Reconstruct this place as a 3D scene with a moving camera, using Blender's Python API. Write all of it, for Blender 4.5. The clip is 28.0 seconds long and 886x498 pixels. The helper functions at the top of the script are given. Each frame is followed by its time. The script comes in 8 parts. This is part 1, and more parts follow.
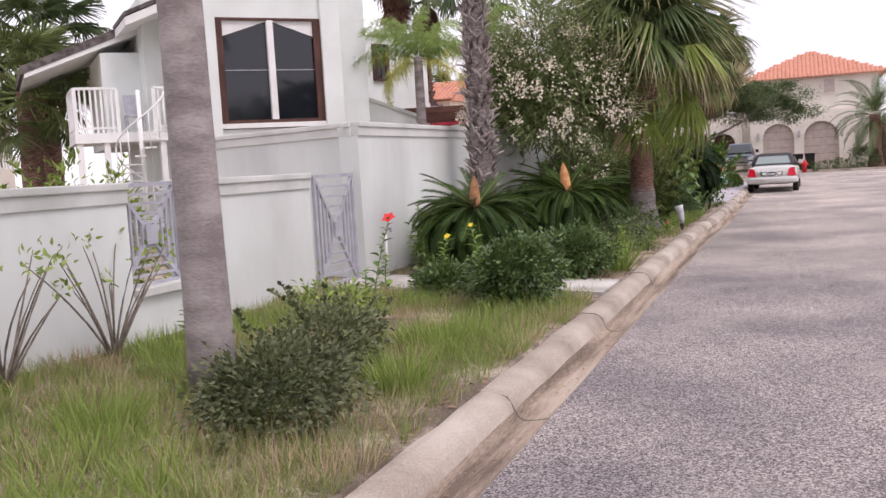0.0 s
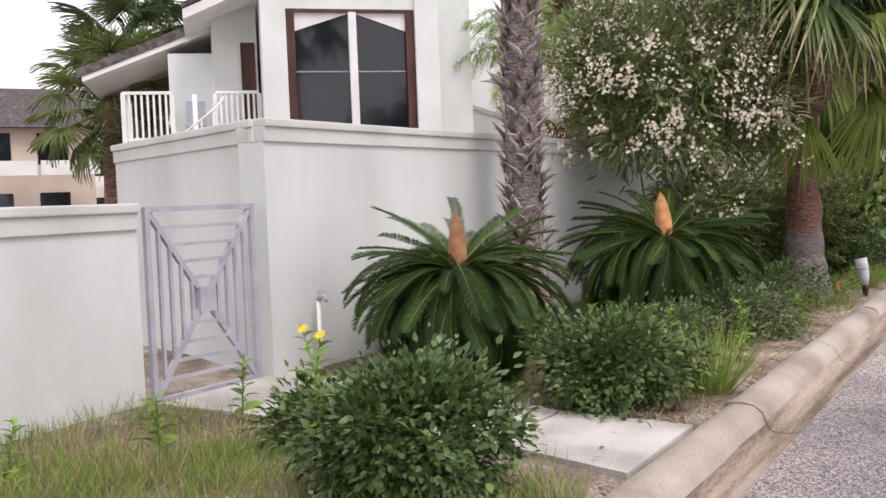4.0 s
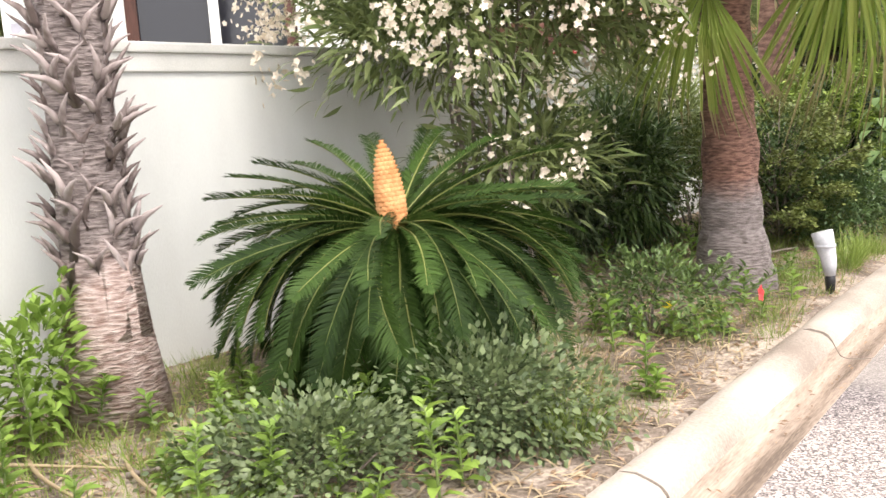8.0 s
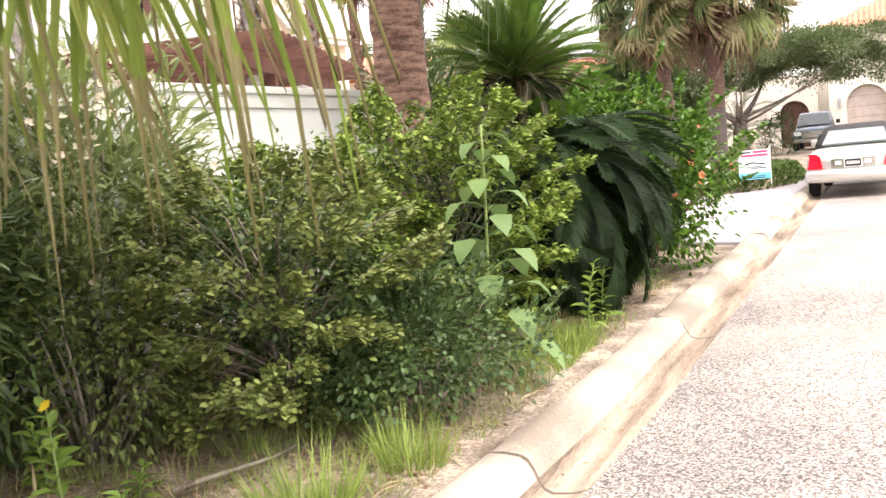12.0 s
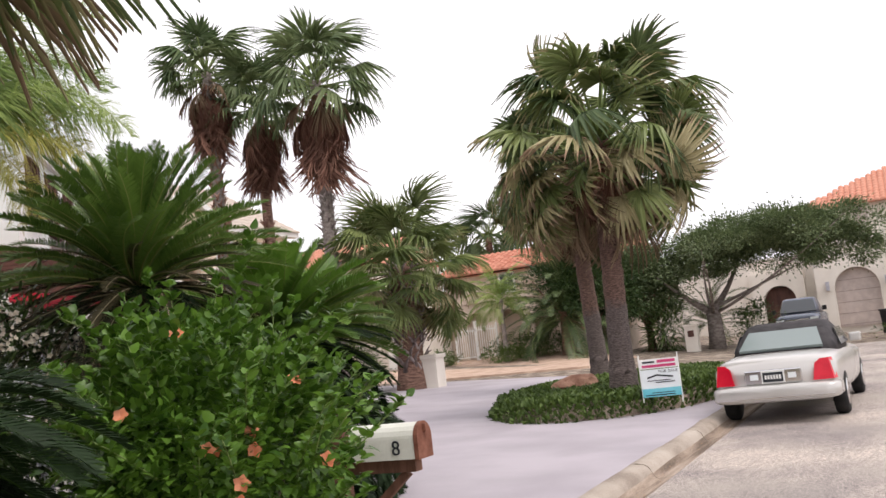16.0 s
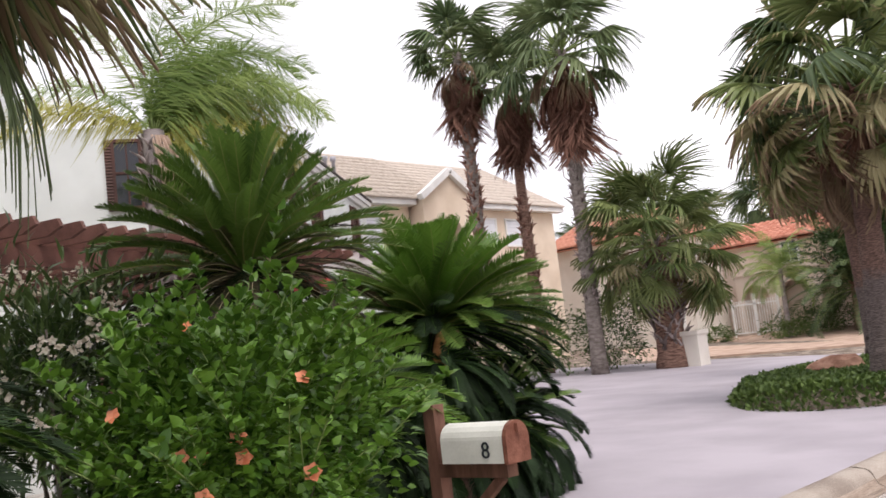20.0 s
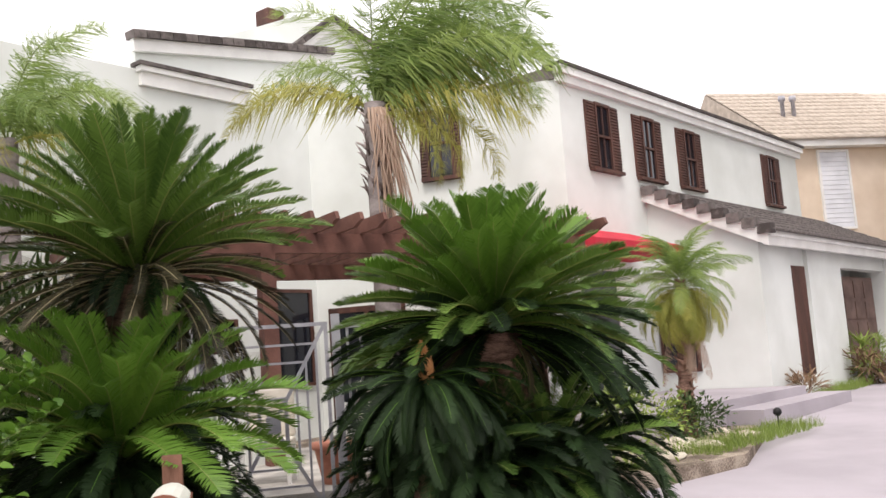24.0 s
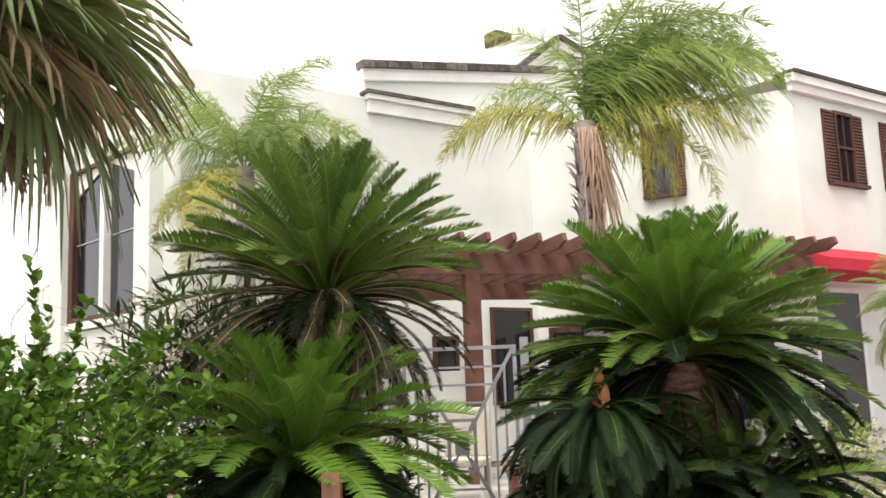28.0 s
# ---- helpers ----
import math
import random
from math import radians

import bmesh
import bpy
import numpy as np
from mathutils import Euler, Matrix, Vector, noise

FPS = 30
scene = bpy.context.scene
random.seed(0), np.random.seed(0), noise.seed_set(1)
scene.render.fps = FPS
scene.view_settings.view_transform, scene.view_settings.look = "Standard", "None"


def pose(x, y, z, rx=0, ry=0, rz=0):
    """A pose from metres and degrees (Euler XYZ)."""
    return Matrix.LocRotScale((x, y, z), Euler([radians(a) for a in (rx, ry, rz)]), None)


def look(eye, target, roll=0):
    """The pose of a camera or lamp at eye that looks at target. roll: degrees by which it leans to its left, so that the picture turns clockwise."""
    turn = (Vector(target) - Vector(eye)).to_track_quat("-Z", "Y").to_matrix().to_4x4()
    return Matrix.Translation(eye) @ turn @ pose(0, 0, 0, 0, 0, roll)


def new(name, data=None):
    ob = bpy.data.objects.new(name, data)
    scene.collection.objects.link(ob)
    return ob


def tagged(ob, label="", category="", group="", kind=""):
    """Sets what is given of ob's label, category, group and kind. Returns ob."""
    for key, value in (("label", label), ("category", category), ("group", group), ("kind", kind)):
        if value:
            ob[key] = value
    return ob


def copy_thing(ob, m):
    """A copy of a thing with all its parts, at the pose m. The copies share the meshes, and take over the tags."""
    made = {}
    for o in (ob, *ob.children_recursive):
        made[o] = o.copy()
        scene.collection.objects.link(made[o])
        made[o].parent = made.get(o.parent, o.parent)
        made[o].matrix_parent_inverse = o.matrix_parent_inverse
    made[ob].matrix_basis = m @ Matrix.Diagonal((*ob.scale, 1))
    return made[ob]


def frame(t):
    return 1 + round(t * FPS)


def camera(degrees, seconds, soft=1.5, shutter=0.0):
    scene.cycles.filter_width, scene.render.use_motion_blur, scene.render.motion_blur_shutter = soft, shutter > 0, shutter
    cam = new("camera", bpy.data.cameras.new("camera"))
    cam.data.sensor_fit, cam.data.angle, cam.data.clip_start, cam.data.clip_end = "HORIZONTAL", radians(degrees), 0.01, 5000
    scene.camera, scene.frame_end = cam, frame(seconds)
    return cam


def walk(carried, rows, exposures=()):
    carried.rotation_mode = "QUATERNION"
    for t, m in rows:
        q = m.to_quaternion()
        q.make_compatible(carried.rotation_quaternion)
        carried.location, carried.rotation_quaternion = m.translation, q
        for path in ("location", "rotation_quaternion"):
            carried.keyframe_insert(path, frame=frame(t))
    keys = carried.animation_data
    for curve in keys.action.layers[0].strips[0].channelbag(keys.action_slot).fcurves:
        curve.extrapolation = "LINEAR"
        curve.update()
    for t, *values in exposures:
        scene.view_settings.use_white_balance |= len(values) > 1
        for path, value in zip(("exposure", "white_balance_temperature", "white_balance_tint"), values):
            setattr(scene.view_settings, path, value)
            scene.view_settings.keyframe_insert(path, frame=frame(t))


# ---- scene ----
cam = camera(50.5, 28.0, 1.5, 0.12)
PATH = [
    (0, (0.045, 0.328, 1.466), (-0.655, 2.194, 1.296), -3.4),
    (0.5, (0.023, 1.0, 1.437), (-0.674, 2.865, 1.252), -2.8),
    (1, (0.007, 1.629, 1.417), (-0.626, 3.521, 1.267), -1.5),
    (1.5, (-0.007, 2.271, 1.397), (-0.625, 4.162, 1.19), -1.1),
    (2, (-0.051, 2.893, 1.403), (-0.716, 4.76, 1.134), -2.5),
    (2.5, (-0.073, 3.527, 1.433), (-0.858, 5.358, 1.263), -3.2),
    (4.5, (-0.147, 6.064, 1.459), (-1.256, 7.725, 1.353), -2.8),
    (5, (-0.097, 6.735, 1.454), (-1.184, 8.409, 1.334), -5.6),
    (5.5, (-0.052, 7.398, 1.45), (-0.955, 9.171, 1.248), -5.3),
    (6, (-0.089, 8.038, 1.45), (-1.011, 9.804, 1.279), -4.7),
    (6.5, (-0.075, 8.659, 1.432), (-0.997, 10.431, 1.325), -4.6),
    (7, (-0.102, 9.294, 1.462), (-1.105, 11.021, 1.342), -3.4),
    (7.5, (-0.232, 9.909, 1.553), (-1.273, 11.602, 1.328), -3.7),
    (8, (-0.193, 10.521, 1.491), (-1.354, 12.129, 1.233), -4.2),
    (8.5, (-0.22, 11.069, 1.479), (-1.355, 12.698, 1.233), -4.6),
    (9, (-0.153, 11.585, 1.503), (-1.206, 13.271, 1.288), -3.4),
    (9.5, (-0.148, 12.212, 1.511), (-1.116, 13.959, 1.411), -3.0),
    (10, (-0.157, 12.903, 1.483), (-1.085, 14.674, 1.461), -4.1),
    (10.5, (-0.147, 13.607, 1.437), (-1.088, 15.37, 1.359), -4.3),
    (11, (-0.116, 14.331, 1.4), (-0.997, 16.121, 1.258), -4.0),
    (11.5, (-0.128, 15.036, 1.384), (-0.99, 16.831, 1.207), -4.8),
    (13.5, (0.417, 18.019, 1.396), (-0.466, 19.805, 1.216), -7.8),
    (14, (0.61, 18.701, 1.396), (-0.285, 20.481, 1.216), -5.4),
    (14.5, (0.824, 19.391, 1.442), (-0.003, 21.205, 1.279), -4.9),
    (15, (0.953, 19.977, 1.465), (0.19, 21.825, 1.451), -3.0),
    (15.5, (1.085, 20.49, 1.488), (0.302, 22.325, 1.62), -4.7),
    (16, (1.112, 20.818, 1.511), (0.256, 22.613, 1.722), -6.6),
    (16.5, (1.181, 20.965, 1.511), (0.26, 22.724, 1.753), -7.1),
    (17, (1.187, 21.016, 1.511), (0.233, 22.762, 1.718), -7.1),
    (17.5, (1.194, 20.995, 1.511), (0.253, 22.75, 1.691), -6.7),
    (18, (1.238, 21.01, 1.511), (0.325, 22.781, 1.694), -6.8),
    (18.5, (1.308, 21.085, 1.488), (0.378, 22.846, 1.675), -6.8),
    (19, (1.397, 21.313, 1.465), (0.39, 23.032, 1.645), -7.0),
    (19.5, (1.511, 21.673, 1.488), (0.389, 23.309, 1.743), -7.5),
    (20, (1.709, 22.136, 1.465), (0.343, 23.58, 1.693), -6.7),
    (20.5, (1.768, 22.647, 1.419), (0.24, 23.927, 1.592), -6.4),
    (22.5, (2.480, 24.838, 1.530), (0.650, 25.610, 1.765), -5.6),
    (23, (2.453, 25.436, 1.537), (0.582, 26.084, 1.815), -5.0),
    (23.5, (2.402, 26.041, 1.539), (0.495, 26.583, 1.806), -4.9),
    (24, (2.325, 26.532, 1.535), (0.387, 26.965, 1.771), -4.2),
    (24.5, (2.380, 26.874, 1.546), (0.459, 27.387, 1.762), -3.4),
    (25, (2.439, 27.018, 1.573), (0.468, 27.309, 1.750), -3.3),
    (25.5, (2.451, 27.065, 1.568), (0.507, 27.470, 1.800), -4.0),
    (26, (2.436, 27.085, 1.571), (0.530, 27.649, 1.789), -4.4),
    (26.5, (2.433, 27.078, 1.571), (0.525, 27.638, 1.783), -4.4),
    (27, (2.420, 27.061, 1.577), (0.481, 27.486, 1.821), -3.8),
    (27.5, (2.403, 27.034, 1.577), (0.429, 27.186, 1.859), -2.9),
    (28, (2.371, 27.000, 1.577), (0.395, 26.914, 1.873), -2.1),
]
walk(cam, [(t, look(eye, target, roll)) for t, eye, target, roll in PATH], [(0, 0.32, 6500, 24), (2.5, 0.35, 6600, 24), (5, 0.75, 6500, 18), (6.5, 1.42, 6600, 18), (8, 1.52, 6800, 15), (10, 2.06, 7400, 15), (11, 1.82, 7200, 15), (14, 1.46, 7000, 14), (15, 0.74, 6800, 15), (16.5, 0.4, 6700, 17), (20, 0.4, 6600, 18), (23, 0.6, 6700, 17), (24, 0.68, 6800, 16), (25, 0.74, 6850, 14), (26, 0.5, 6800, 13), (27, 0.46, 6900, 13), (28, 0.88, 7100, 13)])

# ---- world and light ----
world = bpy.data.worlds.new("overcast_sky")
scene.world = world
world.use_nodes = True
wn, wl = world.node_tree.nodes, world.node_tree.links
wn.clear()
w_out, w_bg = wn.new("ShaderNodeOutputWorld"), wn.new("ShaderNodeBackground")
w_sky, w_mix, w_ramp, w_noise, w_co = (wn.new("ShaderNodeTexSky"), wn.new("ShaderNodeMixRGB"), wn.new("ShaderNodeValToRGB"),
                                       wn.new("ShaderNodeTexNoise"), wn.new("ShaderNodeTexCoord"))
w_sky.sky_type, w_sky.sun_disc, w_sky.sun_elevation, w_sky.sun_rotation = "NISHITA", False, radians(58), radians(140)
w_scale = wn.new("ShaderNodeMixRGB")
w_scale.blend_type, w_scale.inputs[0].default_value, w_scale.inputs[2].default_value = "MULTIPLY", 1.0, (0.1, 0.1, 0.1, 1)
w_noise.inputs["Scale"].default_value, w_noise.inputs["Detail"].default_value = 2.2, 5
w_ramp.color_ramp.elements[0].position, w_ramp.color_ramp.elements[0].color = 0.3, (0.86, 0.88, 0.94, 1)
w_ramp.color_ramp.elements[1].position, w_ramp.color_ramp.elements[1].color = 0.62, (1.12, 1.12, 1.12, 1)
wl.new(w_co.outputs["Generated"], w_noise.inputs["Vector"])
wl.new(w_noise.outputs["Fac"], w_ramp.inputs["Fac"])
wl.new(w_sky.outputs["Color"], w_scale.inputs[1])
w_mix.inputs[0].default_value = 0.88
wl.new(w_scale.outputs[0], w_mix.inputs[1])
wl.new(w_ramp.outputs["Color"], w_mix.inputs[2])
wl.new(w_mix.outputs[0], w_bg.inputs["Color"])
w_bg.inputs["Strength"].default_value = 1.0
wl.new(w_bg.outputs[0], w_out.inputs[0])

sun = new("sun", bpy.data.lights.new("sun", "SUN"))
sun.data.energy, sun.data.angle, sun.data.color = 1.4, radians(25), (1.0, 0.965, 0.91)
sun.matrix_world = look((11, -4, 19), (0, 0, 0))

# ---- materials ----


def node_mat(name):
    m = bpy.data.materials.new(name)
    m.use_nodes = True
    nt = m.node_tree
    nt.nodes.clear()
    out, bsdf = nt.nodes.new("ShaderNodeOutputMaterial"), nt.nodes.new("ShaderNodeBsdfPrincipled")
    nt.links.new(bsdf.outputs[0], out.inputs[0])
    return m, nt, bsdf, out


def surface(name, dark, light, scale=3.0, fine=40.0, rough=0.8, bump=0.3, metal=0.0, mid=None, lo=0.35, hi=0.65, stretch=(1, 1, 1),
            fine_mix=0.35, spec=0.3, rnd=0.0, fine_bump=True, dist=0.01):
    """A weathered surface: broad stains between two colours, fine grain over them, relief from the grain."""
    m, nt, bsdf, out = node_mat(name)
    N, L = nt.nodes.new, nt.links.new
    co, mp = N("ShaderNodeTexCoord"), N("ShaderNodeMapping")
    mp.inputs["Scale"].default_value = stretch
    L(co.outputs["Object"], mp.inputs["Vector"])
    n1, n2 = N("ShaderNodeTexNoise"), N("ShaderNodeTexNoise")
    n1.inputs["Scale"].default_value, n1.inputs["Detail"].default_value = scale, 6
    n2.inputs["Scale"].default_value, n2.inputs["Detail"].default_value = fine, 4
    L(mp.outputs[0], n1.inputs["Vector"]), L(mp.outputs[0], n2.inputs["Vector"])
    mix = N("ShaderNodeMath")
    mix.operation = "MULTIPLY_ADD"
    sub = N("ShaderNodeMath")
    sub.operation = "SUBTRACT"
    sub.inputs[1].default_value = 0.5
    L(n2.outputs["Fac"], sub.inputs[0])
    L(sub.outputs[0], mix.inputs[0])
    mix.inputs[1].default_value = fine_mix
    L(n1.outputs["Fac"], mix.inputs[2])
    src = mix.outputs[0]
    if rnd:
        info, ma = N("ShaderNodeObjectInfo"), N("ShaderNodeMath")
        ma.operation = "MULTIPLY_ADD"
        ma.inputs[1].default_value = rnd
        L(info.outputs["Random"], ma.inputs[0])
        L(src, ma.inputs[2])
        off = N("ShaderNodeMath")
        off.operation = "SUBTRACT"
        off.inputs[1].default_value = rnd / 2
        L(ma.outputs[0], off.inputs[0])
        src = off.outputs[0]
    ramp = N("ShaderNodeValToRGB")
    e = ramp.color_ramp.elements
    e[0].position, e[0].color, e[1].position, e[1].color = lo, (*dark, 1), hi, (*light, 1)
    if mid:
        k = e.new((lo + hi) / 2)
        k.color = (*mid, 1)
    L(src, ramp.inputs["Fac"])
    L(ramp.outputs["Color"], bsdf.inputs["Base Color"])
    bsdf.inputs["Roughness"].default_value, bsdf.inputs["Metallic"].default_value = rough, metal
    bsdf.inputs["Specular IOR Level"].default_value = spec
    if bump:
        bp = N("ShaderNodeBump")
        bp.inputs["Strength"].default_value, bp.inputs["Distance"].default_value = bump, dist
        L((n2 if fine_bump else n1).outputs["Fac"], bp.inputs["Height"])
        L(bp.outputs[0], bsdf.inputs["Normal"])
    return m


def leaf_mat(name, dark, light, rough=0.45, through_light=0.25, island=1.0, obj=0.5, spec=0.35):
    """Leaves: each leaf and each frond has its own shade; light comes through them a little."""
    m, nt, bsdf, out = node_mat(name)
    N, L = nt.nodes.new, nt.links.new
    geo, info, ad, ramp = N("ShaderNodeNewGeometry"), N("ShaderNodeObjectInfo"), N("ShaderNodeMath"), N("ShaderNodeValToRGB")
    a = N("ShaderNodeMath")
    a.operation, a.inputs[1].default_value = "MULTIPLY", island / (island + obj)
    L(geo.outputs["Random Per Island"], a.inputs[0])
    ad.operation, ad.inputs[1].default_value = "MULTIPLY_ADD", obj / (island + obj)
    L(info.outputs["Random"], ad.inputs[0]), L(a.outputs[0], ad.inputs[2])
    e = ramp.color_ramp.elements
    e[0].position, e[0].color, e[1].position, e[1].color = 0.1, (*dark, 1), 0.9, (*light, 1)
    L(ad.outputs[0], ramp.inputs["Fac"])
    L(ramp.outputs["Color"], bsdf.inputs["Base Color"])
    bsdf.inputs["Roughness"].default_value, bsdf.inputs["Specular IOR Level"].default_value = rough, spec
    tr, ms = N("ShaderNodeBsdfTranslucent"), N("ShaderNodeMixShader")
    L(ramp.outputs["Color"], tr.inputs["Color"])
    ms.inputs[0].default_value = through_light
    L(bsdf.outputs[0], ms.inputs[1]), L(tr.outputs[0], ms.inputs[2]), L(ms.outputs[0], out.inputs[0])
    return m


def asphalt_mat():
    """Worn chip-seal: pale and dark stone chips in bitumen, broad bleached patches; paler along y."""
    m, nt, bsdf, out = node_mat("asphalt")
    N, L = nt.nodes.new, nt.links.new
    co = N("ShaderNodeTexCoord")
    vo, n1, n2 = N("ShaderNodeTexVoronoi"), N("ShaderNodeTexNoise"), N("ShaderNodeTexNoise")
    vo.inputs["Scale"].default_value = 115
    n1.inputs["Scale"].default_value, n1.inputs["Detail"].default_value = 0.5, 5
    n2.inputs["Scale"].default_value, n2.inputs["Detail"].default_value = 60, 6
    for n in (vo, n1, n2):
        L(co.outputs["Object"], n.inputs["Vector"])
    sep, r1, r2, mx = N("ShaderNodeSeparateColor"), N("ShaderNodeValToRGB"), N("ShaderNodeValToRGB"), N("ShaderNodeMixRGB")
    L(vo.outputs["Color"], sep.inputs[0])
    ad = N("ShaderNodeMath")
    ad.operation, ad.inputs[1].default_value = "MULTIPLY_ADD", 0.45
    L(n2.outputs["Fac"], ad.inputs[0]), L(sep.outputs[0], ad.inputs[2])
    e = r1.color_ramp.elements
    e[0].position, e[0].color, e[1].position, e[1].color = 0.38, (0.075, 0.069, 0.071, 1), 1.0, (0.50, 0.462, 0.437, 1)
    for at, c in ((0.66, (0.215, 0.197, 0.193, 1)), (0.92, (0.33, 0.303, 0.29, 1))):
        e.new(at).color = c
    L(ad.outputs[0], r1.inputs["Fac"])
    e = r2.color_ramp.elements
    e[0].position, e[0].color, e[1].position, e[1].color = 0.36, (0.74, 0.72, 0.75, 1), 0.64, (1.45, 1.40, 1.33, 1)
    L(n1.outputs["Fac"], r2.inputs["Fac"])
    mx.blend_type, mx.inputs[0].default_value = "MULTIPLY", 1.0
    L(r1.outputs[0], mx.inputs[1]), L(r2.outputs[0], mx.inputs[2])
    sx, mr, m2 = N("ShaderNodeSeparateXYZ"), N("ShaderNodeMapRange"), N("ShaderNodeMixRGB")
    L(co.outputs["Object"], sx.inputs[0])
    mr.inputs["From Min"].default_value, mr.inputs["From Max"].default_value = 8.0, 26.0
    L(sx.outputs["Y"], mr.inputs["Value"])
    # Multiplies the colour from darker at low y to paler at high y.
    tone_along = N("ShaderNodeMixRGB")
    tone_along.inputs[1].default_value, tone_along.inputs[2].default_value = (0.74, 0.73, 0.75, 1), (1.14, 1.11, 1.07, 1)
    L(mr.outputs[0], tone_along.inputs[0])
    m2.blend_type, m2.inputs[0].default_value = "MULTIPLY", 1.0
    L(mx.outputs[0], m2.inputs[1]), L(tone_along.outputs[0], m2.inputs[2])
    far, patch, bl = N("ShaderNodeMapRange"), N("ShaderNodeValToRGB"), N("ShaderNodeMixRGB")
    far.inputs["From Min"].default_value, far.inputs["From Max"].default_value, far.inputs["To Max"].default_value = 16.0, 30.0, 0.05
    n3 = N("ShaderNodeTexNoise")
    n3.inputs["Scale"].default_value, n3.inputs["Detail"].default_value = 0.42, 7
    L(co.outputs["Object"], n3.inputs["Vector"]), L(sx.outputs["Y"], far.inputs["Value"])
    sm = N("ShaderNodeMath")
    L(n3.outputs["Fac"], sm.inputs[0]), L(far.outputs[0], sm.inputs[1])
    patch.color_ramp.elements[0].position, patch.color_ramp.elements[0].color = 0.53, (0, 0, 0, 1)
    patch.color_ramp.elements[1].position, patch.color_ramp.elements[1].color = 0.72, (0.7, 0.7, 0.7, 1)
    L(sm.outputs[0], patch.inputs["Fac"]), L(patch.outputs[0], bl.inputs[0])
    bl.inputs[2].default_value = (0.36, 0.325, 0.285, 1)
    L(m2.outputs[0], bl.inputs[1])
    L(bl.outputs[0], bsdf.inputs["Base Color"])
    bsdf.inputs["Roughness"].default_value = 0.9
    bp = N("ShaderNodeBump")
    bp.inputs["Strength"].default_value, bp.inputs["Distance"].default_value = 0.3, 0.004
    L(vo.outputs["Distance"], bp.inputs["Height"]), L(bp.outputs[0], bsdf.inputs["Normal"])
    return m


ASPHALT = asphalt_mat()
KERB = surface("kerb_concrete", (0.26, 0.215, 0.178), (0.465, 0.412, 0.355), 1.3, 70, 0.9, 0.35, mid=(0.38, 0.327, 0.275))
GUTTER = surface("gutter_concrete", (0.13, 0.098, 0.075), (0.42, 0.345, 0.28), 2.6, 60, 0.9, 0.3, stretch=(3.0, 0.22, 1), mid=(0.29, 0.225, 0.175))
SLAB = surface("path_concrete", (0.33, 0.315, 0.285), (0.55, 0.525, 0.485), 2.2, 70, 0.9, 0.3)
DRIVE = surface("painted_drive", (0.365, 0.335, 0.365), (0.45, 0.415, 0.45), 0.8, 90, 0.75, 0.15, fine_mix=0.15)
SOIL = surface("verge_soil", (0.12, 0.094, 0.07), (0.42, 0.355, 0.285), 2.6, 45, 0.95, 0.6, mid=(0.22, 0.175, 0.14), fine_mix=0.6, dist=0.02)
STUCCO = surface("white_stucco", (0.66, 0.69, 0.66), (0.775, 0.81, 0.785), 0.7, 120, 0.9, 0.25, fine_mix=0.12, dist=0.004)
STUCCO_OLD = surface("stained_stucco", (0.56, 0.575, 0.55), (0.71, 0.735, 0.71), 1.1, 110, 0.9, 0.3, fine_mix=0.15, stretch=(1, 1, 0.4), dist=0.005)
COPING = surface("coping_stucco", (0.50, 0.51, 0.48), (0.66, 0.66, 0.63), 1.4, 110, 0.9, 0.25, dist=0.004)
WHITE = surface("white_paint", (0.74, 0.74, 0.72), (0.84, 0.84, 0.82), 2.0, 80, 0.5, 0.08)
GREYMETAL = surface("grey_painted_metal", (0.34, 0.34, 0.38), (0.46, 0.46, 0.51), 5, 90, 0.45, 0.1)
BROWN = surface("brown_stained_wood", (0.055, 0.026, 0.02), (0.12, 0.055, 0.042), 4, 60, 0.6, 0.2, stretch=(1, 1, 0.2))
PERGOLA = surface("redwood_stain", (0.105, 0.046, 0.036), (0.185, 0.086, 0.066), 3, 60, 0.7, 0.25)
BEIGE = surface("beige_stucco", (0.66, 0.54, 0.42), (0.78, 0.66, 0.53), 0.8, 110, 0.9, 0.2, fine_mix=0.12)
PINKISH = surface("tan_stucco", (0.56, 0.46, 0.38), (0.68, 0.58, 0.49), 0.8, 110, 0.9, 0.2, fine_mix=0.12)
CREAM = surface("cream_stucco", (0.68, 0.63, 0.56), (0.78, 0.735, 0.665), 0.8, 110, 0.9, 0.2, fine_mix=0.12)
TILE_GREY = surface("grey_roof_tile", (0.065, 0.055, 0.052), (0.175, 0.152, 0.145), 6, 40, 0.85, 0.3, rnd=0.4)
TILE_TAN = surface("tan_roof_tile", (0.42, 0.36, 0.30), (0.58, 0.51, 0.44), 5, 40, 0.85, 0.3, rnd=0.3)
TILE_RED = surface("terracotta_tile", (0.46, 0.17, 0.11), (0.64, 0.31, 0.22), 3, 30, 0.8, 0.3, rnd=0.5)
GARAGE_BROWN = surface("garage_door_brown", (0.12, 0.075, 0.062), (0.20, 0.13, 0.11), 3, 50, 0.6, 0.15)
GARAGE_JOINT = surface("garage_joint", (0.30, 0.25, 0.23), (0.36, 0.31, 0.28), 3, 50, 0.7, 0.1)
GARAGE_TAUPE = surface("garage_door_taupe", (0.46, 0.39, 0.355), (0.55, 0.47, 0.43), 3, 50, 0.6, 0.15)
AWNING = surface("red_canvas", (0.42, 0.02, 0.04), (0.62, 0.04, 0.065), 2, 150, 0.8, 0.2)
MULCH = surface("brick_paving", (0.42, 0.29, 0.22), (0.60, 0.45, 0.35), 2, 60, 0.9, 0.3)
ROCK = surface("red_rock", (0.25, 0.12, 0.08), (0.45, 0.26, 0.18), 5, 30, 0.9, 0.5)
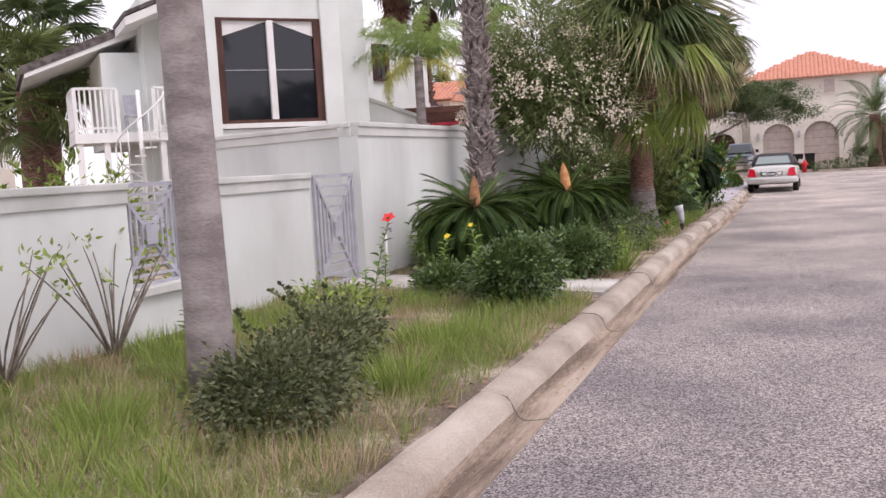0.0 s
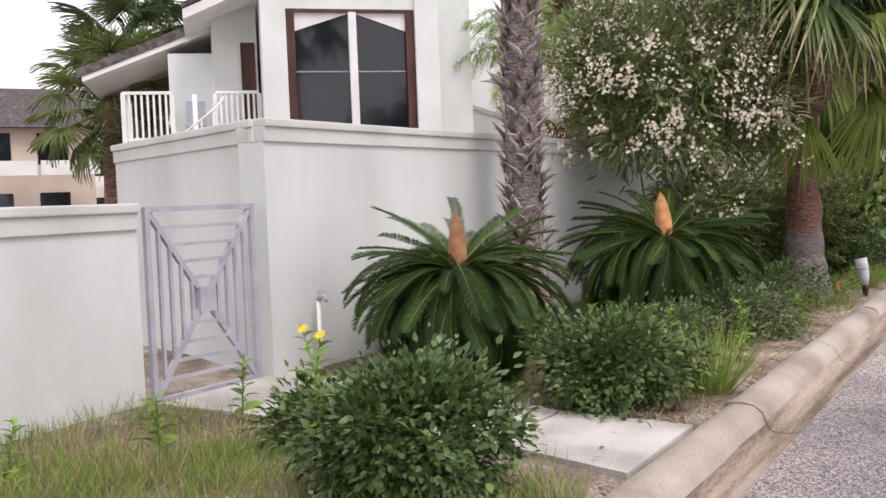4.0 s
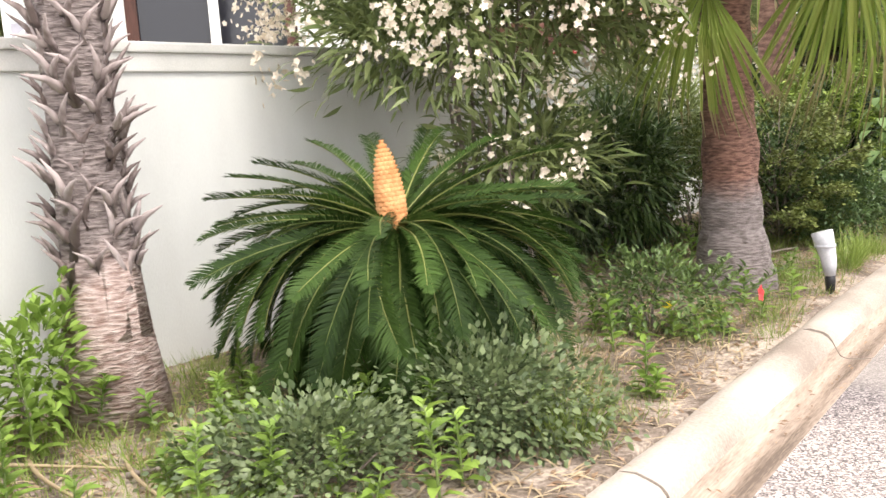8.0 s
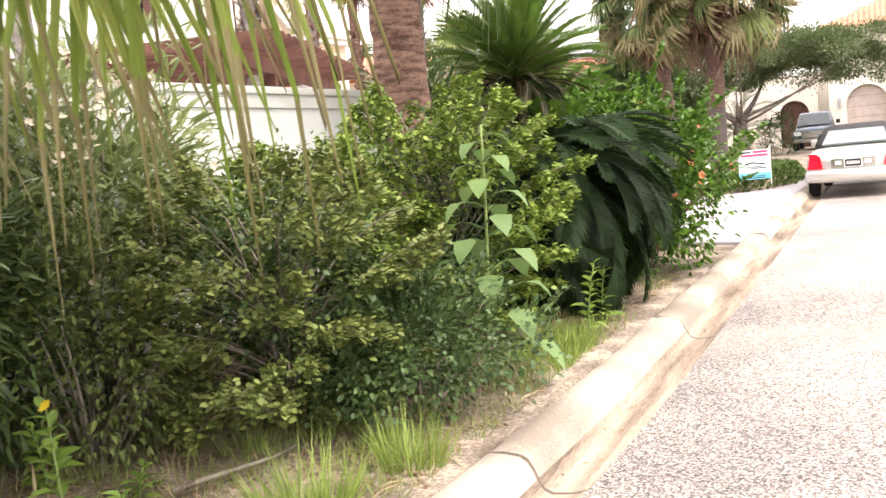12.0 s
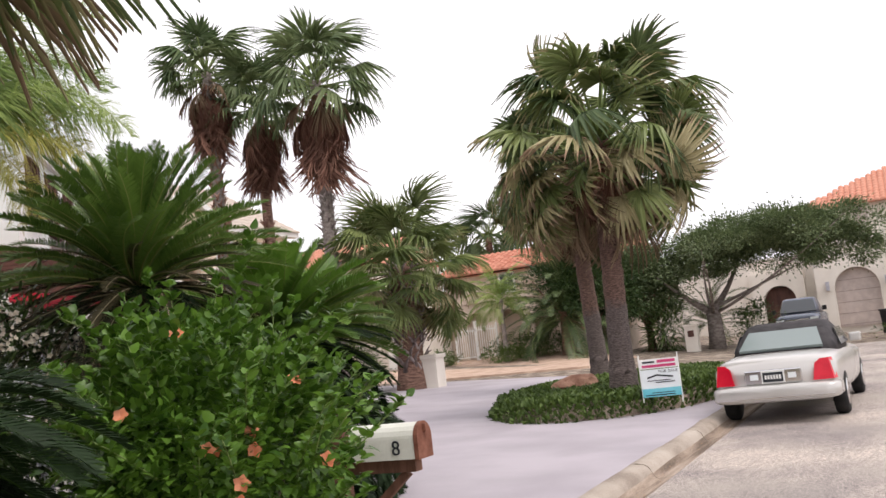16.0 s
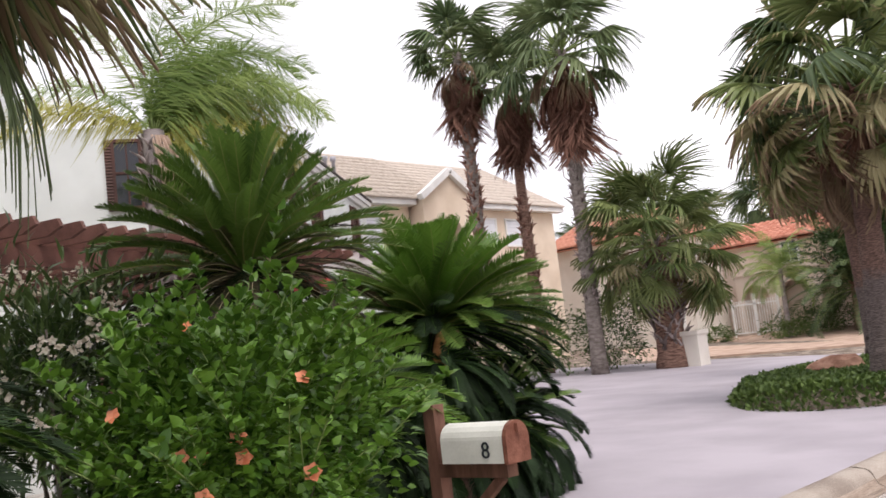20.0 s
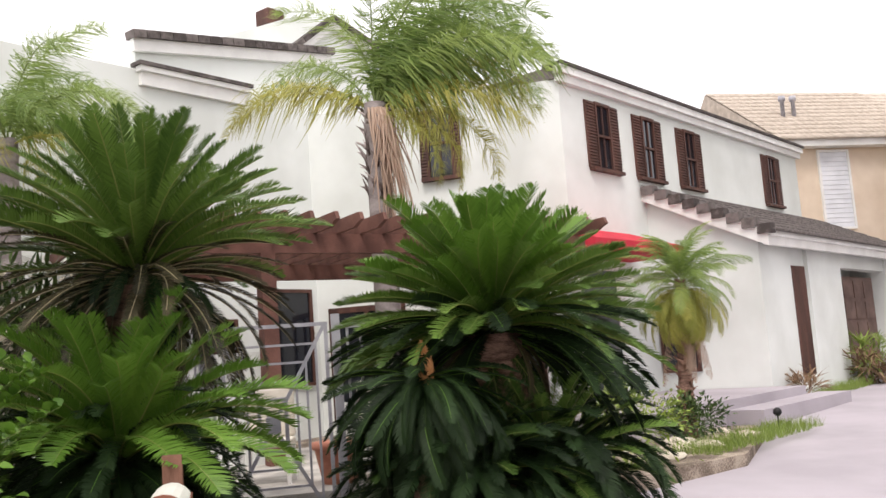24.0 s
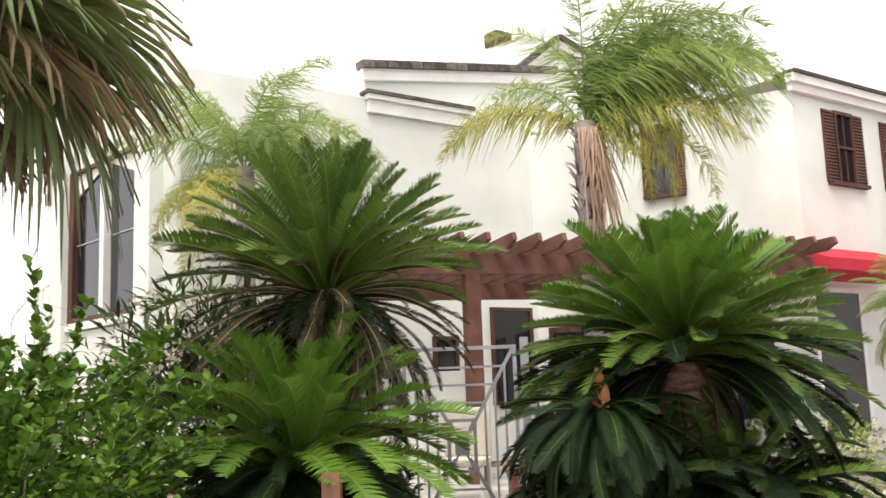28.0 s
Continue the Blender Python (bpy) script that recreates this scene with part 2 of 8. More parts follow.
TRUNK_SMOOTH = surface("smooth_palm_bark", (0.20, 0.17, 0.165), (0.36, 0.32, 0.31), 3.0, 30, 0.9, 0.5, stretch=(1, 1, 2.5))
TRUNK_FIBRE = surface("fibrous_palm_bark", (0.11, 0.060, 0.045), (0.36, 0.22, 0.17), 6, 40, 0.95, 0.8, stretch=(1, 1, 4), dist=0.02, fine_mix=0.6)
TRUNK_GREY = surface("grey_palm_root", (0.15, 0.125, 0.11), (0.31, 0.27, 0.245), 6, 40, 0.95, 0.7, stretch=(1, 1, 2), dist=0.02)
BOOT = surface("palm_leaf_base", (0.16, 0.125, 0.115), (0.42, 0.36, 0.345), 9, 40, 0.85, 0.4, rnd=0.4, stretch=(1, 1, 0.4))


def trunk_mat(name, low, high, foot, blur):
    """Palm bark that turns ragged from grey root fibre at the foot to another colour above."""
    m, nt, bsdf, out = node_mat(name)
    N, L = nt.nodes.new, nt.links.new
    co, mp, n1, n2, sep = N("ShaderNodeTexCoord"), N("ShaderNodeMapping"), N("ShaderNodeTexNoise"), N("ShaderNodeTexNoise"), N("ShaderNodeSeparateXYZ")
    mp.inputs["Scale"].default_value = (1, 1, 4)
    L(co.outputs["Object"], mp.inputs["Vector"]), L(co.outputs["Object"], sep.inputs[0])
    n1.inputs["Scale"].default_value, n1.inputs["Detail"].default_value = 17, 8
    n2.inputs["Scale"].default_value, n2.inputs["Detail"].default_value = 5, 6
    L(mp.outputs[0], n1.inputs["Vector"]), L(co.outputs["Object"], n2.inputs["Vector"])
    r = []
    for dark, light in (low, high):
        k = N("ShaderNodeValToRGB")
        e = k.color_ramp.elements
        e[0].position, e[0].color, e[1].position, e[1].color = 0.35, (*dark, 1), 0.66, (*light, 1)
        L(n1.outputs["Fac"], k.inputs["Fac"])
        r.append(k)
    a, mr, mx = N("ShaderNodeMath"), N("ShaderNodeMapRange"), N("ShaderNodeMixRGB")
    a.operation, a.inputs[1].default_value = "MULTIPLY_ADD", 0.9 * blur
    L(n2.outputs["Fac"], a.inputs[0]), L(sep.outputs["Z"], a.inputs[2])
    mr.inputs["From Min"].default_value, mr.inputs["From Max"].default_value = foot + 0.45 * blur - 0.08, foot + 0.45 * blur + 0.08
    L(a.outputs[0], mr.inputs["Value"])
    L(mr.outputs[0], mx.inputs[0]), L(r[0].outputs[0], mx.inputs[1]), L(r[1].outputs[0], mx.inputs[2])
    L(mx.outputs[0], bsdf.inputs["Base Color"])
    bsdf.inputs["Roughness"].default_value = 0.95
    bp = N("ShaderNodeBump")
    bp.inputs["Strength"].default_value, bp.inputs["Distance"].default_value = 0.9, 0.03
    L(n1.outputs["Fac"], bp.inputs["Height"]), L(bp.outputs[0], bsdf.inputs["Normal"])
    return m


GREY_FIBRE, RED_FIBRE = ((0.14, 0.118, 0.11), (0.30, 0.262, 0.25)), ((0.095, 0.047, 0.034), (0.32, 0.18, 0.135))
TRUNK_A = trunk_mat("palm_bark_boots", ((0.22, 0.145, 0.12), (0.50, 0.41, 0.37)), ((0.10, 0.08, 0.075), (0.30, 0.255, 0.24)), 0.75, 0.5)
TRUNK_B = trunk_mat("palm_bark_red", GREY_FIBRE, RED_FIBRE, 0.72, 0.25)
TRUNK_ISLE = trunk_mat("palm_bark_island", ((0.065, 0.05, 0.045), (0.17, 0.135, 0.125)), ((0.07, 0.038, 0.03), (0.22, 0.135, 0.105)), 1.6, 0.8)
BOOT_RED = surface("red_palm_leaf_base", (0.20, 0.10, 0.075), (0.40, 0.24, 0.18), 9, 40, 0.85, 0.4, rnd=0.4)
WOOD_BRANCH = surface("branch_bark", (0.13, 0.105, 0.085), (0.30, 0.26, 0.22), 9, 50, 0.9, 0.4)
GREEN_STEM = surface("green_stem", (0.14, 0.20, 0.06), (0.26, 0.34, 0.12), 6, 40, 0.6, 0.1)
CONE = surface("sago_cone", (0.46, 0.20, 0.075), (0.68, 0.36, 0.16), 14, 60, 0.8, 0.3)
CONE_DULL = surface("sago_cone_dull", (0.26, 0.12, 0.06), (0.46, 0.24, 0.12), 14, 60, 0.8, 0.3)
RUST = surface("rusted_metal", (0.14, 0.05, 0.03), (0.24, 0.10, 0.065), 9, 60, 0.75, 0.3)
MAILWHITE = surface("mailbox_paint", (0.66, 0.67, 0.60), (0.76, 0.77, 0.70), 4, 60, 0.45, 0.1)
POSTWOOD = surface("post_wood", (0.12, 0.06, 0.04), (0.22, 0.11, 0.075), 4, 60, 0.8, 0.3, stretch=(4, 4, 0.5))
BLACK = surface("black_plastic", (0.012, 0.012, 0.013), (0.03, 0.03, 0.032), 6, 60, 0.5, 0.1)
LAMPGREY = surface("lamp_metal", (0.42, 0.43, 0.46), (0.60, 0.61, 0.64), 8, 60, 0.4, 0.1)
SILVER = surface("silver_car_paint", (0.53, 0.52, 0.50), (0.58, 0.57, 0.545), 0.8, 200, 0.22, 0.0, metal=0.35, spec=0.5)
VINYL = surface("black_vinyl_roof", (0.02, 0.018, 0.02), (0.045, 0.04, 0.042), 6, 120, 0.7, 0.2)
RUBBER = surface("tyre_rubber", (0.012, 0.012, 0.012), (0.025, 0.025, 0.025), 6, 60, 0.85, 0.2)
CHROME = surface("chrome", (0.6, 0.6, 0.6), (0.7, 0.7, 0.7), 4, 50, 0.12, 0.0, metal=1.0)
REDLENS = surface("red_tail_lens", (0.55, 0.01, 0.03), (0.68, 0.02, 0.045), 4, 60, 0.2, 0.0)
BLUEGREY_CAR = surface("blue_grey_paint", (0.13, 0.15, 0.19), (0.17, 0.19, 0.24), 1, 80, 0.25, 0.0, metal=0.3, spec=0.5)
TERRA = surface("terracotta_pot", (0.40, 0.15, 0.10), (0.56, 0.25, 0.17), 5, 60, 0.8, 0.2)
CUSHION = surface("cream_fabric", (0.58, 0.54, 0.46), (0.70, 0.66, 0.58), 5, 150, 0.9, 0.2)
STONEBED = surface("bed_stone", (0.40, 0.34, 0.26), (0.66, 0.60, 0.50), 6, 40, 0.9, 0.4, rnd=0.4)
SIGNBLUE = surface("sign_turquoise", (0.10, 0.48, 0.58), (0.22, 0.62, 0.70), 2, 60, 0.5, 0.0)
SIGNWHITE = surface("sign_white", (0.72, 0.78, 0.80), (0.80, 0.85, 0.86), 2, 60, 0.5, 0.0)
SIGNPINK = surface("sign_red_letters", (0.55, 0.05, 0.16), (0.62, 0.08, 0.2), 2, 60, 0.6, 0.0)
INK = surface("dark_lettering", (0.02, 0.025, 0.03), (0.04, 0.045, 0.05), 2, 60, 0.6, 0.0)

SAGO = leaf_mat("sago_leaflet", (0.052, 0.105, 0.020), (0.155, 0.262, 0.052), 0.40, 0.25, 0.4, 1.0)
# Darker copies of the sago green: shade among the fronds is put into colour.
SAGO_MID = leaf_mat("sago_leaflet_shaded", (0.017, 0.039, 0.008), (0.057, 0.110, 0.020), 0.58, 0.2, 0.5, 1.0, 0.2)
SAGO_DEEP_SHADE = leaf_mat("sago_leaflet_deep_shade", (0.007, 0.016, 0.006), (0.023, 0.050, 0.015), 0.6, 0.12, 0.4, 1.0, 0.2)
SAGO_NEW = leaf_mat("sago_leaflet_new", (0.078, 0.172, 0.022), (0.160, 0.295, 0.046), 0.40, 0.25, 0.4, 1.0)
SAGO_OLD = leaf_mat("sago_leaflet_old", (0.055, 0.043, 0.022), (0.20, 0.155, 0.078), 0.6, 0.15, 0.5, 1.0)
SAGO_SKIRT = leaf_mat("sago_leaflet_browning", (0.014, 0.014, 0.006), (0.075, 0.062, 0.028), 0.6, 0.15, 0.5, 1.0)
RACHIS_PALE = leaf_mat("sago_rachis_dry", (0.25, 0.21, 0.12), (0.44, 0.38, 0.24), 0.6, 0.0, 0.2, 1.0)
RACHIS = leaf_mat("sago_rachis", (0.13, 0.16, 0.04), (0.27, 0.28, 0.085), 0.5, 0.0, 0.2, 1.0)
FAN = leaf_mat("fan_palm_leaf", (0.10, 0.148, 0.046), (0.29, 0.345, 0.13), 0.36, 0.25, 0.5, 1.0)
FAN_DARK = leaf_mat("fan_palm_leaf_dark", (0.055, 0.095, 0.038), (0.16, 0.215, 0.090), 0.45, 0.2, 0.5, 1.0)
FAN_YELLOW = leaf_mat("fan_palm_leaf_yellowing", (0.22, 0.33, 0.06), (0.50, 0.56, 0.18), 0.45, 0.45, 0.7, 0.6)
FAN_DEAD = leaf_mat("fan_palm_leaf_dead", (0.16, 0.105, 0.065), (0.40, 0.29, 0.19), 0.8, 0.15, 0.6, 0.8)
FAN_PALE = leaf_mat("fan_palm_leaf_fading", (0.20, 0.185, 0.075), (0.52, 0.46, 0.27), 0.5, 0.25, 0.6, 0.8)
STRAND = leaf_mat("dead_palm_strand", (0.36, 0.235, 0.17), (0.62, 0.47, 0.37), 0.8, 0.2, 0.6, 0.8)
FAN_WASH = leaf_mat("tall_palm_leaf", (0.075, 0.125, 0.050), (0.22, 0.28, 0.13), 0.45, 0.25, 0.5, 1.0)
FAN_RUST = leaf_mat("palm_skirt_dead", (0.13, 0.06, 0.042), (0.30, 0.155, 0.11), 0.85, 0.1, 0.6, 0.8)
QUEEN = leaf_mat("queen_palm_leaflet", (0.15, 0.245, 0.062), (0.38, 0.49, 0.15), 0.45, 0.45, 0.6, 0.8)
QUEEN_OLD = leaf_mat("queen_palm_leaflet_old", (0.24, 0.27, 0.05), (0.50, 0.47, 0.12), 0.5, 0.3, 0.6, 0.8)
HIBISCUS = leaf_mat("hibiscus_leaf", (0.028, 0.08, 0.010), (0.145, 0.285, 0.036), 0.35, 0.3)
OLEANDER = leaf_mat("oleander_leaf", (0.12, 0.165, 0.058), (0.33, 0.385, 0.16), 0.42, 0.4)
SHRUB = leaf_mat("shrub_leaf", (0.032, 0.066, 0.020), (0.150, 0.225, 0.072), 0.36, 0.12)
SHRUB_GREY = leaf_mat("grey_shrub_leaf", (0.055, 0.088, 0.038), (0.215, 0.27, 0.125), 0.4, 0.15)
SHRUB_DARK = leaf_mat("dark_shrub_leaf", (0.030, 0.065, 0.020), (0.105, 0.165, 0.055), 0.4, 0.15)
SHRUB_LIGHT = leaf_mat("pale_shrub_leaf", (0.085, 0.145, 0.022), (0.35, 0.45, 0.095), 0.45, 0.14)
HEDGE_DULL = leaf_mat("mixed_shrub_leaf", (0.060, 0.092, 0.022), (0.235, 0.275, 0.080), 0.5, 0.12)
HEDGE_BROWN = leaf_mat("dull_shrub_leaf", (0.060, 0.075, 0.032), (0.165, 0.185, 0.085), 0.5, 0.15)
WEED = leaf_mat("weed_leaf", (0.12, 0.21, 0.034), (0.29, 0.43, 0.085), 0.5, 0.3)
GRASS = leaf_mat("grass_blade", (0.105, 0.155, 0.034), (0.30, 0.36, 0.11), 0.55, 0.2)
GRASS_LIME = leaf_mat("lime_grass_blade", (0.145, 0.225, 0.040), (0.34, 0.435, 0.11), 0.5, 0.25)
STRAW = leaf_mat("dry_straw", (0.28, 0.20, 0.115), (0.52, 0.42, 0.27), 0.8, 0.1)
LITTER = leaf_mat("dead_leaf_litter", (0.13, 0.075, 0.045), (0.40, 0.27, 0.17), 0.85, 0.05)
OAK = leaf_mat("oak_leaf", (0.058, 0.090, 0.040), (0.18, 0.235, 0.105), 0.5, 0.2)
COVER = leaf_mat("ground_cover_leaf", (0.045, 0.085, 0.018), (0.14, 0.21, 0.050), 0.5, 0.2)
SUNFLOWER = leaf_mat("sunflower_leaf", (0.075, 0.145, 0.045), (0.18, 0.28, 0.10), 0.5, 0.3)
PETAL_WHITE = leaf_mat("white_petal", (0.68, 0.59, 0.46), (0.86, 0.79, 0.67), 0.6, 0.25)
PETAL_ORANGE = leaf_mat("orange_petal", (0.80, 0.22, 0.10), (0.86, 0.34, 0.19), 0.55, 0.25)
PETAL_RED = leaf_mat("red_petal", (0.66, 0.03, 0.03), (0.80, 0.06, 0.06), 0.55, 0.2)
PETAL_YELLOW = leaf_mat("yellow_petal", (0.72, 0.52, 0.02), (0.84, 0.66, 0.05), 0.55, 0.2)


def glass_mat(name, tint, rough=0.06):
    m, nt, bsdf, out = node_mat(name)
    bsdf.inputs["Base Color"].default_value = (*tint, 1)
    bsdf.inputs["Roughness"].default_value, bsdf.inputs["Specular IOR Level"].default_value = rough, 0.6
    return m


GLASS_SCREEN = glass_mat("windscreen_glass", (0.06, 0.07, 0.08), 0.08)
GLASS = glass_mat("dark_window_glass", (0.012, 0.014, 0.020))
# Reflected sky is put into this pale teal base colour.
GLASS_CAR = glass_mat("car_glass", (0.20, 0.25, 0.245), 0.08)
BLINDS = surface("white_blinds", (0.66, 0.68, 0.72), (0.76, 0.78, 0.82), 2, 60, 0.6, 0.0)

# ---- placing the far houses ----
WHITE_HOUSE = Matrix.Translation((2.48, 24.838, 1.53)) @ Matrix.Scale(0.8177, 4) @ Matrix.Translation((-3.416, -24.622, -1.60))
TAN_HOUSE = Matrix.Translation((1.7, 22.1, 1.47)) @ Matrix.Scale(0.897, 4) @ Matrix.Translation((-1.7, -22.1, -1.47))

# ---- mesh helpers ----


def tri_mesh(name, V, F):
    """A mesh from arrays of corners and triangles."""
    me = bpy.data.meshes.new(name)
    V, F = np.asarray(V, np.float32), np.asarray(F, np.int32)
    me.vertices.add(len(V))
    me.vertices.foreach_set("co", V.ravel())
    me.loops.add(F.size)
    me.loops.foreach_set("vertex_index", F.ravel())
    me.polygons.add(len(F))
    me.polygons.foreach_set("loop_start", np.arange(0, F.size, 3, dtype=np.int32))
    me.update(calc_edges=True)
    return me


def to_mesh(name, bm, smooth=False):
    bmesh.ops.recalc_face_normals(bm, faces=bm.faces)
    me = bpy.data.meshes.new(name)
    bm.to_mesh(me)
    bm.free()
    if smooth:
        me.polygons.foreach_set("use_smooth", [True] * len(me.polygons))
    return me


def put(name, me, material, parent=None, m=None, label="", smooth=False):
    """Links a bmesh or mesh as one object, under a thing or a part if given."""
    if isinstance(me, bmesh.types.BMesh):
        me = to_mesh(name, me, smooth)
    if material and not me.materials:
        me.materials.append(material)
    ob = new(name, me)
    if parent:
        ob.parent = parent
    if m is not None:
        ob.matrix_basis = m
    return tagged(ob, label)


part = put


def thing(name, m, label, category, group=""):
    ob = new(name)
    ob.empty_display_size = 0.2
    ob.matrix_basis = m
    return tagged(ob, label, category, group)


def structure(ob, label=""):
    return tagged(ob, label, kind="structure")


def box(bm, x0, x1, y0, y1, z0, z1, bevel=0.0):
    r = bmesh.ops.create_cube(bm, size=1)
    bmesh.ops.transform(bm, matrix=Matrix.LocRotScale(((x0 + x1) / 2, (y0 + y1) / 2, (z0 + z1) / 2), None, (x1 - x0, y1 - y0, z1 - z0)), verts=r["verts"])
    if bevel:
        bmesh.ops.bevel(bm, geom=[e for e in {e for v in r["verts"] for e in v.link_edges}], offset=bevel, segments=2, profile=0.6, affect="EDGES")
    return bm


def boxes(*list_of):
    bm = bmesh.new()
    for b in list_of:
        box(bm, *b)
    return bm


def each(name, material, parent, *list_of):
    for b in list_of:
        put(name, boxes(b), material, parent)


def louvre(x0, x1, z0, z1, y0, y1, n):
    """A louvred panel in one piece: a row of sloping ridges on a flat back."""
    step = (z1 - z0) / n
    out = [(x0, y1, z0)] + [p for i in range(n) for p in ((x0, y0, z0 + i * step), (x0, y0 * 0.55 + y1 * 0.45, z0 + (i + 0.92) * step))] + [(x0, y1, z1)]
    return prism(bmesh.new(), out, (x1 - x0, 0, 0))


def bar(bm, a, b, w, h=None, up=(0, 0, 1)):
    """A rectangular bar from a to b."""
    a, b = Vector(a), Vector(b)
    h = h or w
    d = b - a
    q = d.to_track_quat("Y", "Z")
    r = bmesh.ops.create_cube(bm, size=1)
    bmesh.ops.transform(bm, matrix=Matrix.LocRotScale((a + b) / 2, q, (w, d.length, h)), verts=r["verts"])
    return bm


def bars(w, h, *pairs):
    bm = bmesh.new()
    for a, b in pairs:
        bar(bm, a, b, w, h)
    return bm


def prism(bm, pts, d):
    """Extrudes a flat outline (3D points) by the vector d."""
    lo = [bm.verts.new(p) for p in pts]
    hi = [bm.verts.new(Vector(p) + Vector(d)) for p in pts]
    n = len(pts)
    bm.faces.new(lo[::-1]), bm.faces.new(hi)
    for i in range(n):
        bm.faces.new((lo[i], lo[(i + 1) % n], hi[(i + 1) % n], hi[i]))
    return bm


def tube(points, radii, sides=8, wobble=0.0, seed=0, cap=True):
    """A tapered tube along points, as arrays."""
    rng = np.random.default_rng(seed)
    P = np.asarray(points, float)
    T = np.gradient(P, axis=0)
    T /= np.linalg.norm(T, axis=1)[:, None] + 1e-9
    ref = np.where(np.abs(T[:, 2:3]) > 0.9, [[1.0, 0, 0]], [[0, 0, 1.0]])
    X = np.cross(T, ref)
    X /= np.linalg.norm(X, axis=1)[:, None]
    Y = np.cross(T, X)
    a = np.arange(sides) * 2 * np.pi / sides
    R = np.asarray(radii, float)[:, None] * (1 + wobble * rng.normal(size=(len(P), sides)))
    V = P[:, None] + R[..., None] * (np.cos(a)[None, :, None] * X[:, None] + np.sin(a)[None, :, None] * Y[:, None])
    n = len(P)
    i, j = np.meshgrid(np.arange(n - 1), np.arange(sides), indexing="ij")
    k = (j + 1) % sides
    A, B, C, D = i * sides + j, i * sides + k, (i + 1) * sides + k, (i + 1) * sides + j
    F = np.concatenate([np.stack([A, B, C], -1).reshape(-1, 3), np.stack([A, C, D], -1).reshape(-1, 3)])
    V = V.reshape(-1, 3)
    if cap:
        V = np.vstack([V, P[-1], P[0]])
        t = len(V) - 2
        F = np.vstack([F, [[(n - 1) * sides + q, (n - 1) * sides + (q + 1) % sides, t] for q in range(sides)],
                       [[(q + 1) % sides, q, t + 1] for q in range(sides)]])
    return V, F


def joined(chunks):
    V, F, n = [], [], 0
    for v, f in chunks:
        V.append(v), F.append(np.asarray(f) + n)
        n += len(v)
    return np.vstack(V), np.vstack(F)


def frames(d, n):
    """Turns whose y is d and whose z lies as near n as can be."""
    y = d / (np.linalg.norm(d, axis=1)[:, None] + 1e-9)
    x = np.cross(y, n)
    x /= np.linalg.norm(x, axis=1)[:, None] + 1e-9
    return np.stack([x, y, np.cross(x, y)], -1)


def spread(tv, tf, P, R, S):
    """Copies of one small shape at places P with turns R and sizes S, as arrays."""
    tv = np.asarray(tv, float)
    S = np.asarray(S, float)
    S = S[:, None, None] if S.ndim == 1 else S[:, None, :]
    V = P[:, None] + np.einsum("nij,nkj->nki", R, tv[None] * S)
    F = np.asarray(tf)[None] + (np.arange(len(P)) * len(tv))[:, None, None]
    return V.reshape(-1, 3), F.reshape(-1, 3)


def leaf_shape(w=0.4, fold=0.12, curl=0.15):
    """A pointed leaf, 1 long along y, folded along its rib and curling down."""
    v = [(0, 0, 0), (-w / 2, 0.35, fold), (0, 0.4, 0.02), (w / 2, 0.35, fold), (-w * 0.36, 0.7, fold * 0.8 - curl * 0.4), (0, 0.72, -curl * 0.4),
         (w * 0.36, 0.7, fold * 0.8 - curl * 0.4), (0, 1, -curl)]
    f = [(0, 2, 1), (0, 3, 2), (1, 2, 5), (1, 5, 4), (2, 3, 6), (2, 6, 5), (4, 5, 7), (5, 6, 7)]
    return np.array(v), np.array(f)


def simple_leaf(w=0.4, curl=0.12):
    v = [(0, 0, 0), (-w / 2, 0.45, 0.06), (w / 2, 0.45, 0.06), (0, 1, -curl)]
    return np.array(v), np.array([(0, 2, 1), (1, 2, 3)])


def clumps(rng, n, c, r, k, size, low=-0.2, inner=0.35, flat=1.0):
    """Places of leaves, gathered into k twig ends over an uneven mound, and the way each leaf points."""
    d = rng.normal(size=(k, 3))
    d /= np.linalg.norm(d, axis=1)[:, None]
    d[:, 2] = np.where(d[:, 2] < low, -d[:, 2], d[:, 2])
    lobes = rng.normal(size=(7, 3))
    lobes /= np.linalg.norm(lobes, axis=1)[:, None]
    bulge = np.max(d @ lobes.T, axis=1)
    rad = (0.72 + 0.42 * np.clip(bulge, 0, 1) ** 3) * (inner + (1 - inner) * rng.random(k) ** 0.45) * (1 + 0.12 * rng.normal(size=k))
    C = d * rad[:, None] * np.asarray(r)
    i = rng.integers(0, k, n)
    off = rng.normal(size=(n, 3)) * size * np.array([1, 1, flat]) * (0.6 + 0.8 * rng.random((k, 1)))[i]
    P = C[i] + off
    D = d[i] * 0.7 + off / (np.linalg.norm(off, axis=1)[:, None] + 1e-6) * 0.8 + rng.normal(size=(n, 3)) * 0.25
    P[:, 2] = np.maximum(P[:, 2], 0.02 - c[2])
    return P + np.asarray(c), D, C + np.asarray(c)


def leaf_mesh(name, rng, P, D, shape, size, jitter=0.35):
    n = len(P)
    N = np.array([0, 0, 1.0]) + rng.normal(size=(n, 3)) * 0.45
    return tri_mesh(name, *spread(*shape, P, frames(D, N), size * (1 + jitter * rng.uniform(-1, 1, n))))


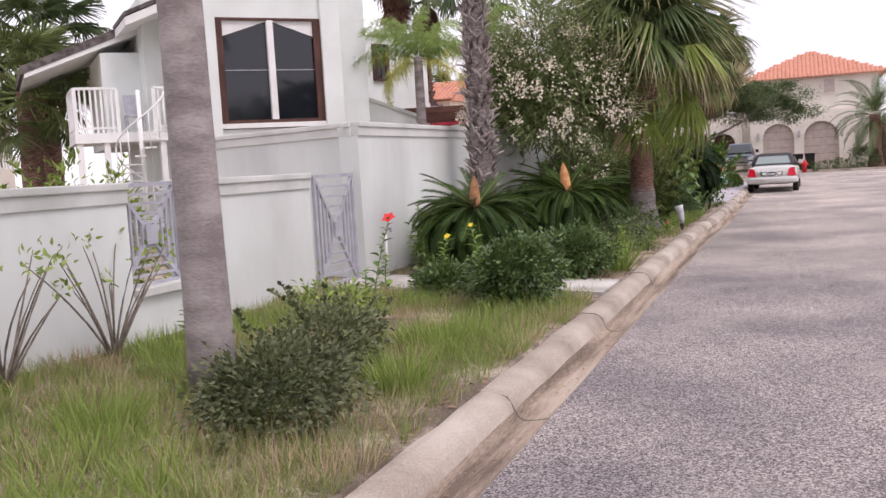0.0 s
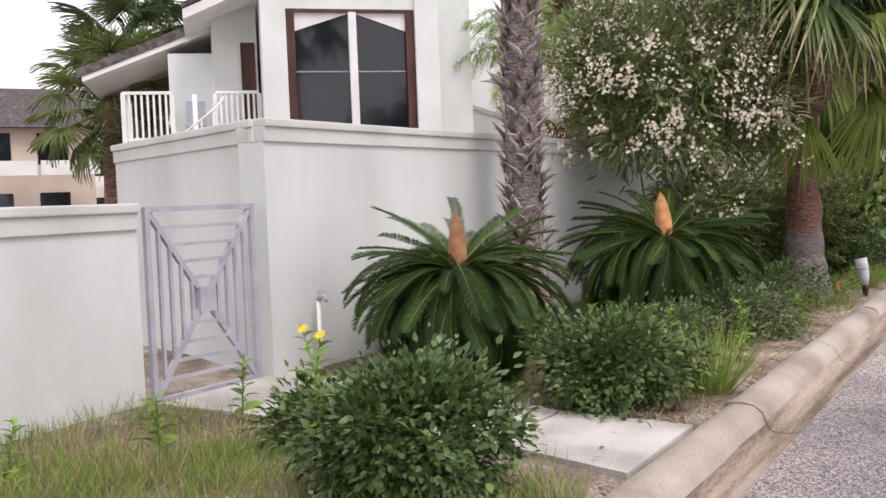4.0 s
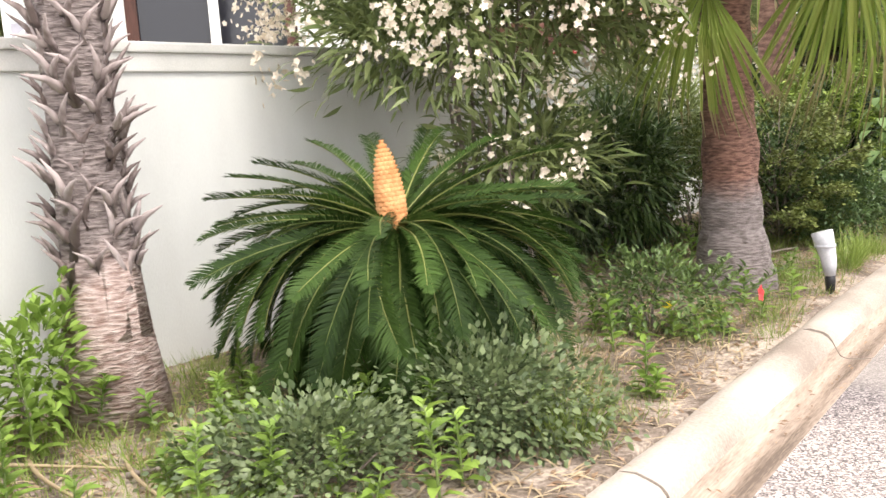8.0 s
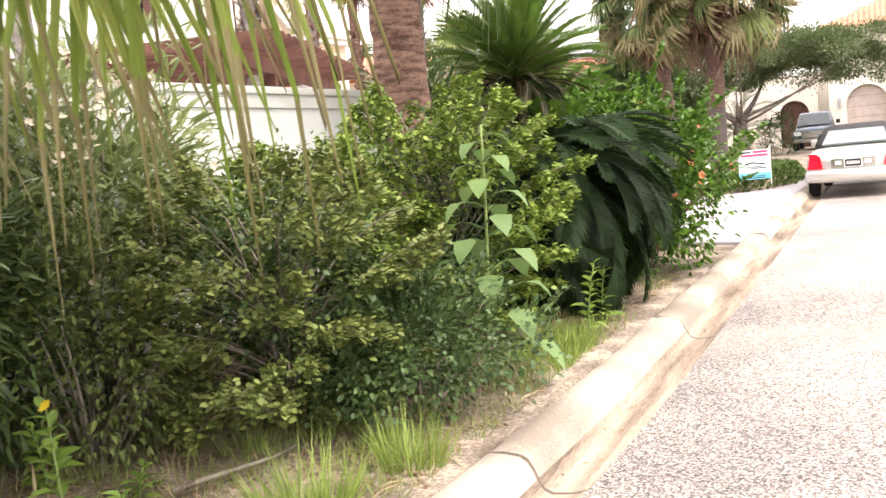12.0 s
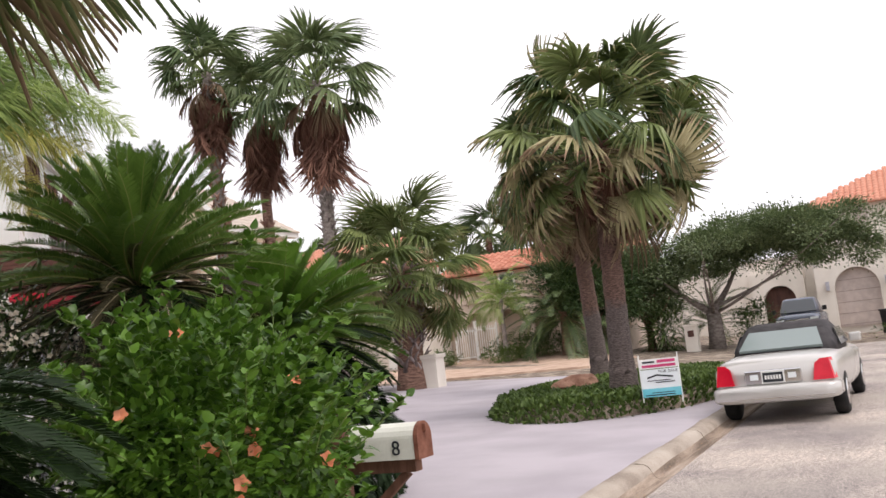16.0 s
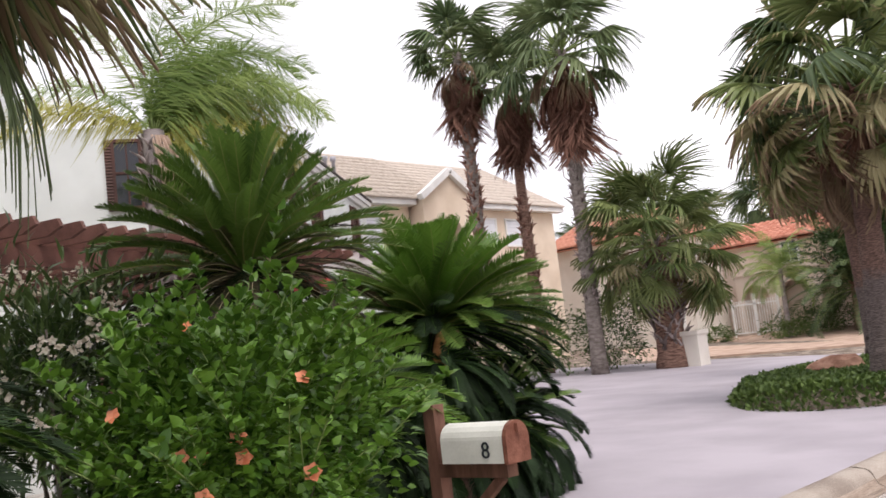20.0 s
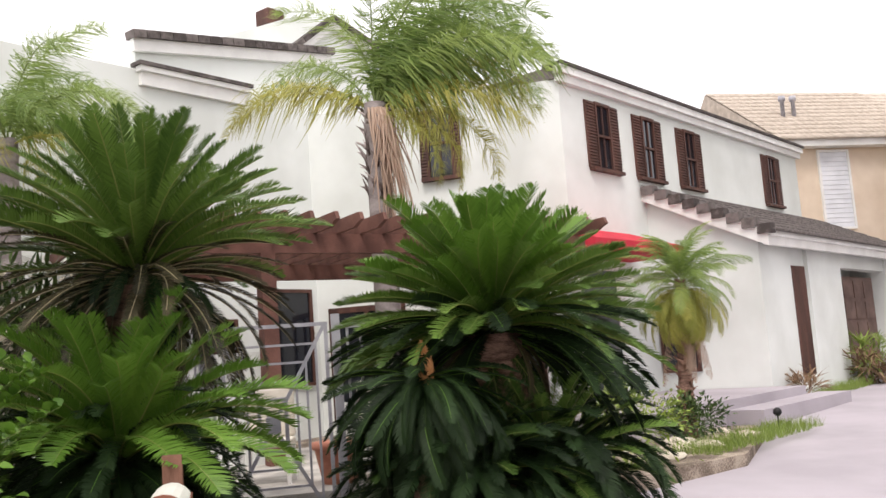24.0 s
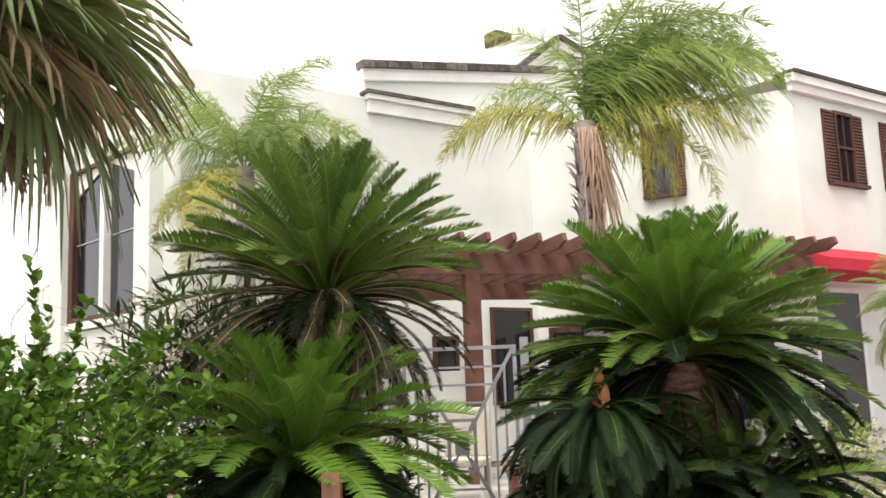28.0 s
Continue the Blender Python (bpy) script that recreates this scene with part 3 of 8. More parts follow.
def bush(label, loc, r, n, leaf, material, seed, k=60, size=0.09, shape=None, stems=4, stem_mat=None, category="bush", name="bush", low=-0.9,
         stem_r=0.012, group="", flowers=None, inner=0.45, shoots=14, shoot=0.22, flat=1.0):
    """A shrub: stems from the ground to its twig ends, and leaves of their own shape and turn."""
    rng = np.random.default_rng(seed)
    t = thing(name, pose(*loc), label, category, group)
    c = (0, 0, r[2] * 0.5)
    rr = (r[0], r[1], r[2] * 0.5)
    P, D, C = clumps(rng, n, c, rr, k, size, low, inner, flat)
    if shoots:
        d = C - np.array(c)
        tips = C[np.argsort(-(np.linalg.norm(d / np.array(rr), axis=1) + 0.35 * d[:, 2] / rr[2]) + 0.25 * rng.random(k))[:shoots]]
        for q in tips:
            u = (q - np.array(c)) / np.linalg.norm(q - np.array(c)) * np.array([0.8, 0.8, 0.3]) + np.array([0, 0, 0.75]) + rng.normal(size=3) * 0.22
            ln = shoot * (0.5 + rng.random())
            s = np.linspace(0, 1, 5)
            line = q + np.outer(s * ln, u / np.linalg.norm(u)) + np.outer(s**2, [0, 0, -0.12 * ln])
            put("twig", tri_mesh("twig", *tube(line, np.linspace(0.0045, 0.002, 5), 4)), stem_mat or GREEN_STEM, t)
            m = max(8, int(ln / leaf * 5))
            f = rng.random(m)
            a = np.arange(m) * 2.4
            P = np.vstack([P, q + np.outer(f * ln, u / np.linalg.norm(u)) + np.outer(f**2, [0, 0, -0.12 * ln])])
            D = np.vstack([D, np.stack([np.cos(a), np.sin(a), 0.5 + 0 * a], 1) + u * 0.5])
    tagged(put("foliage", leaf_mesh("foliage", rng, P, D, shape or leaf_shape(), leaf), material, t), kind="stuff")
    for q in C[rng.permutation(k)[:stems]]:
        a = np.array([q[0] * 0.15, q[1] * 0.15, -0.03])
        mid = a * 0.5 + q * 0.5 + rng.normal(size=3) * 0.04 - np.array([q[0], q[1], 0]) * 0.12
        s = np.linspace(0, 1, 6)[:, None]
        put("stem", tri_mesh("stem", *tube((1 - s) ** 2 * a + 2 * s * (1 - s) * mid + s**2 * q, np.linspace(stem_r, stem_r * 0.35, 6), 5)), stem_mat or WOOD_BRANCH, t)
    if flowers:
        fm, fs, count, spot = flowers
        pick = C[np.argsort(-(C @ np.array(spot)))][: count * 2][rng.permutation(count * 2)[:count]]
        for q in pick:
            dirn = (q - np.array(c)) / np.linalg.norm(q - np.array(c))
            dirn = dirn * 0.6 + np.array(spot) / np.linalg.norm(spot) * 0.5
            put("flower", fm[0], None, t, Matrix.Translation(Vector(q + dirn * 0.09)) @ Vector(dirn).to_track_quat("Z", "Y").to_matrix().to_4x4() @ Matrix.Diagonal((fs, fs, fs, 1)))
    return t


def flower_mesh(name, material, petals=5, w=0.75):
    """An open bloom facing z, 1 across."""
    v, f = leaf_shape(w, 0.05, 0.1)
    R = []
    for i in range(petals):
        a = i * 2 * math.pi / petals
        d = np.array([[math.cos(a), math.sin(a), 0.35]])
        R.append(frames(d, np.array([[0, 0, 1.0]]))[0])
    V, F = spread(v, f, np.zeros((petals, 3)), np.array(R), np.full(petals, 0.5))
    me = tri_mesh(name, V, F)
    me.materials.append(material)
    return me


# ---- palm leaves ----


def fan_leaf(seed, petiole=0.7, blade=0.75, seg=30, half=115, droop=0.25, tip=0.35, split=0.55, width=1.0, limp=0.0, nod=0.0):
    """A fan leaf: a stalk along x, then folded segments that part and hang at their tips; nod bends the blade down. Two meshes' arrays: blade, stalk."""
    rng = np.random.default_rng(seed)
    ch = []
    p0 = np.array([petiole, 0, -0.05 * petiole])
    for i in range(seg):
        a = radians(half) * (2 * (i + 0.5) / seg - 1)
        ln = blade * (0.72 + 0.28 * math.cos(a * 0.75)) * (1 + 0.06 * rng.normal())
        hang = tip * (0.6 + 0.8 * rng.random())
        side = 0.05 * rng.normal()
        rs = np.array([0.0, 0.3, split, 0.8, 1.0])
        ws = np.array([0.01, 0.3, 0.46, 0.22, 0.02]) * ln * (2 * radians(half) / seg) * 0.98 * width
        rad = rs * ln
        dirn = np.array([math.cos(a + 0), math.sin(a + 0), 0])
        z = -droop * rad**2 / blade - hang * np.clip(rs - split, 0, 1) ** 1.6 * blade * 1.6 - limp * rad * abs(math.sin(a))
        shrink = 1 - 0.25 * np.clip(rs - split, 0, 1) * hang
        mid = p0 + dirn * (rad * shrink)[:, None] + np.array([0, 0, 1]) * z[:, None] + np.array([-math.sin(a), math.cos(a), 0]) * (side * rad)[:, None]
        t = np.array([-math.sin(a), math.cos(a), 0])
        V = np.concatenate([mid - t * ws[:, None] + [0, 0, 0.012], mid - [0, 0, 0.014], mid + t * ws[:, None] + [0, 0, 0.012]])
        n = len(rs)
        F = []
        for s in range(n - 1):
            for o in (0, n):
                F += [(o + s, o + n + s, o + n + s + 1), (o + s, o + n + s + 1, o + s + 1)]
        ch.append((V, np.array(F)))
    x = np.linspace(0, 1, 5)
    st = tube(np.stack([x * petiole, 0 * x, -0.05 * petiole * x], 1), np.linspace(0.028, 0.014, 5), 6)
    V, F = joined(ch)
    q = V - p0
    V = p0 + np.stack([q[:, 0] * math.cos(nod) + q[:, 2] * math.sin(nod), q[:, 1], q[:, 2] * math.cos(nod) - q[:, 0] * math.sin(nod)], 1)
    return (V, F), st


def plume(seed, length, pairs, leaflet, rise, curve, w, sway=0.0):
    """A soft feather leaf along x: leaflets spring in ruffles on all sides of the rib and hang from half way. Arrays: leaflets, rib."""
    rng = np.random.default_rng(seed)
    s = np.linspace(0, 1, pairs + 10)
    ang = rise - curve * s**1.3
    step = length / (len(s) - 1)
    P = np.stack([np.concatenate([[0], np.cumsum(np.cos(ang[:-1]) * step)]), sway * s**2 * length, np.concatenate([[0], np.cumsum(np.sin(ang[:-1]) * step)])], 1)
    ks = np.arange(10, len(s))
    tan = np.stack([np.cos(ang), 0 * s, np.sin(ang)], 1)[ks]
    nor = np.stack([-np.sin(ang), 0 * s, np.cos(ang)], 1)[ks]
    prof = np.clip(np.minimum(0.45 + 2.5 * s[ks], 1.0) * np.clip((1.12 - s[ks]) / 0.4, 0.3, 1), 0, 1)
    chunks = []
    for sgn in (-1, 1):
        tuft_of = np.arange(len(ks)) // 4
        phi = (0.25 + 0.55 * rng.normal(size=tuft_of.max() + 1))[tuft_of] + 0.12 * rng.normal(size=len(ks))
        fwd = 0.35 + 0.3 * rng.normal(size=tuft_of.max() + 1)[tuft_of] + 0.15 * rng.normal(size=len(ks))
        D = tan * fwd[:, None] + np.stack([0 * phi, sgn * np.cos(phi), 0 * phi], 1) + nor * np.sin(phi)[:, None]
        D /= np.linalg.norm(D, axis=1)[:, None]
        ln = (leaflet * prof * (1 + 0.2 * rng.normal(size=len(ks))))[:, None]
        soft = (0.75 + 0.5 * rng.random(len(ks)))[:, None]
        wv = tan * (w * (0.7 + 0.6 * rng.random((len(ks), 1))))
        rows = []
        for g, h, ww in ((0, 0, 0.6), (0.34, 0.05, 1.0), (0.55, 0.30, 0.9), (0.60, 0.72, 0.15)):
            c = P[ks] + D * ln * g - np.array([0, 0, 1]) * ln * h * soft
            rows += [c - wv * ww, c + wv * ww]
        q = np.array([(2 * j + a, 2 * j + b, 2 * j + c) for j in range(3) for a, b, c in ((0, 1, 3), (0, 3, 2))])
        chunks.append((np.stack(rows, 1).reshape(-1, 3), (q[None] + (np.arange(len(ks)) * 8)[:, None, None]).reshape(-1, 3)))
    line = P[:: max(1, len(P) // 14)]
    return joined(chunks), tube(line, np.linspace(0.02, 0.004, len(line)), 5)


def feather(seed, length=1.1, pairs=46, leaflet=0.16, rise=0.0, curve=1.2, vee=0.35, w=0.009, hang=0.0, forward=0.75, twist=0.0, wind=0.0, blunt=False, loose=0.07):
    """A feather leaf along x: the rib bends down by curve radians; leaflets on both sides. Arrays: leaflets, rib."""
    rng = np.random.default_rng(seed)
    s = np.linspace(0, 1, pairs + 8)
    ang = rise - curve * s**1.25
    step = length / (len(s) - 1)
    X = np.concatenate([[0], np.cumsum(np.cos(ang[:-1]) * step)])
    Z = np.concatenate([[0], np.cumsum(np.sin(ang[:-1]) * step)])
    Yb = twist * s**2 * length
    P = np.stack([X, Yb, Z], 1)
    tan = np.stack([np.cos(ang), 0 * s, np.sin(ang)], 1)
    nor = np.stack([-np.sin(ang), 0 * s, np.cos(ang)], 1)
    k0 = max(3, int(0.08 * len(s)))
    ks = np.arange(k0, len(s))
    prof = np.clip(np.sin(np.pi * np.clip((s[ks] - 0.03) * 0.86 + 0.14, 0, 1)) ** 0.55, 0.25, 1)
    if blunt:
        prof = np.clip(np.minimum(0.35 + 2.2 * s[ks], 1.0) * np.clip((1.06 - s[ks]) / 0.16, 0.35, 1), 0, 1)
    ch_v, ch_f, n = [], [], 0
    for sgn in (-1, 1):
        D = tan[ks] * forward + np.array([0, sgn, 0]) + nor[ks] * vee
        D = D + rng.normal(size=D.shape) * loose
        D /= np.linalg.norm(D, axis=1)[:, None]
        L = leaflet * prof * (1 + 0.08 * rng.normal(size=len(ks)))
        base = P[ks]
        m1 = base + D * (L * 0.5)[:, None]
        tipv = base + D * L[:, None]
        drop = hang * (0.7 + 0.6 * rng.random(len(ks)))
        m1[:, 2] -= drop * L * 0.18
        tipv = base + D * (L * (1 - 0.35 * np.clip(drop, 0, 1)))[:, None]
        tipv[:, 2] -= drop * L * 0.75
        tipv[:, 1] += wind * L
        wv = tan[ks] * (w * (0.8 + 0.4 * rng.random(len(ks))))[:, None]
        V = np.stack([base - wv * 0.6, base + wv * 0.6, m1 - wv, m1 + wv, tipv], 1)
        q = np.array([(0, 1, 3), (0, 3, 2), (2, 3, 4)])
        F = q[None] + (np.arange(len(ks)) * 5)[:, None, None] + n
        ch_v.append(V.reshape(-1, 3)), ch_f.append(F.reshape(-1, 3))
        n += 5 * len(ks)
    rib = tube(P[:: max(1, len(P) // 14)], np.linspace(0.0075, 0.002, len(P[:: max(1, len(P) // 14)])) * (length / 1.1) ** 0.6, 5)
    return (np.vstack(ch_v), np.vstack(ch_f)), rib


def two_part(name, blade, stalk, m_blade, m_stalk, dry=None, dry_from=12):
    """Blade and stalk in one mesh; dry: a third material for the tips of a fan's segments (16 triangles each)."""
    V, F = joined([blade, stalk])
    me = tri_mesh(name, V, F)
    me.materials.append(m_blade), me.materials.append(m_stalk)
    idx = np.zeros(len(F), np.int32)
    if dry:
        me.materials.append(dry)
        k = np.arange(len(blade[1]))
        idx[: len(blade[1])] = np.where((k % 16 >= dry_from) & (k // 16 % 5 != 2), 2, 0)
    idx[len(blade[1]):] = 1
    me.polygons.foreach_set("material_index", idx)
    return me


def frond_at(mesh, parent, c, az, el, roll=0.0, size=1.0, name="frond", out=0.05, swing=0.0):
    m = Matrix.Translation(Vector(c)) @ Matrix.Rotation(az, 4, "Z") @ Matrix.Rotation(-el, 4, "Y") @ Matrix.Rotation(roll, 4, "X") @ Matrix.Rotation(swing, 4, "Z") @ Matrix.Translation((out, 0, 0)) @ Matrix.Diagonal((size, size, size, 1))
    return put(name, mesh, None, parent, m)


def sago_set(leafm, kinds, length, leaflet, seed, hang=0.15, w=0.0066, rib=None):
    """Feather leaves from upright to hanging, as shared meshes."""
    out = []
    for i, (rise, curve) in enumerate(kinds):
        b, r = feather(seed + i, length, 110, leaflet, rise, curve, 0.55, w, hang, 0.85, 0.06 * (-1) ** i, blunt=True)
        out.append(two_part("sago_frond", b, r, leafm, rib or RACHIS))
    return out


ARCH = [(0.05, 1.5), (0.1, 1.9), (0.1, 2.2), (0.05, 1.7)]
FAN_UP = [(0.0, 0.45), (0.0, 0.6), (0.0, 0.8)]
FLUSH = [(0.05, 0.3), (0.05, 0.4), (0.1, 0.6)]
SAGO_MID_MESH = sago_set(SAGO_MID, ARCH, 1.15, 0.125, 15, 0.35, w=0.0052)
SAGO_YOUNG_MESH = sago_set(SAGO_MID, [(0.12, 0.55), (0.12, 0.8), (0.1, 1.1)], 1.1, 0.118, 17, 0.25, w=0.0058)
SAGO_DEEP_SHADE_MESH = sago_set(SAGO_DEEP_SHADE, ARCH, 1.15, 0.13, 31, 0.4, rib=SAGO_MID)
SAGO_NEW_MESH = sago_set(SAGO_NEW, FLUSH, 1.05, 0.15, 51, w=0.0068)
SAGO_WIDE_MESH = sago_set(SAGO_NEW, [(0.1, 0.7), (0.1, 0.95), (0.1, 1.25)], 1.15, 0.155, 61, w=0.0066)
SAGO_SKIRT_MESH = sago_set(SAGO_SKIRT, [(0.15, 0.7), (0.15, 1.0), (0.15, 1.4)], 1.12, 0.085, 75, 0.3, w=0.0056, rib=RACHIS_PALE)
SAGO_UP_MESH = sago_set(SAGO, FAN_UP, 1.15, 0.12, 91, w=0.0062)
SAGO_OLD_MESH = sago_set(SAGO_OLD, [(0.1, 1.4), (0.1, 1.9)], 1.0, 0.1, 71, 0.3)
SAGO_SIDE_MESH = sago_set(SAGO_DEEP_SHADE, [(0.05, 0.7), (0.05, 0.9), (0.05, 1.15)], 1.15, 0.12, 81, 0.3, w=0.0078, rib=SAGO_NEW)


def cone_bm(h, r, seed):
    """A sago's seed cone: a pointed spindle of scales in spirals."""
    ch = []
    rows, cols = 22, 13
    P, R, S = [], [], []
    for i in range(rows):
        f = (i + 0.5) / rows
        rad = r * (math.sin(math.pi * min(1, 0.22 + 0.8 * f) ** 1.0) ** 0.7)
        for j in range(cols):
            a = (j + 0.5 * (i % 2)) * 2 * math.pi / cols
            P.append((rad * math.cos(a) * 0.92, rad * math.sin(a) * 0.92, f * h))
            d = np.array([[math.cos(a), math.sin(a), 0.45]])
            R.append(frames(d, np.array([[0, 0, 1.0]]))[0])
            S.append((max(0.25, rad / r), 1, 1))
    v = np.array([(-0.5, 0, -0.45), (0.5, 0, -0.45), (0.5, 0, 0.45), (-0.5, 0, 0.45), (0, 0.55, 0.05)]) * np.array([2 * math.pi * r / cols, r * 0.45, h / rows * 1.25])
    f = np.array([(0, 1, 4), (1, 2, 4), (2, 3, 4), (3, 0, 4)])
    ch.append(spread(v, f, np.array(P), np.array(R), np.array(S)))
    zs = np.linspace(0, 1, 9)
    ch.append(tube(np.stack([0 * zs, 0 * zs, zs * h], 1), [max(0.004, r * 0.93 * math.sin(math.pi * min(1, 0.22 + 0.8 * q)) ** 0.7) for q in zs], 13))
    return tri_mesh("cone", *joined(ch))


def sago(label, loc, trunk_h, spreads, seed, cone=None, trunk_r=0.2, size=1.0, group="sago palms", tilt=0.0, tilt_az=-1.0, gap=None):
    """A sago palm. spreads: rows of (meshes, count, lowest and highest elevation in degrees, size).
    gap: a side (azimuth, half width, highest elevation) where low fronds have been cut away."""
    rng = np.random.default_rng(seed)
    t = thing("sago_palm", pose(*loc), label, "palm", group)
    z = np.linspace(0, 1, 14)
    tv = tube(np.stack([0 * z, 0 * z, -0.05 + z * (trunk_h + 0.05)], 1), trunk_r * (1.1 - 0.25 * z), 14, 0.09, seed)
    put("trunk", tri_mesh("trunk", *tv), TRUNK_FIBRE, t)
    g = rng.random() * 6.28
    for meshes, count, lo, hi, sz in spreads:
        for i in range(count):
            f = (i + rng.random() * 0.7) / count
            el = radians(lo + (hi - lo) * f) + float(np.clip(rng.normal() * 0.08, -0.16, 0.1))
            k = meshes[min(len(meshes) - 1, int((1 - f) * len(meshes)))]
            az = g + i * 2.39996 + rng.normal() * 0.12
            el -= radians(tilt) * math.cos(az - tilt_az) * (el > -0.3)
            if gap and el < radians(gap[2]) and math.cos(az - radians(gap[0])) > math.cos(radians(gap[1])):
                continue
            frond_at(k, t, (0, 0, trunk_h + 0.02 + 0.06 * f), az, el, rng.normal() * 0.25, sz * size * (1 - 0.1 * f) * (1 + 0.05 * rng.normal()), out=trunk_r * 0.35 * (1 - f))
    if cone:
        h, r, mt, lean = cone
        put("cone", cone_bm(h, r, seed), mt, t, Matrix.Translation((0, 0, trunk_h + 0.03)) @ Euler((lean[0], lean[1], 0)).to_matrix().to_4x4())
    return t


def fan_set(leafm, stalkm, seed, rows, dry=None, dry_from=12):
    return [two_part("fan_frond", *fan_leaf(seed + i, *r), leafm, stalkm, dry, dry_from) for i, r in enumerate(rows)]


#              stalk blade seg half droop tip split width limp
SABAL_ROWS = [(0.85, 0.85, 36, 115, 0.15, 0.5, 0.38, 0.75), (0.9, 0.9, 36, 120, 0.35, 0.9, 0.36, 0.7), (0.8, 0.85, 34, 110, 0.5, 1.2, 0.34, 0.7)]
WASH_ROWS = [(0.85, 0.7, 24, 120, 0.2, 0.45, 0.5, 0.8), (0.9, 0.75, 24, 115, 0.4, 0.8, 0.45, 0.8)]
DEAD_ROWS = [(0.6, 0.85, 20, 40, 0.2, 0.3, 0.4, 0.6, 0.3), (0.5, 0.8, 18, 28, 0.15, 0.4, 0.4, 0.7, 0.3)]
STIFF_ROWS = [(0.95, 0.72, 42, 125, 0.08, 0.3, 0.42, 0.62), (1.0, 0.75, 42, 120, 0.15, 0.5, 0.4, 0.6), (0.85, 0.7, 40, 130, 0.1, 0.7, 0.4, 0.6)]
STIFF = fan_set(FAN, GREEN_STEM, 171, STIFF_ROWS)
STIFF_D = fan_set(FAN_DARK, GREEN_STEM, 181, STIFF_ROWS)
SABAL = fan_set(FAN, GREEN_STEM, 101, SABAL_ROWS, FAN_PALE)
SABAL_P = fan_set(FAN_PALE, FAN_DEAD, 126, SABAL_ROWS, FAN_DEAD, 8)
SABAL_D = fan_set(FAN_DARK, GREEN_STEM, 111, SABAL_ROWS)
SABAL_Y = fan_set(FAN_YELLOW, GREEN_STEM, 121, SABAL_ROWS, FAN_PALE)
FAN_DEADS = fan_set(FAN_DEAD, FAN_DEAD, 131, DEAD_ROWS)
WASH = fan_set(FAN_WASH, GREEN_STEM, 141, WASH_ROWS)
SKIRT = fan_set(FAN_RUST, FAN_RUST, 151, DEAD_ROWS)


def trunk_line(h, lean, bend, n=18):
    z = np.linspace(0, 1, n)
    return np.stack([lean[0] * z * h + bend[0] * np.sin(z * 3.1) * h, lean[1] * z * h + bend[1] * np.sin(z * 3.1) * h, z * h], 1)


def boot_mesh(material, length=0.3, w=0.085, fork=True):
    """One old leaf base: a tapering split stub that stands off the trunk; x outward, z up."""
    ch = []
    for s in ((-1, 1) if fork else (0,)):
        P = [(0, 0, 0), (0.03, s * 0.012, length * 0.4), (0.07, s * 0.05, length * 0.72), (0.125, s * 0.12, length)]
        ch.append(tube(P, [w * 0.62, w * 0.46, w * 0.28, w * 0.05], 5))
    V, F = joined(ch)
    V[:, 0] = V[:, 0] * 0.75
    me = tri_mesh("leaf_base", V, F)
    me.materials.append(material)
    return me


BOOTS = boot_mesh(BOOT, 0.21, 0.06)
BOOTS_R = boot_mesh(BOOT_RED, 0.24, 0.09)


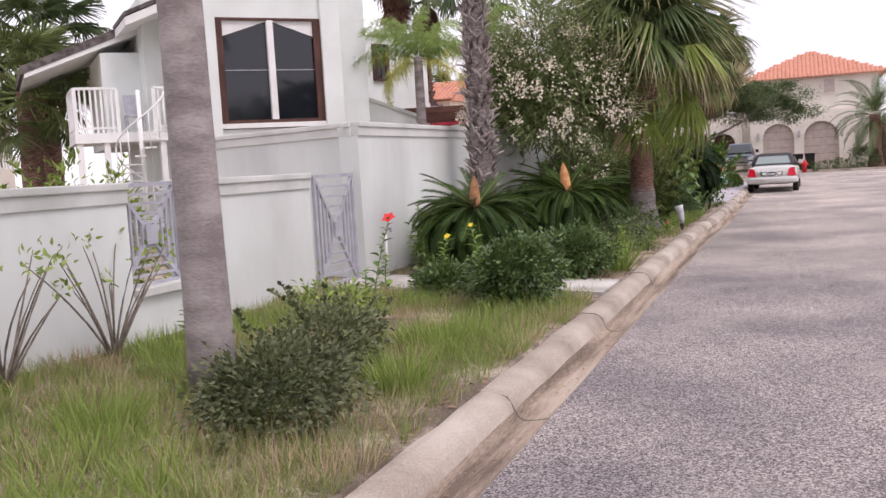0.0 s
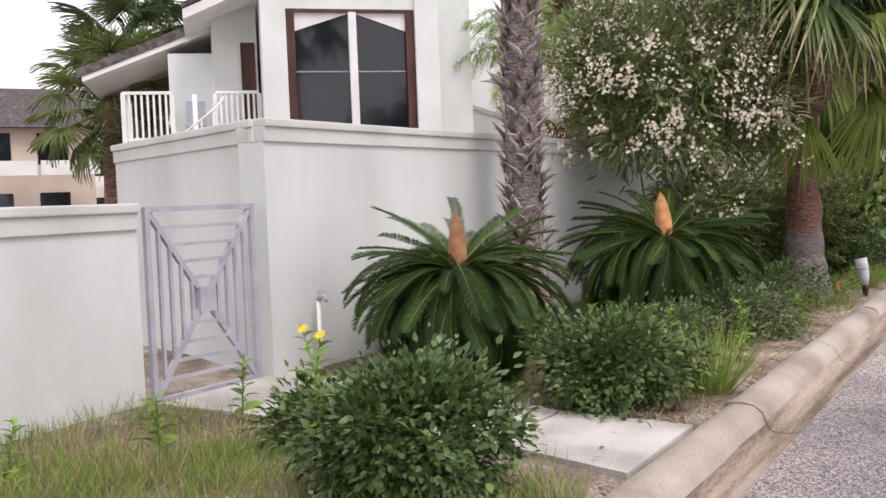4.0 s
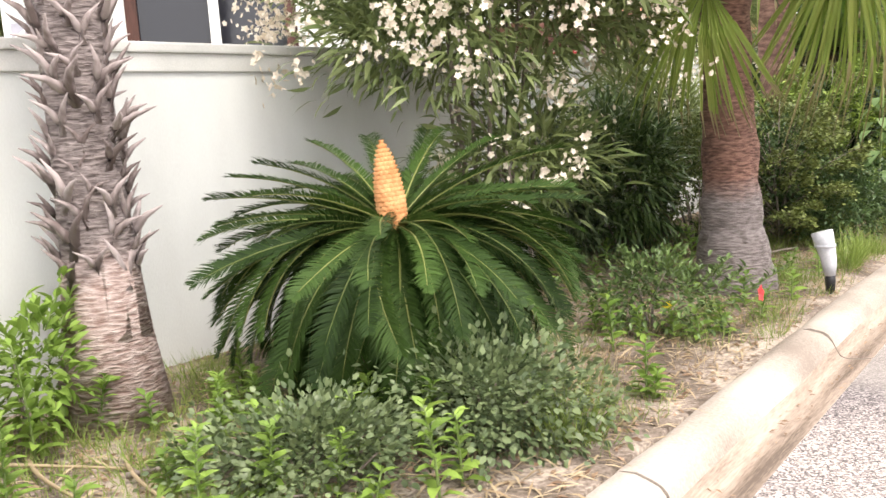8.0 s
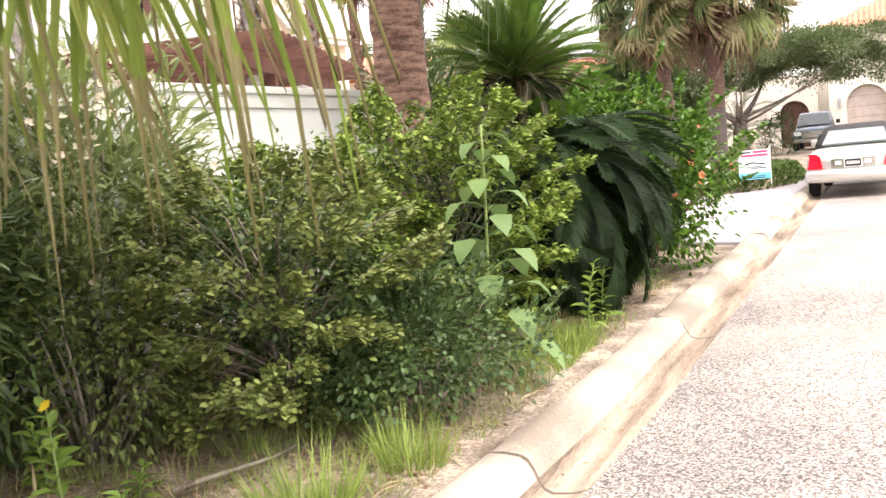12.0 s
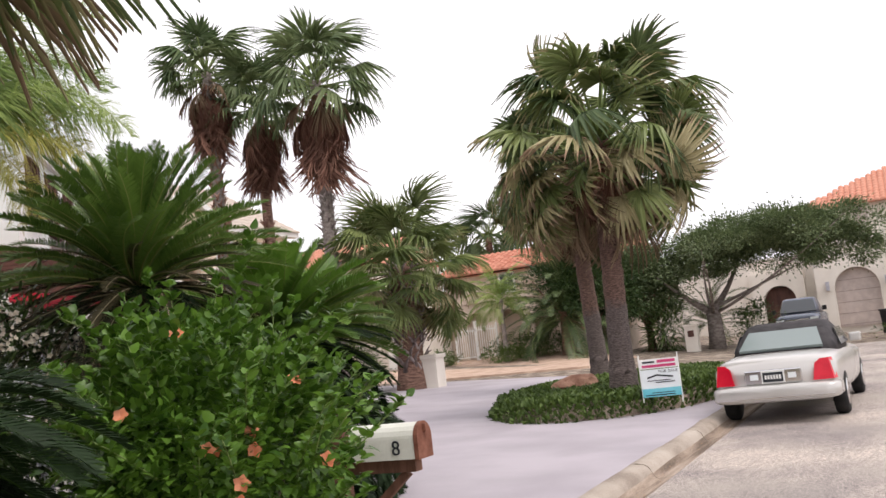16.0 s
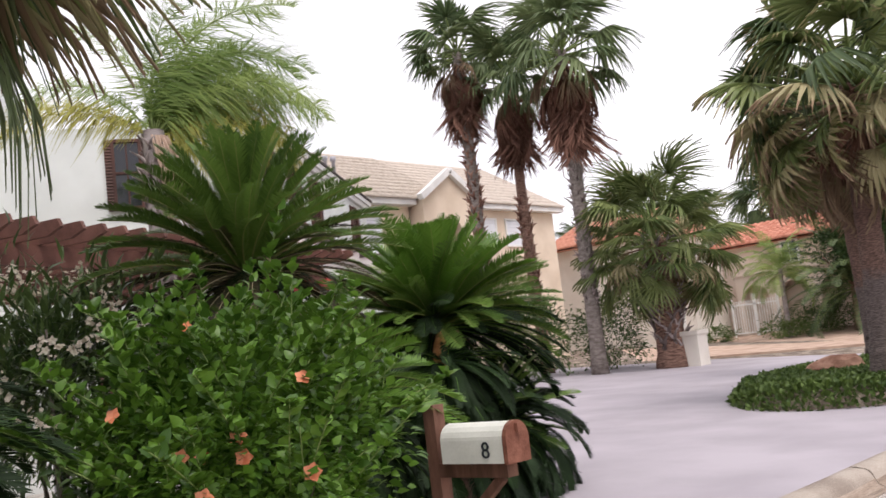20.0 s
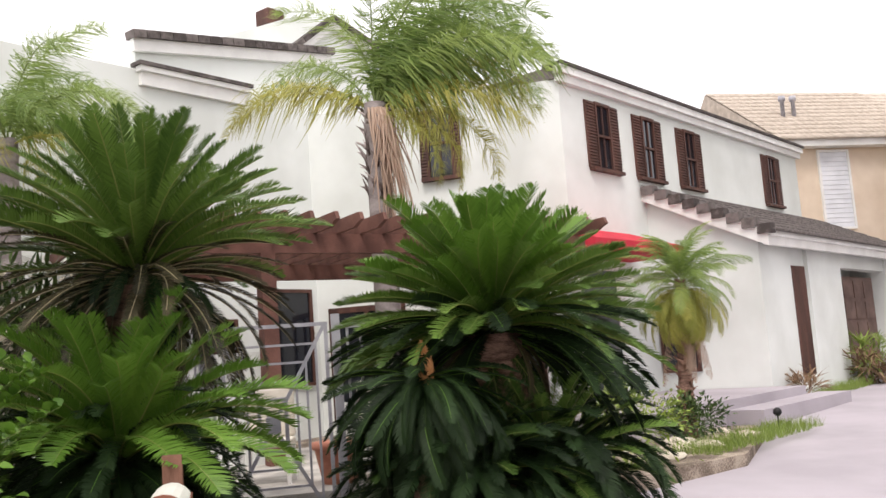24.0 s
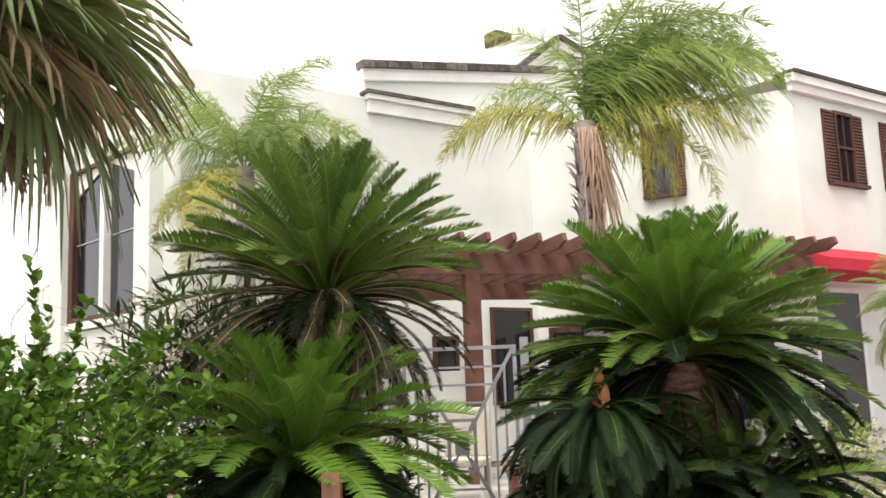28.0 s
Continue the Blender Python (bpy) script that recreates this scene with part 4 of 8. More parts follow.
def palm(label, loc, h, radius, crown, seed, bark, lean=(0, 0), bend=(0, 0), foot=None, boots=None, name="palm_tree", fronds_size=1.0, group="", rings=0, flare=0.25, roll=0.3):
    """A fan or feather palm: ringed trunk with flared foot, old leaf bases, and fronds of their own.
    crown: rows of (meshes, count, lowest and highest elevation, size). boots: (mesh, from, to, count)."""
    rng = np.random.default_rng(seed)
    t = thing(name, pose(*loc), label, "palm", group)
    n = 40 if rings else 20
    L = trunk_line(h, lean, bend, n)
    z = np.linspace(0, 1, n)
    rad = radius * (1 - 0.22 * z + flare * np.exp(-z * h / 0.35))
    if rings:
        rad = rad * (1 + rings * np.sin(z * h * 2 * np.pi / 0.11) + rings * rng.normal(size=n))
    L0 = L.copy()
    L0[0, 2] -= 0.1
    if foot:
        k = np.searchsorted(L[:, 2], foot[0])
        put("trunk", tri_mesh("trunk", *tube(L0[max(k - 1, 0):], rad[max(k - 1, 0):], 18, 0.035, seed)), bark, t)
        put("root_base", tri_mesh("root_base", *tube(L0[: k + 1], rad[: k + 1] * 1.02, 18, 0.03, seed + 1)), foot[1], t)
    else:
        put("trunk", tri_mesh("trunk", *tube(L0, rad, 18, 0.03 if bark is not TRUNK_SMOOTH else 0.008, seed)), bark, t)
    if boots:
        bmesh_, b0, b1, count = boots
        for i in range(count):
            f = b0 + (b1 - b0) * (i + 0.5) / count
            c = np.array([np.interp(f, L[:, 2], L[:, q]) for q in range(3)])
            r = np.interp(f, L[:, 2], rad)
            az = i * 2.39996 + rng.normal() * 0.1
            s = (radius / 0.2) * (1 + 0.2 * rng.normal())
            m = Matrix.Translation(Vector(c)) @ Matrix.Rotation(az, 4, "Z") @ Matrix.Translation((r * 0.9, 0, 0)) @ Matrix.Rotation(radians(6 + 9 * rng.normal()), 4, "Y") @ Matrix.Rotation(radians(16 * rng.normal()), 4, "X") @ Matrix.Diagonal((s, s, s, 1))
            put("leaf_base", bmesh_, None, t, m)
    top = L[-1]
    g = rng.random() * 6.28
    for meshes, count, lo, hi, sz in crown:
        for i in range(count):
            f = (i + rng.random() * 0.8) / count
            el = radians(lo + (hi - lo) * f)
            k = meshes[int(rng.integers(0, len(meshes)))]
            frond_at(k, t, top + np.array([0, 0, -0.35 + 0.4 * (el + 1.2) / 2.6]) * min(1.0, sz), g + i * 2.39996 + rng.normal() * 0.2, el, rng.normal() * roll,
                     sz * fronds_size * (1 + 0.1 * rng.normal()), out=radius * 0.6)
    return t


# ---- feather palms ----
QUEEN_ROWS = [(0.1, 1.5, 0.04), (0.15, 1.95, -0.06), (0.1, 1.2, 0.08), (0.2, 2.3, 0.05)]
QUEEN_M = [two_part("queen_frond", *plume(201 + i, 2.9, 170, 0.62, r, c, 0.0072, sw), QUEEN, GREEN_STEM) for i, (r, c, sw) in enumerate(QUEEN_ROWS)]
QUEEN_OLD_M = [two_part("queen_frond", *plume(211 + i, 2.7, 130, 0.55, 0.1, c, 0.0075), QUEEN_OLD, QUEEN_OLD) for i, c in enumerate((1.9, 1.4))]
QUEEN_DEAD_M = [two_part("dead_frond", *feather(221, 2.3, 50, 0.35, 0.0, 0.3, 0.0, 0.009, 1.0, 1.2), STRAND, STRAND)]
PYGMY_M = [two_part("pygmy_frond", *feather(231 + i, 1.1, 44, 0.26, 0.15, c, 0.2, 0.008, 0.7, 0.8), QUEEN, GREEN_STEM) for i, c in enumerate((1.2, 1.8))]
PYGMY_OLD_M = [two_part("pygmy_frond", *feather(241, 1.0, 40, 0.25, 0.0, 1.6, 0.1, 0.008, 0.8, 0.8), QUEEN_OLD, QUEEN_OLD)]
DATE_M = [two_part("date_frond", *feather(251 + i, 2.2, 60, 0.35, 0.15, c, 0.4, 0.012, 0.3, 0.9), FAN_DARK, GREEN_STEM) for i, c in enumerate((1.1, 1.6))]


def tree(label, loc, h, crown, seed, bark, leafm, leaf=0.12, n=9000, limbs=7, trunk_r=0.22, fork=1.8, name="tree", k=160, size=0.3, shape=None, low=-0.7):
    """A broad-leaved tree: forking trunk, limbs to the crown's clumps, many small leaves with gaps. crown: centre and half sizes."""
    rng = np.random.default_rng(seed)
    t = thing(name, pose(*loc), label, "tree")
    c, r = np.array(crown[0], float), np.array(crown[1], float)
    P, D, C = clumps(rng, n, c, r, k, size, low, 0.25, 0.55)
    put("trunk", tri_mesh("trunk", *tube([(0, 0, -0.1), (0.03, 0, fork * 0.5), (0.0, 0.0, fork)], [trunk_r * 1.3, trunk_r, trunk_r * 0.95], 12, 0.04, seed)), bark, t)
    for i, q in enumerate(C[rng.permutation(k)[: limbs * 3]]):
        a = np.array([0, 0, fork * (0.8 + 0.2 * rng.random())])
        mid = a + (q - a) * np.array([0.55, 0.55, 0.35]) + rng.normal(size=3) * 0.15
        s = np.linspace(0, 1, 8)[:, None]
        rr = trunk_r * (0.55 if i < limbs else 0.25)
        put("limb", tri_mesh("limb", *tube((1 - s) ** 2 * a + 2 * s * (1 - s) * mid + s**2 * q, np.linspace(rr, rr * 0.15, 8), 7)), bark, t)
    tagged(put("crown", leaf_mesh("crown", rng, P, D, shape or leaf_shape(0.5), leaf), leafm, t), kind="stuff")
    return t

# ---- ground, road, kerb ----


def bend(y):
    """How far the kerb line swings towards the street past the palms."""
    f = min(1.0, max(0.0, (y - 16.5) / 5.0))
    return 0.115 * f * f * (3 - 2 * f)


def drive_z(x):
    return 0.12 + 0.028 * (-1.7 - x)


def ground_z(x, y):
    if x > -1.72:
        return -0.08
    far = min(1.0, max(0.0, (y - 26.4) / 0.8))
    near = 0.13 + 0.035 * min(3.2, -1.7 - x) + 0.025 * noise.noise(Vector((x * 0.9, y * 0.9, 0)))
    if x < -9 and y < 26:
        near = 0.3
    rise = 0.02 * max(0.0, min(y, 70) - 46) * min(1.0, max(0.0, (-5 - x) / 6))
    return near * (1 - far) + (max(drive_z(max(x, -30)) - 0.06, 0) + rise) * far


def axis(*runs):
    out = []
    for a, b, n in runs:
        out += list(np.linspace(a, b, n, endpoint=False))
    return out + [runs[-1][1]]


GX = axis((-2600, -200, 5), (-200, -40, 8), (-40, -9, 20), (-9, -1.74, 30), (-1.74, -1.70, 1), (-1.70, 30, 6), (30, 200, 5), (200, 2600, 4))
GY = axis((-2600, -200, 4), (-200, -10, 6), (-10, 28, 120), (28, 70, 30), (70, 300, 8), (300, 2600, 5))
gv = [(x + bend(y) * max(0.0, 1 - max(0.0, -1.7 - x) / 2.5) * (x < -1.69), y, ground_z(x, y)) for y in GY for x in GX]
gw = len(GX)
gf = []
for j in range(len(GY) - 1):
    for i in range(gw - 1):
        a = j * gw + i
        gf += [(a, a + 1, a + gw + 1), (a, a + gw + 1, a + gw)]
ground = structure(put("ground", tri_mesh("ground", gv, gf), SOIL), "dry sandy soil of the verge, with litter and grass")

bm = bmesh.new()
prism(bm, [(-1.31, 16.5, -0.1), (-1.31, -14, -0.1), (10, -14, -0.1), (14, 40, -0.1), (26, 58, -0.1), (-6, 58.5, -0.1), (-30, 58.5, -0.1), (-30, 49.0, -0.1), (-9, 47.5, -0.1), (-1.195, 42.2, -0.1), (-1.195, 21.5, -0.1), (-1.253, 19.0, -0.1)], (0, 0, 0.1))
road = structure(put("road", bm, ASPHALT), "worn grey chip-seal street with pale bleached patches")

DRIVE_OUT = [(-1.605, 26.95), (-1.605, 43.0), (-6, 47.2), (-14, 49.5), (-22.5, 51.0), (-22, 46.5), (-15.2, 38.64), (-12.25, 35.45), (-9.47, 32.67), (-6.53, 30.54), (-4.89, 29.15), (-3.67, 27.76), (-2.9, 27.2)]
bm = bmesh.new()
prism(bm, [(x, y, drive_z(x) - 0.12) for x, y in DRIVE_OUT], (0, 0, 0.12))
structure(put("driveway", bm, DRIVE), "smooth mauve-grey painted concrete driveway")

kerb = structure(new("kerb"), "weathered sandy concrete kerb and gutter beside the street")

PROFILE = [(-1.30, -0.05), (-1.30, 0.004), (-1.37, -0.008), (-1.44, -0.012), (-1.475, 0.004), (-1.50, 0.045), (-1.517, 0.088), (-1.54, 0.118), (-1.575, 0.138), (-1.64, 0.149),
           (-1.70, 0.151), (-1.72, 0.135), (-1.72, -0.1)]


def kerb_piece(y0, y1, seed, low=1.0):
    rng = np.random.default_rng(seed)
    bm = bmesh.new()
    n = 7
    rows = []
    for i in range(n):
        y = y0 + 0.012 + (y1 - y0 - 0.024) * i / (n - 1)
        rows.append([bm.verts.new((x + bend(y) + 0.006 * rng.normal() * (0.12 < z), y, z * (low if z > 0.03 else 1) + 0.005 * rng.normal() * (z > 0.03))) for x, z in PROFILE])
    for i in range(n - 1):
        for k in range(len(PROFILE) - 1):
            f = bm.faces.new((rows[i][k], rows[i][k + 1], rows[i + 1][k + 1], rows[i + 1][k]))
            f.material_index = 1 if k in (1, 2, 3, 4) else 0
            f.smooth = 0 < k < len(PROFILE) - 3
    for end in (rows[0], rows[-1][::-1]):
        bm.faces.new([bm.verts.new(v.co) for v in end])
    me = to_mesh("kerb_stone", bm)
    me.materials.append(KERB), me.materials.append(GUTTER)
    return me


KJ = [-14, -11.2, -8.4, -5.6, -2.8, 0.0, 2.65, 5.47, 8.3, 11.15, 13.65, 16.16, 19.3, 22.3, 25.0, 27.6, 30.3, 33.0, 35.8, 39.0, 42.0]
for i in range(len(KJ) - 1):
    put("kerb_stone", kerb_piece(KJ[i], KJ[i + 1], i, 1.0 if KJ[i] < 25 else 0.95), None, kerb)
far_kerb = structure(new("kerb_far"), "pale concrete kerb along the far side of the street")
for i in range(9):
    put("kerb_stone", boxes((-30 + i * 3.2, -30 + i * 3.2 + 3.18, 58.3, 58.6, -0.1, 0.15)), KERB, far_kerb)
for i in range(7):
    put("kerb_stone", boxes((1.5 + i * 3.2, 1.5 + i * 3.2 + 3.18, 58.3, 58.6, -0.1, 0.13)), KERB, far_kerb)

# the concrete path from the gate to the kerb
path = structure(new("pavement"), "broken pale concrete path from the gate to the kerb")
for (a, b, c, d) in (((-4.75, 9.37), (-3.45, 9.52), (-3.4, 10.52), (-4.75, 10.57)), ((-3.43, 9.52), (-2.55, 9.62), (-2.5, 10.42), (-3.38, 10.52)), ((-2.52, 9.62), (-1.73, 9.47), (-1.73, 10.47), (-2.48, 10.42))):
    bm = bmesh.new()
    prism(bm, [(*q, 0.062 + 0.03 * (-1.73 - q[0])) for q in (a, b, c, d)], (0, 0, 0.10))
    put("paving_slab", bm, SLAB, path)

# ---- garden walls ----


def coped_wall(name, a, b, z0, z1, thick, label, openings=(), deep=0.04):
    """A stucco wall from a to b, front face on the line, with a stepped coping. openings: (from, to, bottom, top) along it."""
    a, b = Vector((*a, 0)), Vector((*b, 0))
    d = b - a
    L = d.length
    w = structure(new(name), label)
    w.matrix_basis = Matrix.Translation(a) @ Matrix.Rotation(math.atan2(d.y, d.x), 4, "Z")
    cuts = sorted({0, L, *[v for o in openings for v in o[:2]]})
    bm = bmesh.new()
    for s, e in zip(cuts, cuts[1:]):
        hole = [o for o in openings if o[0] <= s and e <= o[1]]
        if hole:
            box(bm, s, e, 0, thick, z0, hole[0][2])
            if hole[0][3] < z1:
                box(bm, s, e, 0, thick, hole[0][3], z1)
        else:
            box(bm, s, e, 0, thick, z0, z1)
    put("wall_face", bm, STUCCO_OLD, w)
    solid = [(s, e) for s, e in zip(cuts, cuts[1:]) if not any(o[0] <= s and e <= o[1] and o[3] >= z1 for o in openings)]
    for s, e in solid:
        bm = bmesh.new()
        box(bm, s - 0.002, e + 0.002, -deep, thick + deep, z1 - 0.005, z1 + 0.055, 0.012)
        box(bm, s - 0.002, e + 0.002, -deep * 0.5, thick + deep * 0.5, z1 - 0.11, z1 - 0.004, 0.008)
        put("coping", bm, COPING, w)
    return w


LOW_A, LOW_B = (-4.95, -5.68), (-4.82, 9.32)
coped_wall("wall_low", LOW_A, LOW_B, 0.0, 1.45, 0.25, "low white stucco garden wall with a moulded coping", openings=((12.05, 12.85, 0.60, 1.6),))
coped_wall("wall_side", (-7.4, 11.27), (-4.79, 10.365), 0.0, 2.02, 0.25, "tall white stucco wall turning back from the gate")
coped_wall("wall_high", (-4.70, 10.36), (-4.28, 23.4), 0.0, 2.02, 0.25, "tall pale stucco garden wall with a moulded coping")


def lattice_gate(name, m, w, h, label):
    """A welded grey gate: a frame, a diagonal cross, nested bars between the diagonals."""
    g = thing(name, m, label, "gate")
    t = 0.035
    put("gate_frame", boxes((0, t, -t / 2, t / 2, 0, h), (w - t, w, -t / 2, t / 2, 0, h), (t, w - t, -t / 2, t / 2, 0, t), (t, w - t, -t / 2, t / 2, h - t, h)), GREYMETAL, g)
    c = (w / 2, 0, h / 2)
    for x, z in ((t, t), (w - t, t), (t, h - t), (w - t, h - t)):
        k = 0.13
        put("diagonal", bars(t * 0.9, t, ((x, 0.004, z), (x + (c[0] - x) * (1 - k), 0.004, z + (c[2] - z) * (1 - k)))), GREYMETAL, g)
    q = 0.07
    put("boss", boxes((c[0] - q, c[0] + q, -0.03, 0.03, c[2] - q * 1.2, c[2] + q * 1.2)), GREYMETAL, g)
    for f in (0.2, 0.38, 0.56, 0.74):
        x0, x1, z0, z1 = w / 2 * f, w - w / 2 * f, h / 2 * f, h - h / 2 * f
        for b in ((x0, x0 + 0.022, z0, z1), (x1 - 0.022, x1, z0, z1), (x0, x1, z0, z0 + 0.022), (x0, x1, z1 - 0.022, z1)):
            put("bar", boxes((b[0], b[1], -0.011, 0.011, b[2], b[3])), GREYMETAL, g)
    return g


def wall_pose(a, b, s, z, out=0.0):
    d = Vector((b[0] - a[0], b[1] - a[1], 0)).normalized()
    p = Vector((*a, 0)) + d * s + Vector((d.y, -d.x, 0)) * out
    return Matrix.Translation((p.x, p.y, z)) @ Matrix.Rotation(math.atan2(d.y, d.x), 4, "Z")


lattice_gate("garden_gate", wall_pose((-4.82, 9.34), (-4.80, 10.32), 0.02, 0.24, 0.02), 0.94, 1.24, "grey welded metal garden gate with a diagonal cross, closed")
lattice_gate("wall_grille", wall_pose(LOW_A, LOW_B, 12.06, 0.64, -0.12), 0.78, 0.86, "grey metal grille with a diagonal cross in the garden wall")
sill = boxes((-0.03, 0.73, -0.05, 0.28, -0.03, 0.03))
structure(put("trim", sill, COPING, None, wall_pose(LOW_A, LOW_B, 12.09, 0.62, 0.0)), "pale sill under the grille")

# ---- house pieces ----


def shuttered_window(parent, x, y, z, w=0.62, h=1.45, shutter=0.36):
    """A sash window with louvred brown shutters; the wall faces -y."""
    win = new("window")
    win.parent = parent
    win.matrix_basis = Matrix.Translation((x, y, z))
    put("frame", boxes((-w / 2, -w / 2 + 0.06, -0.07, 0.02, 0, h), (w / 2 - 0.06, w / 2, -0.07, 0.02, 0, h), (-w / 2 + 0.06, w / 2 - 0.06, -0.07, 0.02, h - 0.07, h),
                       (-w / 2 + 0.06, w / 2 - 0.06, -0.06, 0.02, h * 0.48, h * 0.48 + 0.05), (-0.015, 0.015, -0.05, 0.02, 0.06, h - 0.07)), BROWN, win)
    put("sill", boxes((-w / 2 - shutter * 0.9, w / 2 + shutter * 0.9, -0.13, 0.02, -0.07, 0.0)), BROWN, win)
    put("pane", boxes((-w / 2 + 0.06, w / 2 - 0.06, -0.02, 0.02, 0.02, h - 0.07)), GLASS, win)
    for s in (-1, 1):
        x0 = s * (w / 2 + shutter / 2)
        bm = louvre(x0 - shutter / 2, x0 + shutter / 2, 0.0, h, -0.06, 0.0, 22)
        put("shutter", bm, BROWN, win)
    return win




def tile_roof(parent, o, along, up, n_along, n_up, tile, material, name="roof_tile", curved=True, hip=0.0):
    """Rows of tiles from the corner o; along and up are the edges of the slope."""
    o, along, up = Vector(o), Vector(along), Vector(up)
    a, u = along / n_along, up / n_up
    nrm = a.cross(u).normalized()
    if nrm.z < 0:
        nrm = -nrm
    V, F = [], []
    prof = [(0.0, 0.0), (0.2, 0.045), (0.5, 0.07), (0.8, 0.045), (1.0, 0.0)] if curved else [(0, 0.02), (0.06, 0.03), (0.94, 0.03), (1, 0.02)]
    k = tile
    for j in range(n_up):
        for i in range(n_along):
            if hip and abs((i + 0.5) / n_along - hip) > max(hip, 1 - hip) * (1 - j / n_up):
                continue
            p = o + a * i + u * j
            b = len(V)
            for f, hh in prof:
                V.append(p + a * f + nrm * (hh * k + 0.035 * k) - u * 0.12)
                V.append(p + a * f + u * 1.02 + nrm * hh * k)
                V.append(p + a * f - u * 0.12 - nrm * 0.01)
            for q in range(len(prof) - 1):
                c = b + q * 3
                F += [(c, c + 3, c + 4), (c, c + 4, c + 1), (c + 2, c + 5, c + 3), (c + 2, c + 3, c)]
    return tagged(put(name, tri_mesh(name, [tuple(v) for v in V], F), material, parent), kind="stuff")


# ---- the white house with the pergola ----
H2 = thing("house", WHITE_HOUSE @ Matrix.Translation((-15.5, 34.82, 0)) @ Matrix.Rotation(radians(127.5), 4, "Z"),
           "white stucco two-storey house with brown shutters and grey tiles", "house")
# local x runs along the front, -y faces the drive
bm = boxes((-2.0, 11.3, 0.0, 8.0, 0.2, 7.1))
put("wall", bm, STUCCO, H2)
bm = bmesh.new()
prism(bm, [(-2.0, 0.0, 0.2), (-4.3, 5.0, 0.2), (-4.3, 9.0, 0.2), (-1.9, 9.0, 0.2), (-1.9, 0.01, 0.2)], (0, 0, 6.9))
put("wall", bm, STUCCO, H2)
put("wall", boxes((-12.1, -4.25, 5.0, 8.5, 0.2, 7.35)), STUCCO, H2)
bm = bmesh.new()
prism(bm, [(-8.2, 5.4, 7.36), (-3.2, 5.4, 7.36), (-3.2, 5.4, 8.72), (-8.2, 5.4, 8.02)], (0, 3.1, 0))
put("wall", bm, STUCCO, H2)
each("fascia", WHITE, H2, (-2.12, 11.45, -0.12, 0.0, 7.02, 7.18), (-2.16, 11.5, -0.2, -0.001, 7.18, 7.34))
put("roof_edge", boxes((-2.16, 11.55, -0.24, 0.25, 7.34, 7.41)), TILE_GREY, H2)
put("roof", boxes((-2.1, 11.5, 0.0, 8.2, 7.1, 7.36)), TILE_GREY, H2)
each("fascia", WHITE, H2, (-8.4, -6.0, 4.9, 5.0, 7.05, 7.3), (-8.45, -5.95, 4.82, 5.0, 7.3, 7.4))
put("roof_edge", boxes((-8.5, -5.9, 4.78, 5.1, 7.4, 7.47)), TILE_GREY, H2)
put("fascia", bars(0.12, 0.25, ((-8.3, 5.33, 7.95), (-3.2, 5.33, 8.68))), WHITE, H2)
for i in range(18):
    x = -8.35 + i * 0.29
    put("ridge_tile", bars(0.3, 0.15, ((x, 5.33, 8.13 + i * 0.0415), (x + 0.272, 5.33, 8.17 + i * 0.0415))), TILE_GREY, H2)
bm = bmesh.new()
prism(bm, [(-3.6, 6.95, 7.37), (0.6, 6.95, 7.37), (0.6, 6.95, 9.7), (-1.56, 6.95, 10.32), (-3.6, 6.95, 8.75)], (0, 1.3, 0))
put("gable", bm, STUCCO, H2)
for a, b in (((-3.7, 6.88, 8.7), (-1.56, 6.88, 10.36)), ((-1.56, 6.88, 10.36), (0.7, 6.88, 9.72))):
    put("fascia", bars(0.12, 0.2, (a, b)), WHITE, H2)
    for i in range(8):
        p, q = Vector(a) + (Vector(b) - Vector(a)) * (i / 8), Vector(a) + (Vector(b) - Vector(a)) * ((i + 0.94) / 8)
        put("ridge_tile", bars(0.28, 0.13, (p + Vector((0, 0, 0.17)), q + Vector((0, 0, 0.17)))), TILE_GREY, H2)
bm = bmesh.new()
prism(bm, [(-5.5, 8.35, 7.5), (1.4, 8.35, 7.5), (1.4, 8.35, 10.4), (-0.1, 8.35, 11.02), (-0.75, 8.35, 11.15), (-1.4, 8.35, 11.1), (-3.9, 8.35, 9.95), (-5.5, 8.35, 9.0)], (0, 1.2, 0))
put("chimney", bm, STUCCO, H2)
put("chimney_cap", boxes((-2.2, -1.65, 8.6, 9.1, 10.8, 11.22)), BROWN, H2)
for x in (-0.42, 1.6, 3.75, 9.1):
    shuttered_window(H2, x, 0.0, 5.38)
# side window and ground-floor openings
side = new("end_wall")
side.parent = H2
side.matrix_basis = Matrix.Translation((-2.0, 0, 0)) @ Matrix.Rotation(math.atan2(5, -2.3) + math.pi, 4, "Z")
put("wall_base", boxes((-5.4, -0.1, -0.03, 0.0, 0.2, 0.9)), STUCCO, side)
shuttered_window(side, -2.55, -0.01, 5.38, 0.6, 1.45, 0.14)
for x in (-4.4, -1.55):
    slider = new("patio_door")
    slider.parent = side
    put("frame", boxes((x - 0.85, x + 0.85, -0.05, 0.02, 2.75, 2.87), (x - 0.85, x - 0.75, -0.05, 0.02, 0.5, 2.75), (x + 0.75, x + 0.85, -0.05, 0.02, 0.5, 2.75), (x - 0.05, x + 0.05, -0.045, 0.02, 0.5, 2.75)), BROWN, slider)
    put("pane", boxes((x - 0.75, x - 0.05, -0.02, 0.02, 0.5, 2.75)), GLASS, slider)
    put("pane", boxes((x + 0.05, x + 0.75, -0.02, 0.02, 0.5, 2.75)), GLASS, slider)
